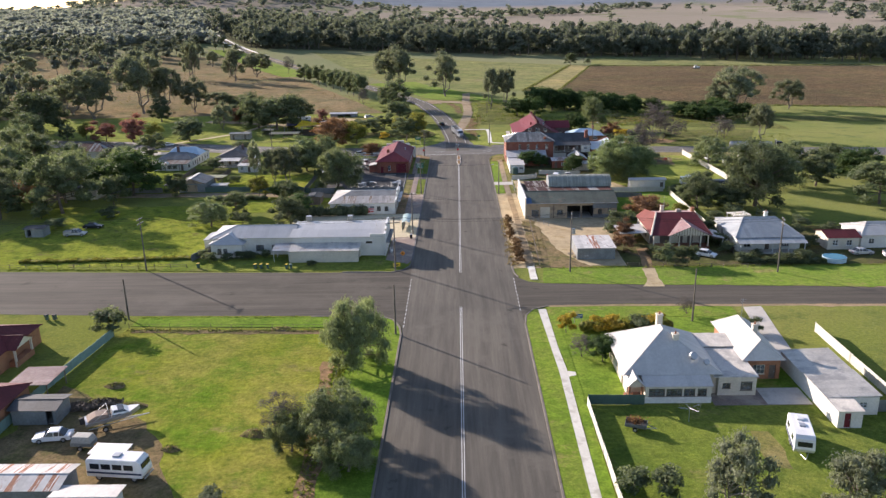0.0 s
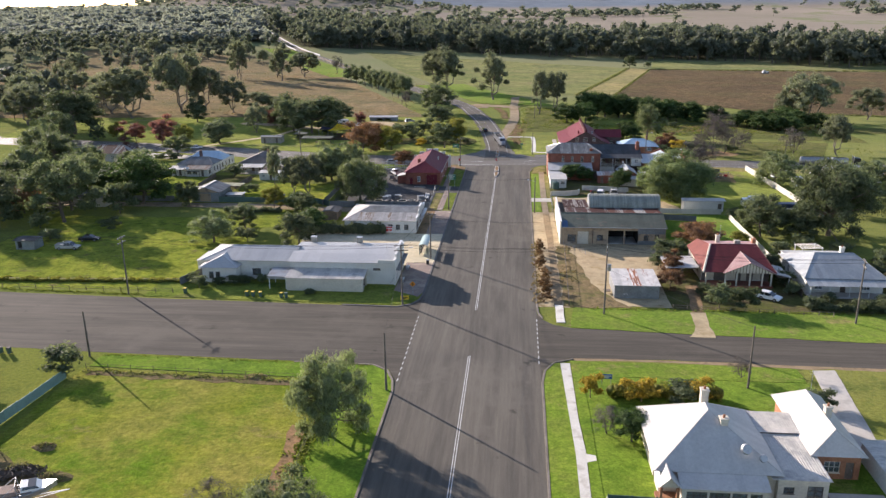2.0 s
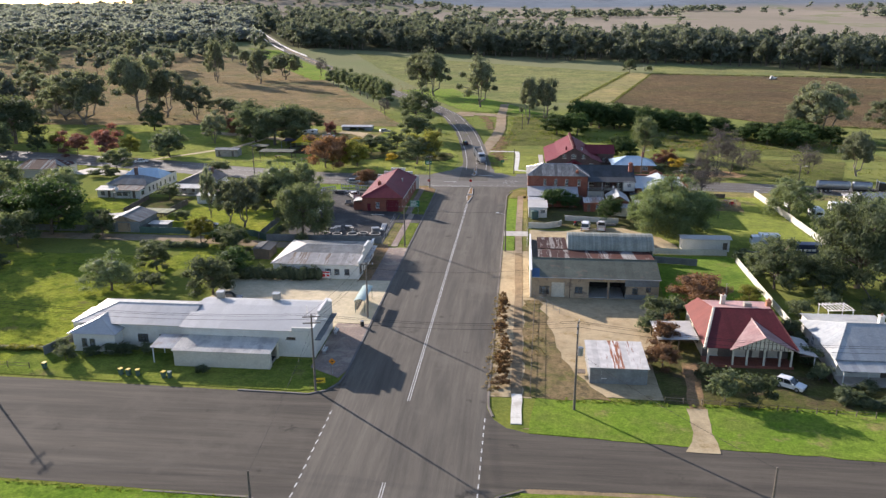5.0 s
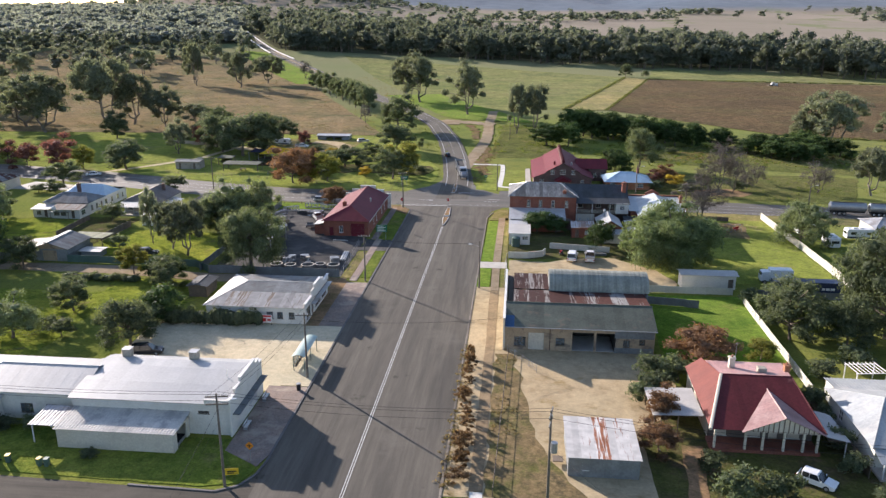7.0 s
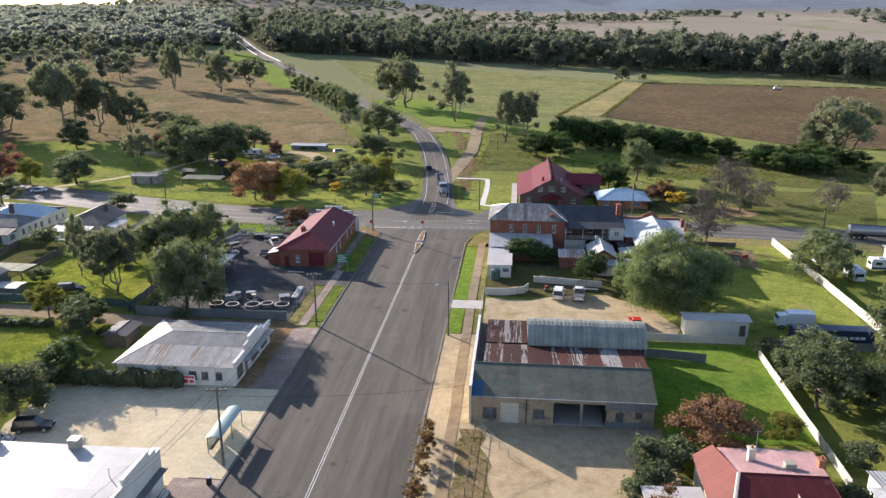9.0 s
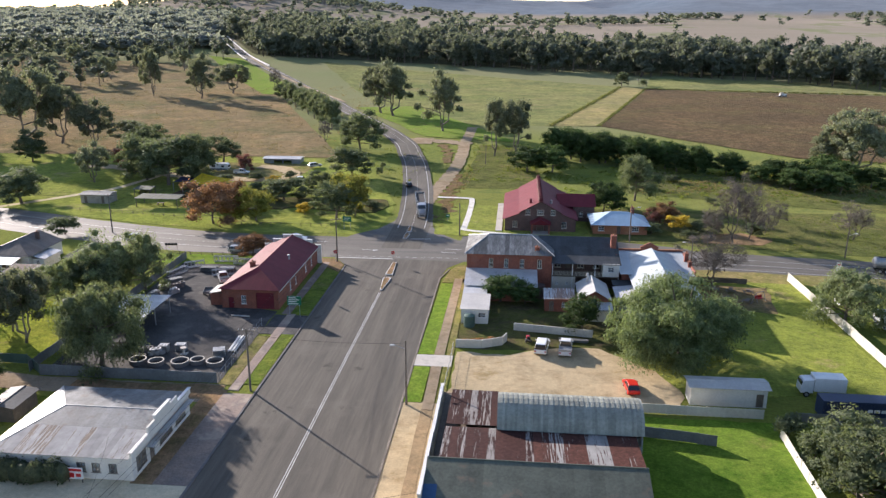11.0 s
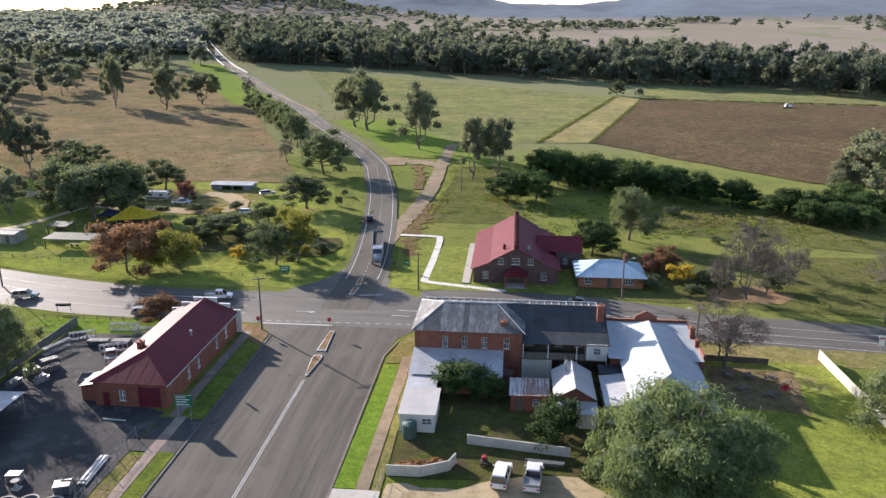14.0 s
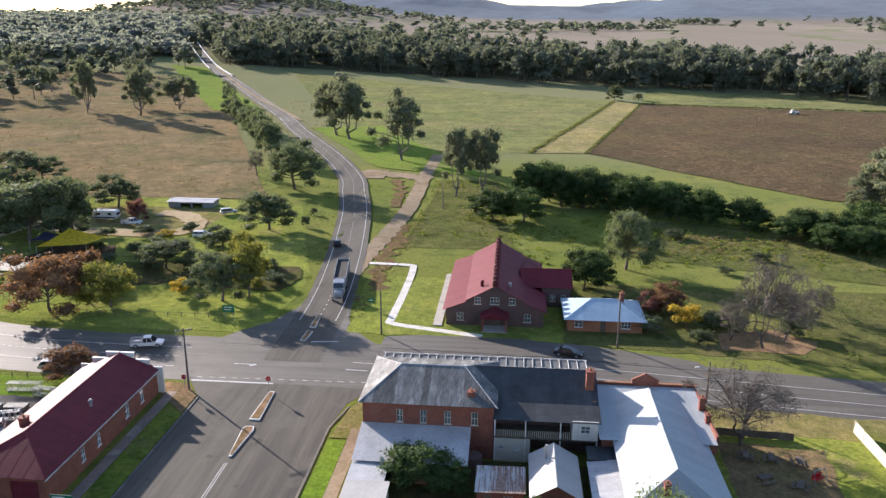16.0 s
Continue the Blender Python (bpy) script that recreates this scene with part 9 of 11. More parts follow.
def truck_cab(t, x0, paint, z=0.0):
    """A long-nosed prime mover; x0: the front bumper, forward along +x."""
    part("bonnet", prism([(x0 - 2.0, 0.9), (x0 - 0.1, 0.9), (x0, 1.6), (x0 - 0.4, 1.95), (x0 - 2.0, 2.1)], 0.85, taper=0.1, bev=0.06), paint, t)
    cab = part("cab", prism([(x0 - 4.2, 0.9), (x0 - 1.9, 0.9), (x0 - 1.95, 2.1), (x0 - 2.35, 3.2), (x0 - 4.2, 3.4)], 1.15, taper=0.08, bev=0.07), paint, t)
    part("windscreen", prism([(x0 - 2.15, 2.2), (x0 - 1.92, 2.2), (x0 - 2.25, 3.05), (x0 - 2.45, 3.05)], 1.0, taper=0.06, bev=0.01), MAT["car_glass"], cab)
    for s in (-1, 1):
        part("side_window", bevelled([(x0 - 3.3, s * 1.11 - 0.03, 2.2, x0 - 2.5, s * 1.11 + 0.03, 2.95)], 0.02), MAT["car_glass"], cab)
        part("exhaust", tubes([((x0 - 4.3, s * 1.0, 1.0), (x0 - 4.3, s * 1.0, 3.9), 0.08)], 8), MAT["steel"], t)
        part("headlight", bevelled([(x0 - 0.2, s * 0.75 - 0.15, 1.05, x0 + 0.02, s * 0.75 + 0.15, 1.25)], 0.02), MAT["lamp_white"], t)
        wheel(t, x0 - 1.0, s * 1.05, 0.5, 0.3)
        wheel(t, x0 - 4.9, s * 1.05, 0.5, 0.5)
        wheel(t, x0 - 6.1, s * 1.05, 0.5, 0.5)
    part("bullbar", tubes([((x0 + 0.15, -1.1, 0.7), (x0 + 0.15, 1.1, 0.7), 0.07), ((x0 + 0.15, -1.1, 1.3), (x0 + 0.15, 1.1, 1.3), 0.07), ((x0 + 0.15, -0.6, 0.6), (x0 + 0.15, -0.6, 1.6), 0.06), ((x0 + 0.15, 0.6, 0.6), (x0 + 0.15, 0.6, 1.6), 0.06)]), MAT["steel"], t)
    part("chassis", boxes((x0 - 7.0, -0.45, 0.65, x0 - 0.3, 0.45, 0.95)), MAT["tyre"], t)


def tipper():
    t = thing("truck", "silver-grey semi-trailer truck with an open grain tipper", "truck", 1.2, 187.0, 0.06, -81)
    truck_cab(t, 0.0, MAT["silver_car"])
    tub = part("tub", boxes((-19.0, -1.25, 1.1, -6.0, 1.25, 1.25), (-19.0, -1.25, 1.25, -6.0, -1.19, 3.0), (-19.0, 1.19, 1.25, -6.0, 1.25, 3.0), (-6.06, -1.19, 1.25, -6.0, 1.19, 3.0), (-19.0, -1.19, 1.25, -18.94, 1.19, 3.0)), MAT["silver_car"], t)
    for k in range(12):
        for s in (-1, 1):
            part("rib", boxes((-18.6 + k * 1.1, s * 1.29 - 0.04, 1.2, -18.5 + k * 1.1, s * 1.29 + 0.04, 3.0)), MAT["steel"], tub)
    part("tarp", boxes((-18.9, -1.15, 2.5, -6.1, 1.15, 2.6)), MAT["tyre"], t)
    for k in range(3):
        for s in (-1, 1):
            wheel(t, -15.6 - k * 1.25, s * 1.0, 0.5, 0.5)


def tanker():
    t = thing("tanker_truck", "dark milk tanker with two long steel tanks", "truck", 109, 151.8, 0.06, -7)
    truck_cab(t, 10.0, MAT["black_car"])
    for a, b in ((-10.0, -1.6), (-0.6, 4.0)):
        tank = part("tank", tubes([((a, 0, 2.1), (b, 0, 2.1), 1.15), ((a - 0.25, 0, 2.1), (a, 0, 2.1), 0.9, 1.15), ((b, 0, 2.1), (b + 0.25, 0, 2.1), 1.15, 0.9)], 16), MAT["steel"], t)
        part("walkway", boxes((a + 0.5, -0.3, 3.2, b - 0.5, 0.3, 3.3)), MAT["tyre"], tank)
        part("frame", boxes((a, -0.5, 0.7, b, 0.5, 1.0)), MAT["tyre"], t)
        for k in range(3):
            for s in (-1, 1):
                wheel(t, a + 0.9 + k * 1.2, s * 1.0, 0.5, 0.5)


tipper()
tanker()
c = thing("shipping_container", "long navy shipping container on the grass", "container", 65.6, 88.5, 0.04)
part("box", bevelled([(0, 0, 0.15, 12.15, 2.44, 2.7)], 0.03), MAT["navy"], c)
for k in range(30):
    part("corrugation", boxes((0.3 + k * 0.4, -0.03, 0.3, 0.5 + k * 0.4, 0.0, 2.5)), MAT["navy"], c)
for k, (x0, x1) in enumerate(((5.6, 6.2), (6.35, 7.1), (7.25, 7.9), (8.4, 9.0), (9.15, 9.8), (9.95, 10.7))):
    part("mark", boxes((x0, -0.045, 1.3, x1, -0.032, 1.75)), MAT["white_paint"], c, "white block mark")
for x in (0.05, 11.9):
    part("corner_post", boxes((x, -0.04, 0.0, x + 0.2, 0.15, 2.72)), MAT["navy"], c)
v = thing("box_truck", "white box truck parked on the lawn", "truck", 68.0, 95.8, 0.04, 178)
part("box", bevelled([(-3.0, -1.1, 0.9, 1.2, 1.1, 2.9)], 0.05), MAT["white_car"], v)
part("cab", prism([(1.25, 0.6), (2.9, 0.6), (2.9, 1.5), (2.6, 2.4), (1.25, 2.5)], 1.0, taper=0.08, bev=0.06), MAT["white_car"], v)
part("windscreen", bevelled([(2.65, -0.85, 1.55, 2.85, 0.85, 2.2)], 0.02), MAT["car_glass"], v)
part("chassis", boxes((-3.0, -0.4, 0.6, 2.8, 0.4, 0.88)), MAT["tyre"], v)
for s in (-1, 1):
    wheel(v, 2.1, s * 0.95, 0.4, 0.25)
    wheel(v, -1.8, s * 0.95, 0.4, 0.35)


# ---- yards and park ----
def tubes_ring(r, z, thick, n):
    """A flat ring of that radius, height and thickness."""
    bm = bmesh.new()
    prof = [(r - thick, z - 0.02), (r - thick, z + 0.06), (r + thick, z + 0.06), (r + thick, z - 0.02)]
    rings = [[bm.verts.new((p * math.cos(2 * math.pi * i / n), p * math.sin(2 * math.pi * i / n), h)) for i in range(n)] for p, h in prof]
    for a, b in zip(rings, rings[1:] + rings[:1]):
        for i in range(n):
            bm.faces.new((a[i], a[(i + 1) % n], b[(i + 1) % n], b[i]))
    bmesh.ops.recalc_face_normals(bm, faces=bm.faces[:])
    return bm


def trough(x, y, r):
    t = thing("trough", "round concrete stock trough with shade-darkened sides and a pale rim", "trough", x, y, 0.05, group="troughs in the depot")
    bm = bmesh.new()
    n = 20
    prof = [(r, 0), (r, 0.6), (r - 0.18, 0.62), (r - 0.25, 0.12), (0.05, 0.1)]
    rings = [[bm.verts.new((p * math.cos(2 * math.pi * i / n), p * math.sin(2 * math.pi * i / n), z)) for i in range(n)] for p, z in prof]
    for a, b in zip(rings, rings[1:]):
        for i in range(n):
            bm.faces.new((a[i], a[(i + 1) % n], b[(i + 1) % n], b[i]))
    bm.faces.new(rings[-1])
    bmesh.ops.recalc_face_normals(bm, faces=bm.faces[:])
    # sides in darker stone than the rim: backlit shade put into the colour
    part("basin", bm, MAT["kerb_dark"], t)
    part("rim", tubes_ring(r - 0.1, 0.6, 0.1, n), MAT["concrete"], t)
    # black disc painting the shadow inside the trough
    part("painted_shadow_floor", tubes([((0, 0, 0.125), (0, 0, 0.14), r - 0.3)], 20), MAT["tyre"], t)


for x, y, r in ((-28.0, 96.1, 1.2), (-24.4, 96.4, 1.35), (-22.0, 97.2, 1.1), (-19.2, 97.0, 1.3), (-31.0, 96.4, 1.3)):
    trough(x, y, r)


def stack(x, y, rz, w, d, n, material, label, name="pallet_stack"):
    t = thing(name, label, "stack", x, y, 0.05, rz)
    for k in range(n):
        z = 0.16 * k
        for i in range(5):
            part("slat", boxes((-w / 2, -d / 2 + i * d / 5, z + 0.1, w / 2, -d / 2 + i * d / 5 + d / 7, z + 0.13)), material, t)
        for x0 in (-w / 2, -0.05, w / 2 - 0.1):
            part("bearer", boxes((x0, -d / 2, z, x0 + 0.1, d / 2, z + 0.1)), material, t)


stack(-32.2, 100.4, 10, 1.8, 1.3, 5, MAT["fence_grey"], "stack of dark steel frames in the depot")
stack(-28.9, 100.8, 5, 1.4, 1.2, 7, MAT["steel"], "pile of pale wire baskets")
stack(-26.4, 101.4, 5, 1.6, 1.2, 7, MAT["steel"], "pile of pale wire baskets")
stack(-19.6, 99.8, 20, 1.8, 1.6, 8, MAT["steel"], "tall pile of wire mesh sheets")
stack(-37.2, 140.0, 5, 3.4, 1.4, 6, MAT["fence_grey"], "row of steel gates on pallets")
stack(-33.6, 140.6, 5, 3.0, 1.4, 5, MAT["fence_grey"], "row of steel gates on pallets")
stack(-40.6, 131.5, 50, 2.4, 1.4, 8, MAT["fence_grey"], "stacked fence panels in the depot")
stack(-41.6, 128.5, 50, 2.2, 1.2, 6, MAT["steel"], "stacked fence panels in the depot")
stack(-41.8, 124.5, 80, 2.2, 1.2, 6, MAT["steel"], "stacked steel rails in the depot")
def gate_rack(x, y, rz, L, label):
    """Long steel gates stood in a rack."""
    t = thing("gate_rack", label, "rack", x, y, 0.05, rz)
    for s in (-1, 1):
        part("stand", boxes((s * L * 0.42 - 0.05, -0.6, 0, s * L * 0.42 + 0.05, 0.6, 0.12)), MAT["kerb_dark"], t)
    for k in range(4):
        y0 = -0.45 + 0.3 * k
        g = part("gate", tubes([((-L / 2, y0, 0.2), (L / 2, y0, 0.2), 0.04), ((-L / 2, y0 + 0.12, 1.25), (L / 2, y0 + 0.12, 1.25), 0.04)]), MAT["steel"], t)
        for j in range(7):
            xx = -L / 2 + L * j / 6
            part("bar", tubes([((xx, y0, 0.2), (xx, y0 + 0.12, 1.25), 0.035)]), MAT["steel"], g)


for q in ((-36, 146.2, 4, 5.0), (-31.5, 144.8, -6, 4.6), (-42.6, 137, 72, 5.2), (-43, 119.5, 84, 5.0), (-41.2, 142, 30, 4.0), (-33.4, 137.6, 20, 4.2)):
    gate_rack(*q, "rack of galvanised steel gates in the depot")
def bundle(x, y, rz, n, material, label):
    """Rolls of wire and hose lying in a heap."""
    t = thing("wire_rolls", label, "rolls", x, y, 0.05, rz)
    for k in range(n):
        r = 0.34 + 0.05 * (k % 3)
        m = tubes_ring(r, 0.0, 0.12, 14)
        up = k // 3
        for v in m.verts:
            v.co = Vector((v.co.x - 0.9 + 0.8 * (k % 3) + 0.3 * up, v.co.y, v.co.z * 7 + 0.2 + 0.45 * up))
        part("roll", m, material, t)


bundle(-31.6, 99.6, 8, 6, MAT["kerb_dark"], "heap of dark wire rolls on the asphalt")
bundle(-31.6, 97.9, -12, 3, MAT["tyre"], "row of dark hose rolls on the asphalt")
bundle(-29.4, 99.4, 30, 5, MAT["steel"], "heap of pale wire rolls on the asphalt")
bundle(-39.2, 129.2, 60, 6, MAT["kerb_dark"], "heap of dark wire rolls along the yard fence")
bundle(-38.6, 126.2, 70, 5, MAT["steel"], "heap of pale wire rolls along the yard fence")
u = thing("garden_urn", "pale concrete urn on a square foot", "urn", -25.3, 99.9, 0.05)
part("foot", bevelled([(-0.5, -0.5, 0, 0.5, 0.5, 0.16)], 0.03), MAT["concrete"], u)
part("stem", tubes([((0, 0, 0.16), (0, 0, 0.7), 0.22, 0.14)], 10), MAT["concrete"], u)
part("bowl", tubes([((0, 0, 0.7), (0, 0, 1.15), 0.16, 0.5)], 12), MAT["concrete"], u)
s = thing("rail_pile", "pile of galvanised rails against the yard wall", "rails", 35.2, 110.9, 0.05, -4)
for k in range(7):
    part("rail", boxes((-2.4 + 0.2 * (k % 3), -0.5 + 0.28 * (k % 4), 0.02 + 0.22 * (k // 4), 2.2 + 0.15 * (k % 2), -0.32 + 0.28 * (k % 4), 0.2 + 0.22 * (k // 4))), MAT["steel"] if k % 2 else MAT["fence_grey"], s)
v = thing("ride_on_mower", "small red ride-on mower by the yard wall", "mower", 27.9, 110.2, 0.05, 95)
part("deck", bevelled([(-0.55, -0.42, 0.15, 0.75, 0.42, 0.34)], 0.04), MAT["tyre"], v)
part("bonnet", bevelled([(0.15, -0.28, 0.34, 0.85, 0.28, 0.78)], 0.06), MAT["lamp_red"], v)
part("seat", bevelled([(-0.5, -0.22, 0.5, -0.1, 0.22, 0.62), (-0.55, -0.22, 0.6, -0.43, 0.22, 0.95)], 0.04), MAT["tyre"], v)
for q in (-1, 1):
    wheel(v, -0.45, q * 0.4, 0.24, 0.2)
    wheel(v, 0.6, q * 0.36, 0.16, 0.14)
w = thing("wheel_stop", "pale concrete wheel stop on the asphalt", "kerb", -22.1, 116.1, 0.05, -3)
part("bar", bevelled([(-1.7, -0.13, 0, 1.7, 0.13, 0.2)], 0.04), MAT["concrete"], w)
p = thing("pipe_stack", "bundle of long white pipes on the asphalt", "pipes", -18.3, 101.4, 0.05, 4)
for k in range(5):
    part("pipe", tubes([((-0.5 + 0.25 * k, 0, 0.12 + 0.1 * (k % 2)), (-0.5 + 0.25 * k, 6.0, 0.12 + 0.1 * (k % 2)), 0.1)], 8), MAT["white_paint"], p)
k = thing("gas_tank", "green upright tank beside the brick hall", "tank", -27.8, 123.0, 0.05)
part("shell", tubes([((0, 0, 0), (0, 0, 1.9), 0.7)], 14), MAT["fence_green"], k)
part("dome", tubes([((0, 0, 1.9), (0, 0, 2.1), 0.7, 0.3)], 14), MAT["fence_green"], k)
cp = thing("canopy", "open white-roofed canopy in the depot", "canopy", -42.6, 105.2, 0.05)
skillion(cp, 0, 0, 7.8, 11.5, (3.0, 3.2, 3.2, 3.0), MAT["zinc_white"], 1.2)
posts(cp, [(0.2, 0.2), (7.6, 0.2), (0.2, 11.3), (7.6, 11.3), (7.6, 5.7), (0.2, 5.7)], 2.95, MAT["steel"], 0.07)
m = thing("machine_bay", "dark machinery parked under the canopy", "machine", -38.6, 110.5, 0.05)
part("body", bevelled([(-1.4, -2.2, 0.5, 1.2, 2.2, 1.6)], 0.1), MAT["fence_grey"], m)
part("cab", bevelled([(-0.8, -0.6, 1.6, 0.8, 1.2, 2.6)], 0.08), MAT["car_glass"], m)
for s in (-1, 1):
    wheel(m, 0.0, s * 1.6, 0.55, 0.35)

ml = thing("letterboxes", "row of dark letterboxes on a rail", "letterbox", -51.6, 154.0, 0.05, 8)
part("rail", tubes([((-1.4, 0, 1.0), (1.4, 0, 1.0), 0.04), ((-1.2, 0, 0), (-1.2, 0, 1.0), 0.05), ((1.2, 0, 0), (1.2, 0, 1.0), 0.05)]), MAT["timber"], ml)
for k in range(4):
    part("box", bevelled([(-1.35 + k * 0.7, -0.22, 1.05, -0.8 + k * 0.7, 0.22, 1.5)], 0.03), MAT["tyre"], ml)


def sail(x, y, z, pts, material, label):
    t = thing("shade_sail", label, "shade sail", x, y, z)
    bm = bmesh.new()
    n = 8
    grid = {}
    for j in range(n + 1):
        for i in range(n + 1):
            u, v = i / n, j / n
            q = [Vector(p) for p in pts]
            c = q[0] * (1 - u) * (1 - v) + q[1] * u * (1 - v) + q[2] * u * v + q[3] * (1 - u) * v
            mid = Vector((2.2 * (0.5 - u), 2.2 * (0.5 - v), -0.5)) * (4 * u * (1 - u) + 4 * v * (1 - v)) * 0.25
            grid[i, j] = bm.verts.new(c + mid)
    for j in range(n):
        for i in range(n):
            bm.faces.new((grid[i, j], grid[i + 1, j], grid[i + 1, j + 1], grid[i, j + 1]))
    ob = part("cloth", bm, material, t)
    mod = ob.modifiers.new("thick", "SOLIDIFY")
    mod.thickness = 0.02
    for p in pts:
        part("mast", tubes([((p[0], p[1], -z), (p[0], p[1], p[2] + 0.1), 0.07)], 8), MAT["steel"], t)


sail(-66, 210, 0.3, [(-5.5, -4, 3.2), (6, -3.5, 4.0), (6, 6, 3.2), (-4, 7, 4.6)], MAT["sail_yellow"], "yellow shade sail over the playground")
sail(-73.5, 214, 0.3, [(-3.5, -2, 2.8), (2.5, -3, 3.4), (3, 3.5, 2.8), (-3.5, 4, 3.4)], MAT["sail_blue"], "navy shade sail over the playground")


def picnic_shelter(x, y, w, d, label, roof_mat):
    t = thing("picnic_shelter", label, "shelter", x, y, 0.05)
    skillion(t, 0, 0, w, d, (2.5, 2.5, 2.7, 2.7), roof_mat)
    posts(t, [(0.2, 0.2), (w - 0.2, 0.2), (0.2, d - 0.2), (w - 0.2, d - 0.2)], 2.5, MAT["timber"], 0.08)
    part("table", boxes((w / 2 - 1, d / 2 - 0.4, 0.7, w / 2 + 1, d / 2 + 0.4, 0.78)), MAT["timber"], t)
    part("table_leg", boxes((w / 2 - 0.8, d / 2 - 0.3, 0, w / 2 - 0.7, d / 2 + 0.3, 0.7)), MAT["timber"], t)
    part("table_leg", boxes((w / 2 + 0.7, d / 2 - 0.3, 0, w / 2 + 0.8, d / 2 + 0.3, 0.7)), MAT["timber"], t)
    part("seat", boxes((w / 2 - 1, d / 2 - 0.95, 0.42, w / 2 + 1, d / 2 - 0.7, 0.48)), MAT["timber"], t)


picnic_shelter(-79, 192, 12, 5, "long dull green picnic shelter in the park", MAT["green_roof"])
picnic_shelter(-85, 203, 5, 4, "small picnic shelter with dull green roof", MAT["green_roof"])

ch = thing("clothes_hoist", "rotary clothes hoist on the lawn", "clothes hoist", 28.6, -40.4, 0.03, 20)
part("mast", tubes([((0, 0, 0), (0, 0, 2.2), 0.04)]), MAT["steel"], ch)
for k in range(4):
    a = math.pi / 2 * k
    part("arm", tubes([((0, 0, 1.9), (1.7 * math.cos(a), 1.7 * math.sin(a), 2.3), 0.025)]), MAT["steel"], ch)
    b = a + math.pi / 2
    for q in (0.5, 0.8, 1.0):
        part("line", tubes([((1.7 * q * math.cos(a), 1.7 * q * math.sin(a), 1.9 + 0.4 * q), (1.7 * q * math.cos(b), 1.7 * q * math.sin(b), 1.9 + 0.4 * q), 0.008)], 4), MAT["steel"], ch)

pl = thing("pool", "small blue above-ground pool in a yard", "pool", 76.5, 23.5, 0.05)
part("wall", tubes([((0, 0, 0), (0, 0, 0.9), 2.3)], 20), MAT["blue_roof"], pl)
part("water", tubes([((0, 0, 0.9), (0, 0, 0.93), 2.2)], 20), MAT["pool_blue"], pl)


def guard_rail(off, a, b, label):
    pts = [p for p in smooth_line([(p.x, p.y) for p in NORTH], 2) if a < p.y < b]
    t = thing("guard_rail", label, "guard rail", pts[0].x, pts[0].y, tz(pts[0].x, pts[0].y))
    t0 = Vector((pts[0].x, pts[0].y, tz(pts[0].x, pts[0].y)))
    for p, q in zip(pts, pts[1:]):
        d = (q - p).normalized()
        n = Vector((d.y, -d.x)) * off
        v = [Vector((*(r + n), tz(r.x, r.y) + 0.3)) - t0 for r in (p, q)]
        bm = bmesh.new()
        w = Vector((d.y, -d.x, 0)) * 0.3
        for s, z0, z1 in ((-1, 0.3, 1.25),):
            vs = [bm.verts.new(c) for c in (v[0] - w + Vector((0, 0, z0)), v[1] - w + Vector((0, 0, z0)), v[1] - w + Vector((0, 0, z1)), v[0] - w + Vector((0, 0, z1)),
                                            v[0] + w + Vector((0, 0, z0)), v[1] + w + Vector((0, 0, z0)), v[1] + w + Vector((0, 0, z1)), v[0] + w + Vector((0, 0, z1)))]
            for f in ((0, 1, 2, 3), (7, 6, 5, 4), (3, 2, 6, 7), (0, 4, 5, 1)):
                bm.faces.new([vs[i] for i in f])
        part("rail", bm, MAT["white_paint"], t)
        part("post", tubes([(v[0], v[0] + Vector((0, 0, 0.9)), 0.1)], 5), MAT["white_paint"], t)


guard_rail(-4.4, 690, 905, "white guard rail of the far road")
guard_rail(4.4, 640, 905, "white guard rail of the far road")
g = thing("tractor", "distant dusty tractor working the field", "tractor", 188, 495, tz(188, 495), 10)
part("body", bevelled([(-2.0, -0.8, 0.8, 2.4, 0.8, 1.9)], 0.1), MAT["white_car"], g)
part("cab", bevelled([(-1.6, -0.8, 1.9, 0.2, 0.8, 2.8)], 0.1), MAT["concrete"], g)
part("implement", boxes((-4.2, -1.4, 0.4, -2.2, 1.4, 0.8)), MAT["timber"], g)
for s in (-1, 1):
    wheel(g, -1.0, s * 1.0, 0.9, 0.5)
    wheel(g, 1.8, s * 0.9, 0.6, 0.4)


def hedge(x0, y0, x1, y1, h, w, material, label, seed=0):
    a, b = Vector((x0, y0)), Vector((x1, y1))
    L = (b - a).length
    t = thing("hedge", label, "hedge", x0, y0, 0.0, math.degrees(math.atan2((b - a).y, (b - a).x)))
    rng = np.random.default_rng(seed)
    n = int(L * 260)
    c = np.stack([rng.uniform(0, L, n), rng.uniform(-0.5, 0.5, n) * w, rng.uniform(0.05, 1, n) ** 0.7 * h], 1)
    c[:, 2] *= 0.85 + 0.3 * np.sin(c[:, 0] * 0.9 + seed) * np.cos(c[:, 0] * 2.1)
    c[:, 1] += 0.25 * np.sin(c[:, 0] * 1.3)
    out = c - np.array([0, 0, h * 0.4])
    out[:, 0] = 0
    v, f = leaf_cloud(c, rng.uniform(0.08, 0.2, n), rng, out / (np.linalg.norm(out, axis=1)[:, None] + 0.01))
    k = max(2, int(L / 0.7))
    at = np.stack([np.linspace(0.3, L - 0.3, k), 0.25 * np.sin(np.linspace(0.3, L - 0.3, k) * 1.3), np.full(k, h * 0.42)], 1)
    if material != MAT["twig"]:
        v, f = joined((v, f), cores(at, [np.array([0.75, w * 0.42, h * 0.4]) * rng.uniform(0.85, 1.15) for _ in range(k)], rng, 1))
    put("foliage", mesh_np("foliage", v, f), material, t)


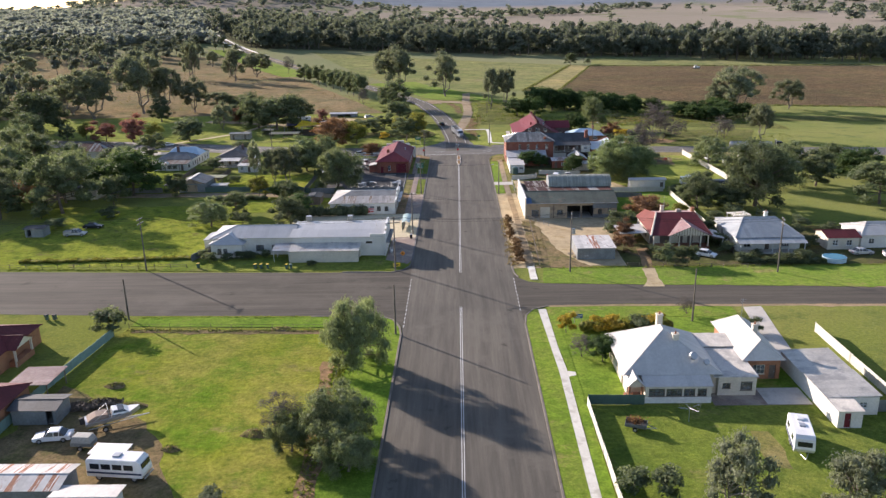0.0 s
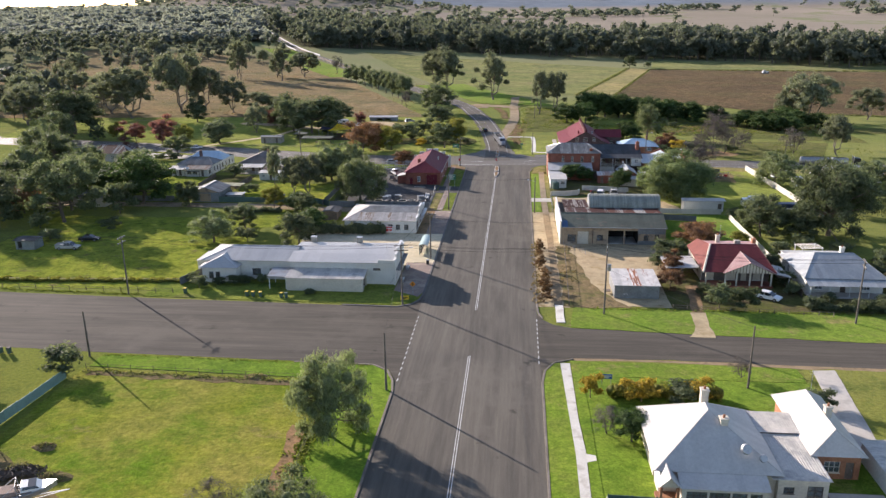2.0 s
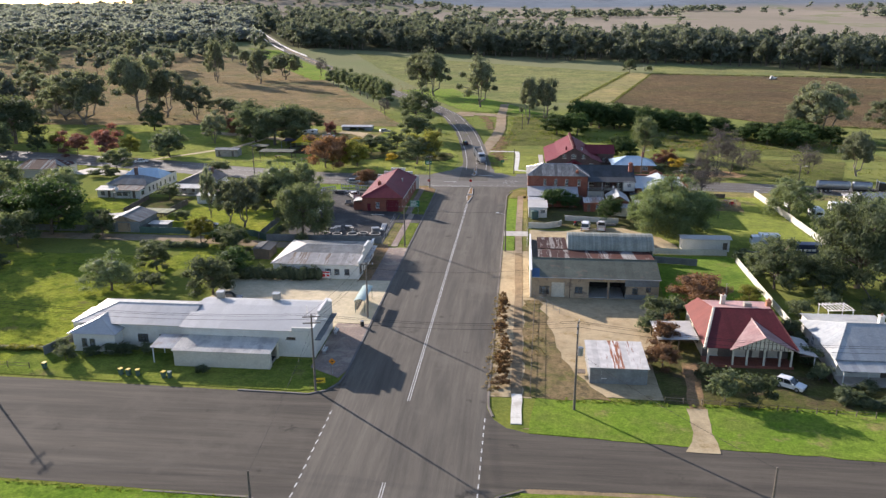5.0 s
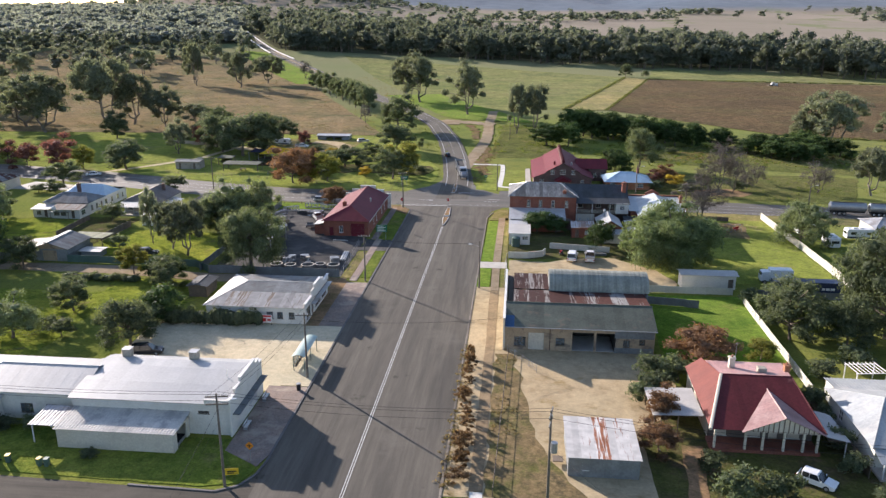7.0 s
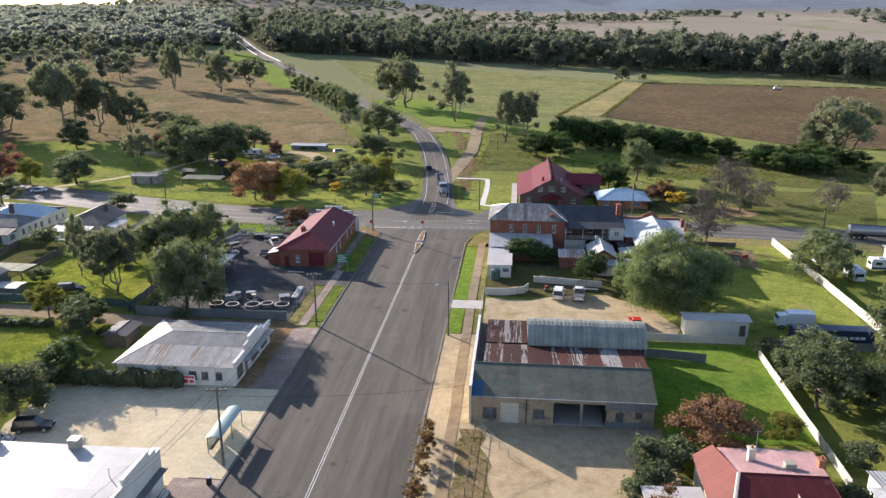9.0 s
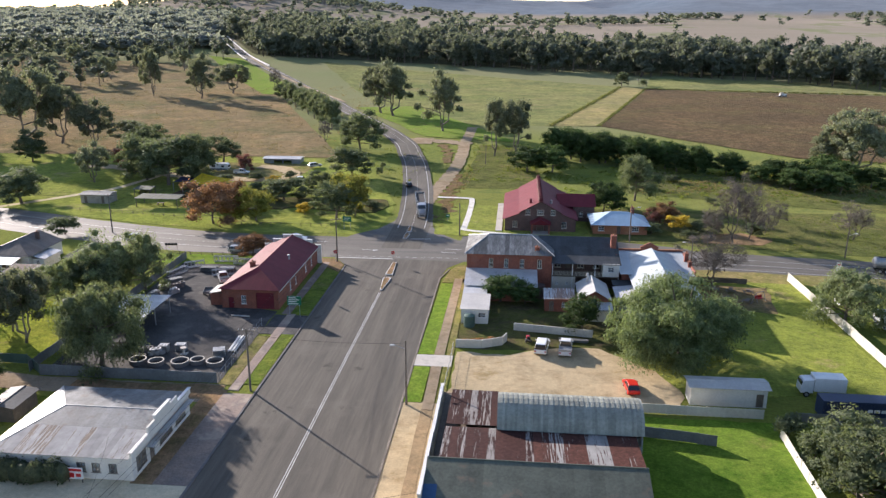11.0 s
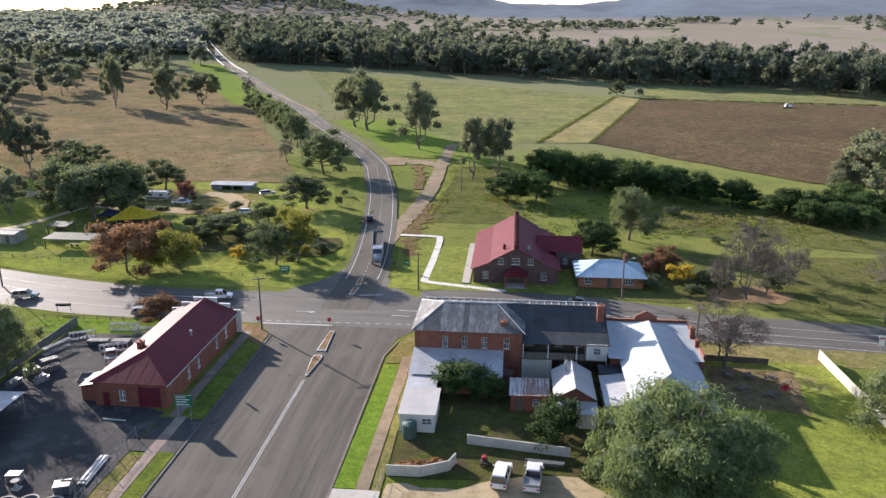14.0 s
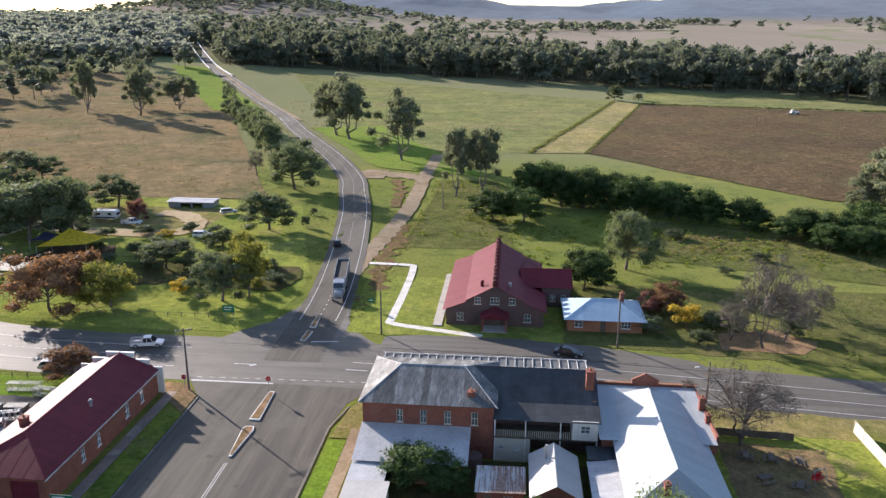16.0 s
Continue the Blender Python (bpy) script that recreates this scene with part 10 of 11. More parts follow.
hedge(-46.5, 64.8, -24.0, 65.6, 2.9, 2.2, MAT["leaf_dark"], "clipped dark hedge between shop and car park", 1)
hedge(-70, 84.6, -55, 84.6, 1.4, 2.0, MAT["leaf_dark"], "untidy hedge along the lane", 2)
hedge(-95, 28.5, -58, 30, 0.7, 1.5, MAT["leaf_yellow"], "rank grass and weeds along the wire fence", 3)
hedge(57, 23.0, 74, 22.0, 1.3, 1.6, MAT["leaf_dark"], "low garden hedge before the pale house", 4)
hedge(19.5, -11.5, 34, -11.0, 2.0, 2.2, MAT["leaf_yellow"], "overgrown yellow-green garden hedge", 5)
hedge(17.4, 107.8, 22.8, 109.4, 0.7, 2.2, MAT["leaf_orange"], "withered brown garden bed behind the wall", 6)
hedge(-54, -36.2, -46, -34.6, 0.8, 2.0, MAT["twig"], "heap of grey dead branches", 7)


def picnic_table(x, y, rz, label):
    t = thing("picnic_table", label, "table", x, y, 0.05, rz, group="beer garden tables")
    part("tabletop", boxes((-0.9, -0.38, 0.72, 0.9, 0.38, 0.77)), MAT["timber"], t)
    for s in (-1, 1):
        part("seat", boxes((-0.9, s * 0.78 - 0.14, 0.43, 0.9, s * 0.78 + 0.14, 0.48)), MAT["timber"], t)
    for s in (-1, 1):
        part("frame", tubes([((s * 0.6, -0.78, 0.4), (s * 0.6, 0.78, 0.4), 0.035), ((s * 0.6, -0.6, 0), (s * 0.6, -0.2, 0.72), 0.035), ((s * 0.6, 0.6, 0), (s * 0.6, 0.2, 0.72), 0.035)]), MAT["timber"], t)


for q in ((63.5, 137.5, 80), (66.5, 137.2, 76), (69.6, 136.6, 84), (64.4, 132.6, 20), (68, 131.4, 60)):
    picnic_table(*q, "weathered timber picnic table in the beer garden")
sw = thing("swing_seat", "red garden swing seat beside the tables", "seat", 70.6, 133.2, 0.05, 30)
part("frame", tubes([((-1, -0.6, 0), (-0.9, 0, 1.7), 0.04), ((-1, 0.6, 0), (-0.9, 0, 1.7), 0.04), ((1, -0.6, 0), (0.9, 0, 1.7), 0.04), ((1, 0.6, 0), (0.9, 0, 1.7), 0.04), ((-0.9, 0, 1.7), (0.9, 0, 1.7), 0.04)]), MAT["steel"], sw)
part("seat", boxes((-0.75, -0.3, 0.5, 0.75, 0.25, 0.58)), MAT["sign_red"], sw)
part("backrest", boxes((-0.75, 0.25, 0.58, 0.75, 0.32, 1.05)), MAT["sign_red"], sw)


def crown_tree(rng, base, clumps, size, leaves, leaf, trunk, hang, stem_count=1):
    """Limbs and leaves of a tree a metre high: clumps of foliage spread over an uneven dome, each on its own limb."""
    segs, cs, out, sz = [], [], [], []
    mids, radii = [], []
    stems = []
    for i in range(stem_count):
        ang = 6.283 * i / stem_count + rng.uniform(0, 1.5)
        off = 0.0 if stem_count == 1 else rng.uniform(0.05, 0.11)
        mid = Vector((math.cos(ang) * off + rng.uniform(-0.03, 0.03), math.sin(ang) * off + rng.uniform(-0.03, 0.03), base + rng.uniform(0.06, 0.16)))
        top = Vector((mid.x * 1.9 + rng.uniform(-0.04, 0.04), mid.y * 1.9 + rng.uniform(-0.04, 0.04), base + (1 - base) * rng.uniform(0.48, 0.62)))
        if stem_count == 1:
            segs.append((Vector((mid.x * 0.25, mid.y * 0.25, 0)), mid, trunk, trunk * 0.75))
            segs.append((mid, top, trunk * 0.75, trunk * 0.4))
        else:
            fork = Vector((0.012 * stem_count, -0.01, base * 0.75 + 0.02 * i))
            knee = fork.lerp(mid, 0.6) + Vector((mid.x * 0.5, mid.y * 0.5, 0))
            segs.append((Vector((0, 0, 0)), fork, trunk, trunk * 0.82))
            segs.append((fork, knee, trunk * 0.7, trunk * 0.58))
            segs.append((knee, mid, trunk * 0.58, trunk * 0.5))
            segs.append((mid, top, trunk * 0.5, trunk * 0.28))
        stems.append((mid, top))
    zc, ax, az = base + (0.99 - base) * 0.5, 0.47, (0.99 - base) * 0.5
    lean = rng.uniform(0, 6.3)
    phase = rng.uniform(0, 6.3)
    share = rng.uniform(0.6, 1.4, clumps)
    counts = np.maximum(8, (share / share.sum() * leaves).astype(int))
    for k in range(clumps):
        cz = 1.0 - (k + 0.5) / clumps * (1.72 + 0.2 * (base < 0.1))
        ang = phase + k * 2.39996 + rng.uniform(-0.35, 0.35)
        rad = math.sqrt(max(0.0, 1 - cz * cz))
        if cz < 0.1:
            rad = max(rad, 0.86 if base < 0.05 else 0.7)
        r = rng.uniform(*size) * (1.12 if cz > 0.2 else 0.92)
        reach = rng.uniform(0.7, 1.12) if k % 4 else rng.uniform(0.25, 0.6)
        reach *= 1 + 0.16 * math.cos(ang - lean) + 0.1 * math.cos(2 * ang + lean * 3)
        p = np.array([math.cos(ang) * rad * (ax - r * 0.8) * reach, math.sin(ang) * rad * (ax - r * 0.8) * reach, zc + cz * (az - r * 0.7) * reach])
        mid, top = min(stems, key=lambda s: (s[1].xy - Vector(p).xy).length)
        start = mid.lerp(top, min(1.0, max(0.0, (p[2] - base) / (1 - base) * 0.9)))
        end = Vector(p)
        bend = start.lerp(end, 0.5) + Vector((0, 0, 0.03 - 0.05 * max(0.0, hang)))
        segs.append((start, bend, trunk * 0.36, trunk * 0.26))
        segs.append((bend, end, trunk * 0.26, trunk * 0.14))
        n = counts[k]
        d = rng.normal(size=(n, 3))
        d /= np.linalg.norm(d, axis=1)[:, None]
        d[:, 2] = np.where(d[:, 2] < -0.45, -d[:, 2] * 0.6, d[:, 2])
        lump = 1 + 0.22 * np.sin(d[:, 0:1] * 5 + k) * np.cos(d[:, 1:2] * 4 + 2 * k)
        mids.append(p)
        radii.append(np.array([1.0, 1.0, 0.85]) * r * (0.42 if hang > 0.3 else 0.54))
        q = p + d * lump * r * rng.uniform(0.3, 1.12, (n, 1)) ** 0.6 * np.array([1.0, 1.0, 0.85])
        if hang > 0:
            q[:, 2] -= rng.uniform(0, 1, n) ** 1.5 * hang * r * 1.5
        cs.append(q)
        whole = (p - np.array([0, 0, zc])) / np.array([ax, ax, az])
        o = d + whole * 0.55
        out.append(o / np.linalg.norm(o, axis=1)[:, None])
        sz.append(rng.uniform(0.55, 1.3, n) * leaf * 1.4)
    c = np.concatenate(cs)
    c[:, 2] = np.maximum(c[:, 2], 0.02)
    if hang < 0:
        return segs, quad_cloud(c, np.concatenate(sz), rng, 0.1, np.concatenate(out), hang)
    inner = cores(mids, radii, rng, 0, hang * 0.8)
    inner[0][:, 2] = np.maximum(inner[0][:, 2], 0.01)
    return segs, joined(leaf_cloud(c, np.concatenate(sz), rng, np.concatenate(out), hang), inner)


def tree_model(kind, seed):
    """Trunk and crown meshes of one tree, a metre high and a metre wide; scaled to size where it stands."""
    rng = np.random.default_rng(seed)
    numbers = KINDS[kind][2:]
    bm = bmesh.new()
    segs, (v, f) = crown_tree(rng, *numbers)
    for a, b, r0, r1 in segs:
        tube(bm, a, b, r0, r1, n=6 if r0 > 0.01 else 4, cap=False)
    return mesh_of(bm, "trunk"), mesh_np("crown", v, f)


# kind: label, materials and numbers (crown base, clumps, clump size, leaves, leaf size, trunk, hanging); hanging below nought: bare twigs
KINDS = {
    "gum": (("tall gum tree with open grey-green crown", "gum tree"), ("pale_bark", "leaf_gum"), 0.1, 34, (0.08, 0.155), 7600, 0.0122, 0.023, 0.1, 3),
    "elm": (("dark rounded tree beside the road", "tree"), ("bark", "leaf_dark"), 0.05, 20, (0.13, 0.2), 5800, 0.0145, 0.025, 0.0),
    "dark": (("broad dark green shade tree", "tree"), ("bark", "leaf_dark"), 0.02, 28, (0.105, 0.175), 6800, 0.0138, 0.026, 0.0),
    "deep": (("dense tree with deep green leaves", "tree"), ("bark", "leaf_deep"), 0.0, 26, (0.13, 0.2), 6200, 0.0145, 0.025, 0.0),
    "willow": (("soft grey-green drooping peppercorn tree", "tree"), ("bark", "leaf_willow"), 0.02, 32, (0.1, 0.17), 9600, 0.011, 0.026, 0.55),
    "pepper": (("huge spreading grey-green peppercorn tree", "tree"), ("bark", "leaf_pepper"), 0.0, 90, (0.085, 0.14), 62000, 0.0082, 0.03, 0.75),
    "weeper": (("soft grey-green weeping peppercorn tree on the grass", "tree"), ("bark", "leaf_willow"), 0.0, 44, (0.09, 0.15), 22000, 0.0105, 0.026, 0.7),
    "shade": (("tall drooping dark grey-green shade tree", "tree"), ("bark", "leaf_dark"), 0.0, 60, (0.09, 0.16), 26000, 0.0092, 0.03, 0.5),
    "yellow": (("tree turning yellow-green in autumn", "tree"), ("bark", "leaf_yellow"), 0.04, 20, (0.12, 0.19), 5800, 0.0138, 0.022, 0.0),
    "orange": (("autumn tree with orange-brown leaves", "tree"), ("bark", "leaf_orange"), 0.0, 24, (0.12, 0.18), 6400, 0.0138, 0.02, 0.1),
    "red": (("autumn tree with dark red leaves", "tree"), ("bark", "leaf_red"), 0.0, 20, (0.12, 0.19), 5600, 0.014, 0.02, 0.0),
    "bare": (("leafless tree with a haze of fine twigs", "tree"), ("twig", "twig"), 0.1, 38, (0.07, 0.14), 4200, 0.021, 0.018, -1.0, 3),
    "bush": (("rounded dark green garden bush", "bush"), ("bark", "leaf_dark"), 0.0, 10, (0.17, 0.25), 1600, 0.029, 0.02, 0.0),
    "gold": (("garden bush with golden leaves", "bush"), ("bark", "leaf_gold"), 0.02, 9, (0.15, 0.22), 1900, 0.025, 0.02, 0.0),
    "shrub": (("straggly orange-brown shrub on the verge", "shrub"), ("twig", "leaf_rusty"), 0.0, 16, (0.1, 0.17), 1700, 0.024, 0.012, 0.0),
}
MODELS = {}
turn = random.Random(4)


def plant(kind, x, y, h, w, label=""):
    """A tree of that kind, height and crown width."""
    key = (kind, turn.randrange(2 if kind == "pepper" else 3))
    if key not in MODELS:
        MODELS[key] = tree_model(kind, 11 + 7 * key[1] + len(kind) * 31)
    (text, cat), mats = KINDS[kind][:2]
    name = "bush" if cat in ("bush", "shrub") else kind + "_tree"
    t = thing(name, label or text, cat, x, y, max(0.0, tz(x, y)), turn.uniform(0, 360), group="trees")
    t.scale = (w * 1.22, w * 1.22, h * 1.04)
    put("trunk", MODELS[key][0], MAT[mats[0]], t)
    if MODELS[key][1]:
        put("crown", MODELS[key][1], MAT[mats[1]], t)
    return t


def grove(kind, rows):
    for r in rows:
        plant(kind, *r)


# gardens and park undergrowth
grove("dark", [(-107, 72, 17, 16), (-121, 66, 13, 14), (-58.8, 68.7, 6.5, 7)])
grove("bush", [(-50, 28.6, 1.8, 2.6), (-47.4, 29.2, 2.0, 2.4), (-44.6, 30, 1.6, 2.4), (-42, 30.2, 1.9, 2.4), (-55.6, 30, 2.2, 2.6), (66, 228, 2, 4), (74, 238, 2.4, 5), (90, 222, 2, 4), (80, 212, 1.8, 3.4), (-43.2, 62.2, 4.6, 6), (-101, 56, 3, 5), (-92, 66, 3, 5), (-110, 66, 3.4, 5.4), (56.6, 30, 2.6, 3.2), (57, 35, 3.2, 3.4), (57.2, 40, 2.8, 3.2), (57.4, 45, 3.4, 3.6), (62, 26.8, 1.6, 3), (71, 26.4, 1.8, 3.2), (75.4, 33, 3, 3.4), (75.6, 40, 3.4, 3.6), (40.6, 29, 2.4, 3), (37.5, 47, 3.6, 4.4), (35.5, 45, 3, 4), (41.5, 51.5, 3.8, 4.5),
               (-70, 206, 2, 4), (-62, 214, 2.4, 4.4), (-56, 208, 2, 3.6), (-50, 220, 2.6, 4), (-44, 212, 2.2, 3.8), (-38, 222, 2.4, 4), (-66, 226, 2.6, 5), (-75, 218, 2.4, 4.4)])
grove("bush", [(-84, 208, 2, 4), (-36, 206, 2, 3.6), (-28, 214, 2.2, 4), (-57, 228, 2.8, 5), (-47, 232, 2.6, 4.6), (62, 54, 3.4, 4.4), (68, 58, 3.6, 5), (74, 54, 3.4, 4.6), (80, 48, 3.2, 4.6), (60, 84, 3, 4), (61, 78, 3.2, 4.2), (84, 42, 3, 4),
               (-54.4, 57.7, 3.6, 5), (-83.6, 128.4, 4.6, 6.4), (-70, 106, 3, 4), (-82.6, 163.5, 5, 7.5), (-116, 157, 3, 5), (-121, 156.5, 2.6, 5), (-53, 136, 2.8, 4.2)])
grove("dark", [(-108, 110, 8, 9), (-116, 128, 9, 10), (-52, 122, 8, 8), (70, 66, 7, 8)])
grove("deep", [(-100, 102, 8, 9), (-138, 110, 9, 11), (-126, 118, 8, 10)])

grove("dark", [(97, 550, 10, 10), (112, 552, 5, 6), (-98, 236, 15.5, 15), (-92, 250, 9, 10), (-33.2, 217.3, 6.1, 7.4), (-118, 284, 9, 12), (-110, 252, 8, 10), (-146, 250, 11, 12)])

# beyond the town
grove("gum", [(-45, 390, 26, 20), (-37, 379, 27, 21), (-7.3, 332, 26, 18), (17, 277, 23, 10.5), (25.2, 281, 22, 12), (-195, 449, 29, 11.5), (-202, 463, 28, 11), (-162.6, 443, 26, 17),
              (-154, 472, 20, 21), (-174, 470, 13, 11), (-267, 523, 20, 13), (-139.5, 281, 18, 15), (-270, 540, 17, 13), (-216, 291, 14, 19), (-185, 263, 26, 25), (-202, 276, 22, 22)])
grove("gum", [(-166, 279, 33, 25), (-157, 287, 25, 19), (-127, 286, 10.5, 14), (-107, 221, 12.5, 10.5), (136.5, 255, 22, 23), (128, 258, 14, 13), (119, 176, 15, 11), (164, 260, 15, 14), (-200, 232, 16, 18),
              (-52.3, 101.7, 13.5, 9.5), (-64, 110, 13, 4.5), (-57.5, 106, 12, 7), (27, -61, 10.4, 6.5), (39, -61, 9.1, 7), (-250, 330, 18, 18), (-238, 262, 19, 19), (-300, 400, 18, 16)])
grove("gum", [(-330, 470, 19, 17), (-290, 345, 17, 18), (-262, 300, 20, 20), (-225, 240, 18, 18), (-330, 600, 20, 16), (-240, 600, 18, 14), (-215, 560, 15, 12), (-262, 215, 18, 18), (-290, 260, 18, 20), (-340, 330, 20, 20)])
grove("elm", [(-111, 438, 12.5, 9.6), (-95, 408, 14, 9.6), (-88, 395, 13, 9), (-81, 381, 14, 9.7), (-74, 367, 14.5, 9.5), (-68, 353, 15.2, 9.7), (-57, 331, 15.5, 9.6), (-63, 343, 14, 9), (-104, 424, 12, 9)])
grove("dark", [(-34, 282, 15.2, 16), (-82, 219.5, 16.4, 19), (-74.5, 226, 15.7, 13), (-78, 255, 9.3, 13), (-21.3, 185.6, 9.8, 10.4), (-27.8, 236, 10.6, 12.5), (-40.5, 203.2, 7.1, 11.7),
               (-112.8, 193, 10.4, 14.5), (-169, 201, 6.7, 6), (-188, 216, 21, 24), (-92, 226, 15, 14), (62, 68, 9.8, 9), (64, 74, 8, 10)])
grove("dark", [(-47, 80, 6.3, 6.4), (-42, 56, 8, 8), (103, 92, 10, 11.5), (110, 70, 12, 13), (-112, 84, 12, 12)])
grove("deep", [(29, 251, 8.5, 12), (37, 249, 9.9, 10.5),
               (48.7, 198.5, 9, 8.4), (52, 204, 7, 7), (-96, 92, 14, 16), (-49.8, 86.6, 5.4, 7.2), (-42, 67, 6, 7)])
grove("deep", [(23, 128, 5.4, 7.4), (27.5, 127.5, 4.2, 5.6), (37, 116.5, 6.2, 7), (21, -22.6, 4.4, 4.6), (-108, 98, 10, 11), (-120, 96, 11, 13), (118, 100, 10, 12)])
grove("deep", [(40 + 4.4 * k + 1.2 * math.sin(k * 2.7), 273 - 1.75 * k + 2.2 * math.sin(k * 1.9), 12.2 - 0.42 * k + 1.3 * math.sin(k * 3.3), 10.5 - 0.12 * k) for k in range(14)])
grove("deep", [(46 + 8.5 * k, 281 - 2.6 * k, 10.5 - 0.7 * k, 10) for k in range(5)])
grove("deep", [(102, 240, 6.5, 8), (107, 244, 7.5, 9), (113, 239, 8, 9.5), (119, 236, 7.6, 9), (108, 232, 6.8, 8), (114, 229, 7, 8.5), (121, 228, 6.6, 8.5), (127, 240, 7.8, 9.5), (125, 250, 8, 10), (133, 236, 7, 9)])
grove("willow", [(117, 231, 6.4, 6.6), (59, 213, 14.6, 11.7), (71, 280, 7, 11), (90, 91, 14, 16), (82, 123, 11, 12), (-50.8, 125.2, 12.2, 12.5), (-44.9, 127.8, 12.8, 9), 
                 (-62, 56.5, 7.2, 10), (-162, 147, 14, 14), (-121, 107, 12.5, 14), (-130, 125, 12, 13), (-58, 120, 8, 8)])
grove("willow", [(-132, 84, 12, 14), (-146, 118, 13, 14), (-110, 120, 11, 12), (-170, 165, 13, 14), (116, 112, 10, 10)])
grove("dark", [(-128, 70, 11, 13), (-140, 95, 12, 14), (-150, 140, 13, 14), (-178, 190, 14, 14), (-55, 125, 7, 8), (-118, 165, 8, 9), (108, 122, 8, 10), (-82, 90, 7, 7)])
grove("pepper", [(50.0, 103.8, 12.8, 18.5)])
grove("weeper", [(-16, -24, 11.4, 8.8), (-15.6, -45.5, 8, 8.6), (-13.2, -51, 6, 6.4), (-20.6, -46.6, 5.4, 5)])
grove("weeper", [(-36, 95, 14, 12.5, "soft grey-green weeping peppercorn tree at the depot fence")])
grove("shade", [(77.5, 70, 17.5, 17.5)])
grove("yellow", [(-41, 180.5, 9.4, 10.5), (-16.8, 188, 12.3, 8.6), (-161, 202, 7.5, 7.5), (-127.5, 192, 8.4, 7.6), (-58, 89, 6.3, 5.4), (55, 59.5, 3.9, 4.6), (-26, 212, 7, 7)])
grove("orange", [(-50.8, 177, 11.9, 13.6), (-47.6, 183.5, 10.4, 9), (-32, 151.5, 5.3, 7.3), (45.5, 56, 7.2, 9.5), (37, 39, 5, 4.6), (35.6, 32.5, 4, 5), (63, 187.5, 6, 7), (-123, 80, 8, 8)])
grove("red", [(-64.8, 240, 6.6, 5.4), (60.2, 186, 4.2, 4.4), (-137, 193, 11, 11), (-149, 194, 9, 10), (-105, 240, 8.5, 9.8)])
grove("bare", [(76, 172.6, 16.5, 9.6), (80.5, 176, 12, 7.5), (71.5, 175.5, 8, 6), (91, 190, 6.1, 6.3), (64, 141, 10.5, 11.5), (105, 178, 8.9, 8.4), (-22, -44, 6.4, 5.4), (18.2, -21, 3.7, 3.8), (-135, 500, 14, 9), (86, 182, 6, 6), (-52, 300, 9, 6), (38.5, -4.5, 3, 3)])
grove("bush", [(38, 51, 4.4, 5.2), (18.5, -55, 3.2, 3.7), (28.6, -12, 3, 4.6), (-59, -9.6, 4.3, 5.6), (42, 22.5, 4.4, 4.4), (46, 22.5, 4.2, 4.4), (-53, 26.5, 2.8, 3.2), (-46, 29.5, 1.8, 3), (-31, 24.5, 1.2, 2.2), (46.2, -12.5, 2.6, 3.6),
               (58, 178, 3, 5), (70, 181.5, 3, 5), (74, 181, 3.4, 5), (83, 179, 3.2, 5), (66.3, 174.5, 2.4, 4), (-51, 211, 4, 4.6), (-32, 192, 2.5, 4), (-27, 199, 2.6, 5), (-21, 197, 3, 5), (-34, 209, 2.4, 4.4), (-46, 206, 2.2, 4), (-56, 196, 2.6, 4.4), (-53, 188, 2.2, 4.6), (-44, 188, 2.4, 5), (-14, 196, 2.8, 5), (-18, 205, 2.6, 4.6), (-19.5, 240, 3.1, 2.4), (-20.2, 252, 2.2, 1.9), (87, 131, 3, 4), (-97, 81, 9, 8), (66, 22.5, 2.4, 4), (70, 24, 2.4, 4), (58, 24, 2, 3.4), (22, -55.5, 3.5, 4), (-27, -57, 1.6, 3.2), (-24.5, -59, 1.5, 3)])
grove("gold", [(17, -12, 3.6, 3.0), (23.6, -12.4, 3.4, 4.6), (31, -11.5, 3, 4), (65.4, 181, 4.4, 5.2), (-50.8, 225, 2.6, 4.6), (-30.4, 188.3, 3.6, 4)])
grove("shrub", [(12.1 + 0.5 * math.sin(y * 3.1), y, 1.9 + 0.8 * math.sin(y * 1.7), 2.0 + 0.7 * math.cos(y * 2.3)) for y in (24.5, 26.6, 28.4, 30.4, 32.6, 34.8, 37, 39.4, 41.8, 44, 47.6, 50, 52.6, 56)])


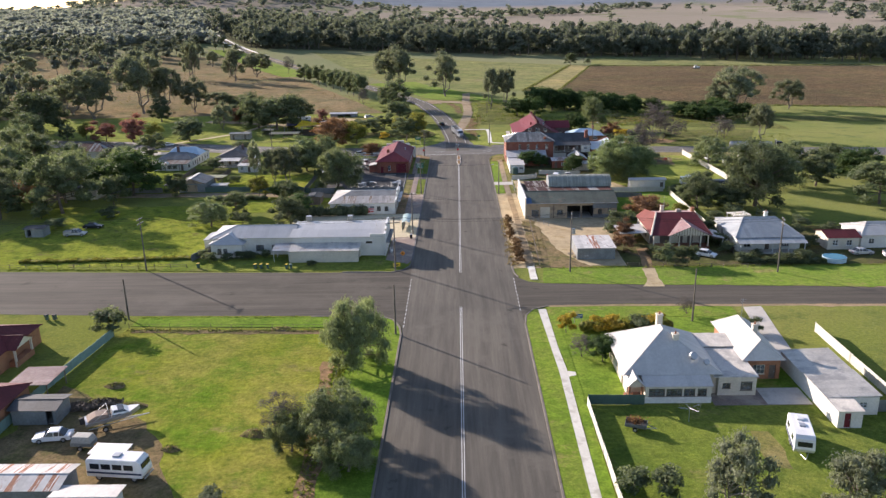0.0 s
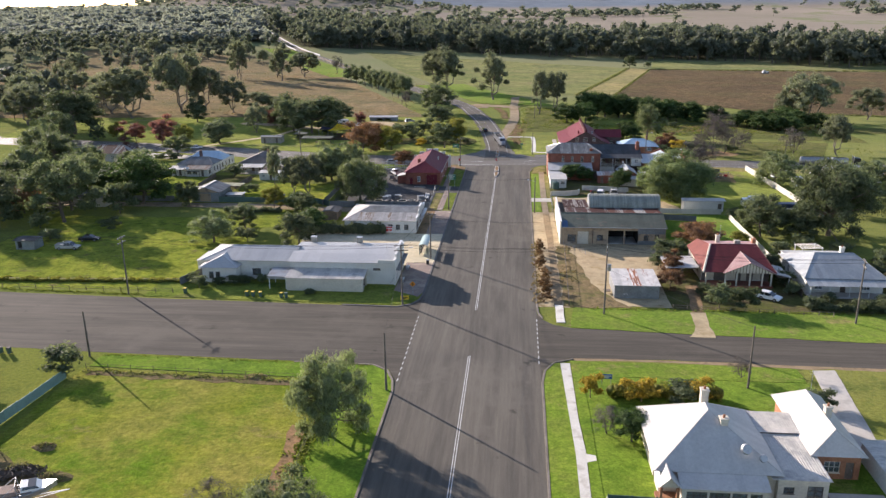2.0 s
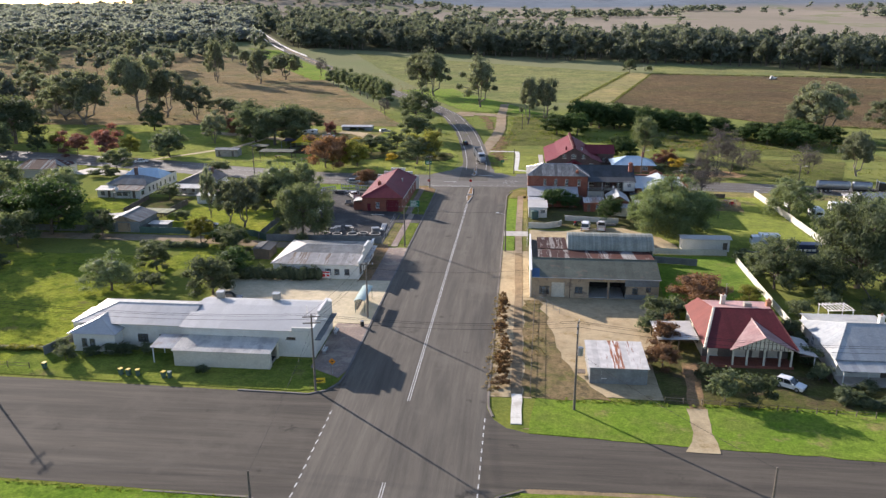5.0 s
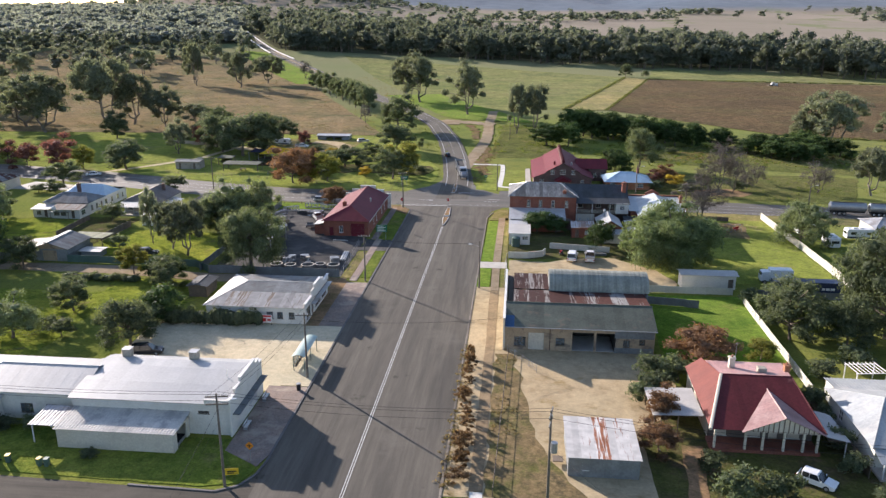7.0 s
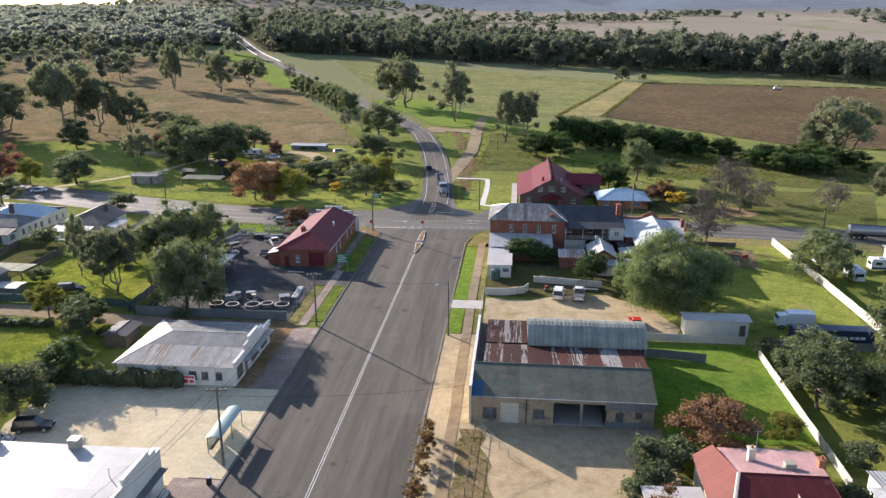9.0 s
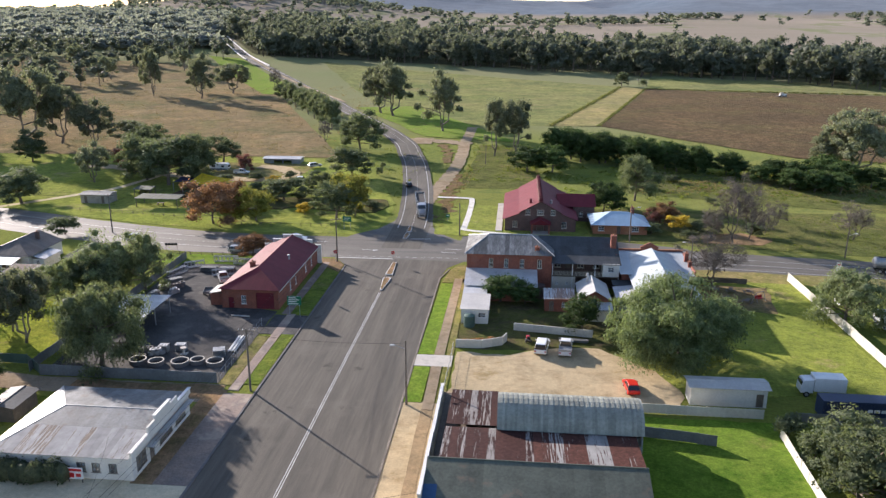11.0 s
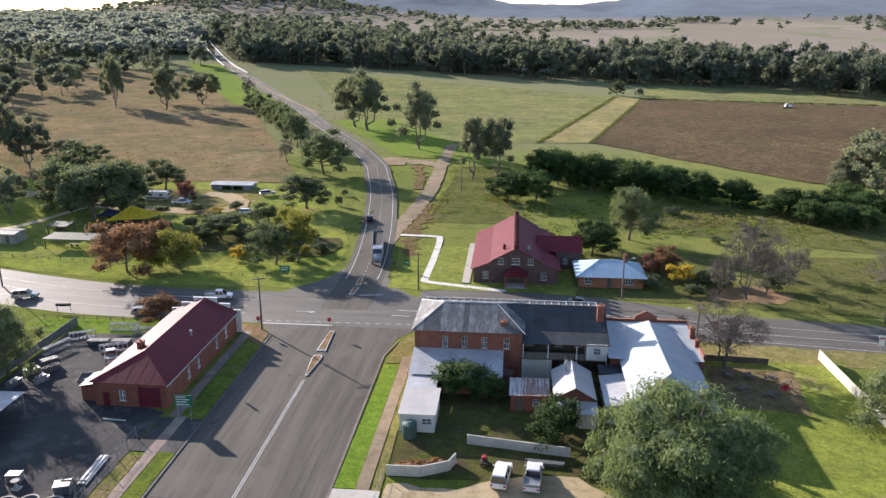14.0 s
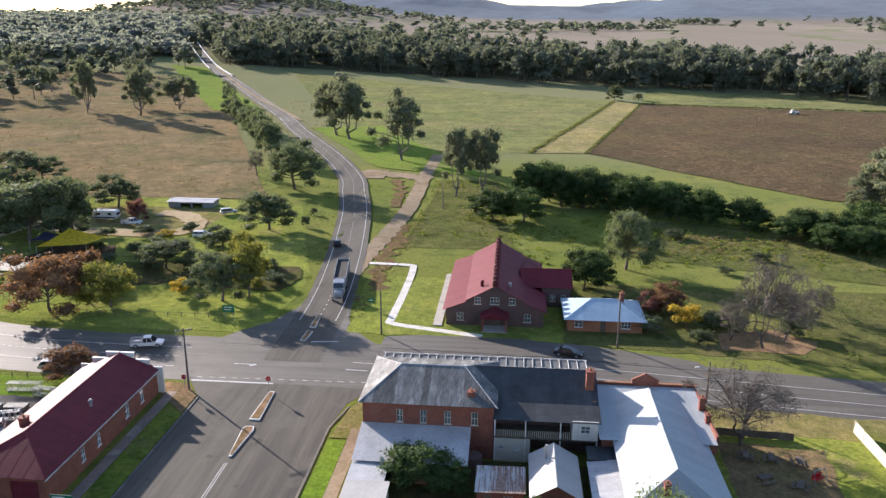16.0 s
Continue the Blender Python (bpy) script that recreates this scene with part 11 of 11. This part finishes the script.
def wood(name, spots, label, seed, leaf=(0.8, 1.7), count=90, tints=("leaf_gum",), dark=False):
    """Far woods: many trees, each with stem and a crown of clumps in uneven tiers."""
    rng = np.random.default_rng(seed)
    cs, sz, tv, tf, out = [], [], [], [], []
    mids, radii = [], []
    for x, y, h, w in spots:
        z = tz(x, y)
        tiers = rng.integers(4, 7)
        for j in range(tiers):
            c = np.array([x + rng.normal() * w * 0.17, y + rng.normal() * w * 0.17, z + h * (0.22 + 0.62 * (j + rng.uniform(0, 1)) / tiers)])
            m = count // tiers
            d = rng.normal(size=(m, 3))
            d[:, 2] = np.abs(d[:, 2]) * 1.1 - 0.35
            d /= np.linalg.norm(d, axis=1)[:, None]
            mids.append(c)
            radii.append(np.array([w * 0.2, w * 0.2, h * 0.11]) * rng.uniform(0.75, 1.15))
            cs.append(c + d * rng.uniform(0.55, 1.1, (m, 1)) * np.array([w * 0.3, w * 0.3, h * 0.17]))
            sz.append(rng.uniform(*leaf, m))
            out.append(d)
        a = 0.02 * h
        o = len(tv)
        tv += [(x - a, y, z - 0.5), (x + a, y, z - 0.5), (x + a * 0.4, y, z + h * 0.7), (x - a * 0.4, y, z + h * 0.7), (x, y - a, z - 0.5), (x, y + a, z - 0.5), (x, y + a * 0.4, z + h * 0.7), (x, y - a * 0.4, z + h * 0.7)]
        tf += [(o, o + 1, o + 2, o + 3), (o + 4, o + 5, o + 6, o + 7)]
    v, f = joined(leaf_cloud(np.concatenate(cs), np.concatenate(sz), rng, np.concatenate(out)), cores(mids, radii, rng, 0))
    t = thing(name, label, "trees")
    tagged(t, kind="stuff")
    ob = put("crowns", mesh_np("crowns", v, f), MAT[tints[0]], t)
    put("stems", mesh_np("stems", np.array(tv), np.array(tf)), MAT["pale_bark"], t)
    return t


MAT["leaf_wood"] = leaf_mat("river_gum_leaves", (0.082, 0.096, 0.076), (0.132, 0.146, 0.118), glow=0.42, calm=0.55)
# hill leaves paler and bluer than the river gums: haze in the colour
MAT["leaf_hazy_hill"] = leaf_mat("hazy_hill_gum_leaves", (0.165, 0.182, 0.182), (0.2, 0.217, 0.215), glow=0.5, calm=0.3)
wr = np.random.default_rng(5)
EDGE_X = (-440, -331, -274, -218, -116, -16, 50, 125, 184, 256, 400, 640, 1000)
EDGE_Y = (720, 742, 770, 722, 712, 668, 642, 614, 604, 545, 520, 500, 480)
belt = []
for _ in range(1200):
    x = wr.uniform(-340, 640)
    d = wr.uniform(0, 1) ** 1.2 * (210 if x < 330 else 130)
    y = float(np.interp(x, EDGE_X, EDGE_Y)) + d
    if x < -222 - (y - 700) * 0.505 + 13:
        continue
    belt.append((x, y, wr.uniform(17, 29), wr.uniform(11, 19)))
wood("river_woods", belt, "dense belt of river gums", 3, count=170, tints=("leaf_wood",))
hill = []
for _ in range(2500):
    x, y = wr.uniform(-1050, -190), wr.uniform(735, 1500)
    if y < 740 + max(0, x + 330) * 0.4 or x > 10 - 0.365 * y or abs(x + 324 - (905 - y) * 0.53) < 11 and y < 930:
        continue
    hill.append((x, y, wr.uniform(11, 17), wr.uniform(20, 31)))
wood("hill_woods", hill, "wooded hill beyond the paddocks", 4, leaf=(1.1, 2.1), count=60, tints=("leaf_hazy_hill",))
west = []
for _ in range(420):
    x = wr.uniform(-560, -240)
    y = wr.uniform(190, 720)
    if noise.noise((x * 0.012, y * 0.012, 2.0)) > 0.02 or x < -440:
        west.append((x, y, wr.uniform(12, 22), wr.uniform(10, 18)))
wood("west_woods", west, "scattered gums thickening into woodland", 6, leaf=(0.7, 1.5), count=110, tints=("leaf_wood",))
far = []
for _ in range(3600):
    x, y = wr.uniform(-900, 1700), wr.uniform(1000, 2600)
    v = noise.noise((x * 0.0028, y * 0.0045, 5.0))
    if v > 0.29 or wr.uniform() < 0.012:
        far.append((x, y, wr.uniform(12, 22), wr.uniform(16, 30)))
for _ in range(520):
    x, y = wr.normal(-730, 240), wr.normal(2260, 190)
    if y < 2500:
        far.append((x, y, wr.uniform(12, 20), wr.uniform(22, 34)))
wood("far_woods", far, "clumps of trees on the far hills", 8, leaf=(1.6, 3.2), count=30, tints=("leaf_wood",))


def tufts(name, areas, lines, material, label, seed):
    """Rank grass and weeds: small clumps of blades strewn over areas (x0, y0, x1, y1, number, height) and along lines (x0, y0, x1, y1, number, height, width)."""
    rng = np.random.default_rng(seed)
    cs, out, sz = [], [], []
    spots = []
    for x0, y0, x1, y1, n, h in areas:
        k = 0
        while k < n:
            x, y = rng.uniform(x0, x1), rng.uniform(y0, y1)
            if noise.noise((x * 0.09, y * 0.09, seed)) + 0.5 * noise.noise((x * 0.3, y * 0.3, seed)) > rng.uniform(-0.25, 0.35):
                spots.append((x, y, h * rng.uniform(0.5, 1.3)))
            k += 1
    for x0, y0, x1, y1, n, h, w in lines:
        for u in rng.uniform(0, 1, n):
            spots.append((x0 + (x1 - x0) * u + rng.normal() * w, y0 + (y1 - y0) * u + rng.normal() * w, h * rng.uniform(0.4, 1.4)))
    for x, y, h in spots:
        m = 6
        d = rng.normal(size=(m, 3)) * np.array([1, 1, 0.3]) + np.array([0, 0, 0.5])
        cs.append(np.array([x, y, max(0.05, tz(x, y) + (0.2 if y > 230 else 0.05))]) + d * np.array([h * 0.5, h * 0.5, h * 0.35]))
        out.append(d / np.linalg.norm(d, axis=1)[:, None])
        sz.append(np.full(m, h * 0.42))
    v, f = quad_cloud(np.concatenate(cs), np.concatenate(sz), rng, 0.6, np.concatenate(out))
    t = tagged(put(name, mesh_np(name, v, f), material), label, "grass", kind="stuff")
    return t


MAT["leaf_tuft"] = leaf_mat("rank_grass", (0.12, 0.17, 0.025), (0.21, 0.235, 0.05), glow=0.45)
MAT["leaf_straw"] = leaf_mat("straw_grass", (0.2, 0.15, 0.075), (0.28, 0.22, 0.11), glow=0.4)
tufts("rank_grass", [(26, 214, 140, 262, 2600, 0.6), (84, 165, 135, 200, 700, 0.35), (8, 226, 32, 300, 900, 0.5), (-26, 200, -8, 290, 600, 0.4)],
      [(-56, -3.6, -14, -4.4, 260, 0.2, 0.25), (-17.6, -58, -18.2, -20, 500, 0.35, 0.8), (20, 20.8, 100, 20.6, 300, 0.3, 0.3), (-95, 24, -62, 22.4, 300, 0.25, 0.3)],
      MAT["leaf_tuft"], "tufts of rank green grass", 21)
tufts("straw_grass", [(-240, 275, -40, 520, 3600, 0.55), (-430, 280, -240, 600, 1200, 0.8), (60, 222, 140, 240, 900, 0.5), (15.5, 22, 19, 58, 260, 0.25)],
      [(10.9, 22, 11, 60, 260, 0.3, 0.5), (6, 180, 9, 255, 300, 0.3, 1.2)], MAT["leaf_straw"], "tufts of dry straw grass", 22)
tufts("fence_weeds", [], [(40, 352, 95, 544, 700, 0.9, 0.45), (62.4, 354, 110.4, 534, 500, 0.7, 0.35), (-56, -9.2, -21, -10.2, 300, 0.3, 0.3), (112, 533, 620, 461, 900, 1.2, 0.8), (128, 282, 330, 226, 400, 0.8, 0.7)], MAT["leaf_clump"], "dark weeds along the fence lines", 23)


def pergola(x, y, rz, w, d, h):
    t = thing("pergola", "open white timber pergola in a back garden", "pergola", x, y, 0.03, rz)
    posts(t, [(0, 0), (w, 0), (0, d), (w, d)], h, MAT["white_paint"], 0.06)
    for yy in (0, d):
        part("beam", boxes((-0.2, yy - 0.04, h, w + 0.2, yy + 0.04, h + 0.14)), MAT["white_paint"], t)
    for k in range(8):
        xx = w * k / 7
        part("rafter", boxes((xx - 0.035, -0.3, h + 0.145, xx + 0.035, d + 0.3, h + 0.25)), MAT["white_paint"], t)


pergola(65.4, 51.4, 8, 4.2, 3.0, 2.2)


def mound(x, y, r, h, seed):
    """A low heap of turned earth with weeds on it."""
    t = thing("earth_mound", "low mound of bare earth with dark weeds", "mound", x, y, 0.03)
    rng = np.random.default_rng(seed)
    bm = bmesh.new()
    rows = []
    for i in range(6):
        f = i / 5
        rows.append([bm.verts.new((math.cos(a) * r * (1 - f) * (1 + 0.18 * math.sin(3 * a + seed)), math.sin(a) * r * 0.6 * (1 - f) * (1 + 0.18 * math.sin(2 * a + seed)),
                                   h * f ** 0.7 * rng.uniform(0.75, 1.2) if i else -0.05)) for a in [2 * math.pi * k / 16 for k in range(16)]])
    for a, b in zip(rows, rows[1:]):
        for k in range(16):
            bm.faces.new((a[k], a[(k + 1) % 16], b[(k + 1) % 16], b[k]))
    bm.faces.new(rows[-1])
    part("earth", bm, MAT["yard_earth"], t)
    n = int(90 * r)
    ang = rng.uniform(0, 6.28, n)
    q = rng.uniform(0, 1, n) ** 0.5
    c = np.stack([np.cos(ang) * r * 0.85 * q, np.sin(ang) * r * 0.5 * q, h * (1 - q) + rng.uniform(0, 0.25, n)], 1)
    v, f = quad_cloud(c, rng.uniform(0.06, 0.16, n), rng, 0.6)
    put("weed_cover", mesh_np("weed_cover", v, f), MAT["leaf_clump"], t)


for k, (x, y, r, h) in enumerate(((-25.8, -42.5, 2.3, 0.5), (-35.5, -46.0, 1.3, 0.4), (-49.4, -29.3, 1.6, 0.5), (-30, -9.2, 1.8, 0.35), (-22.4, -43.5, 1.6, 0.5), (-45, -35.4, 2.4, 0.6), (-49.5, -34, 2.0, 0.5))):
    mound(x, y, r, h, k + 40)
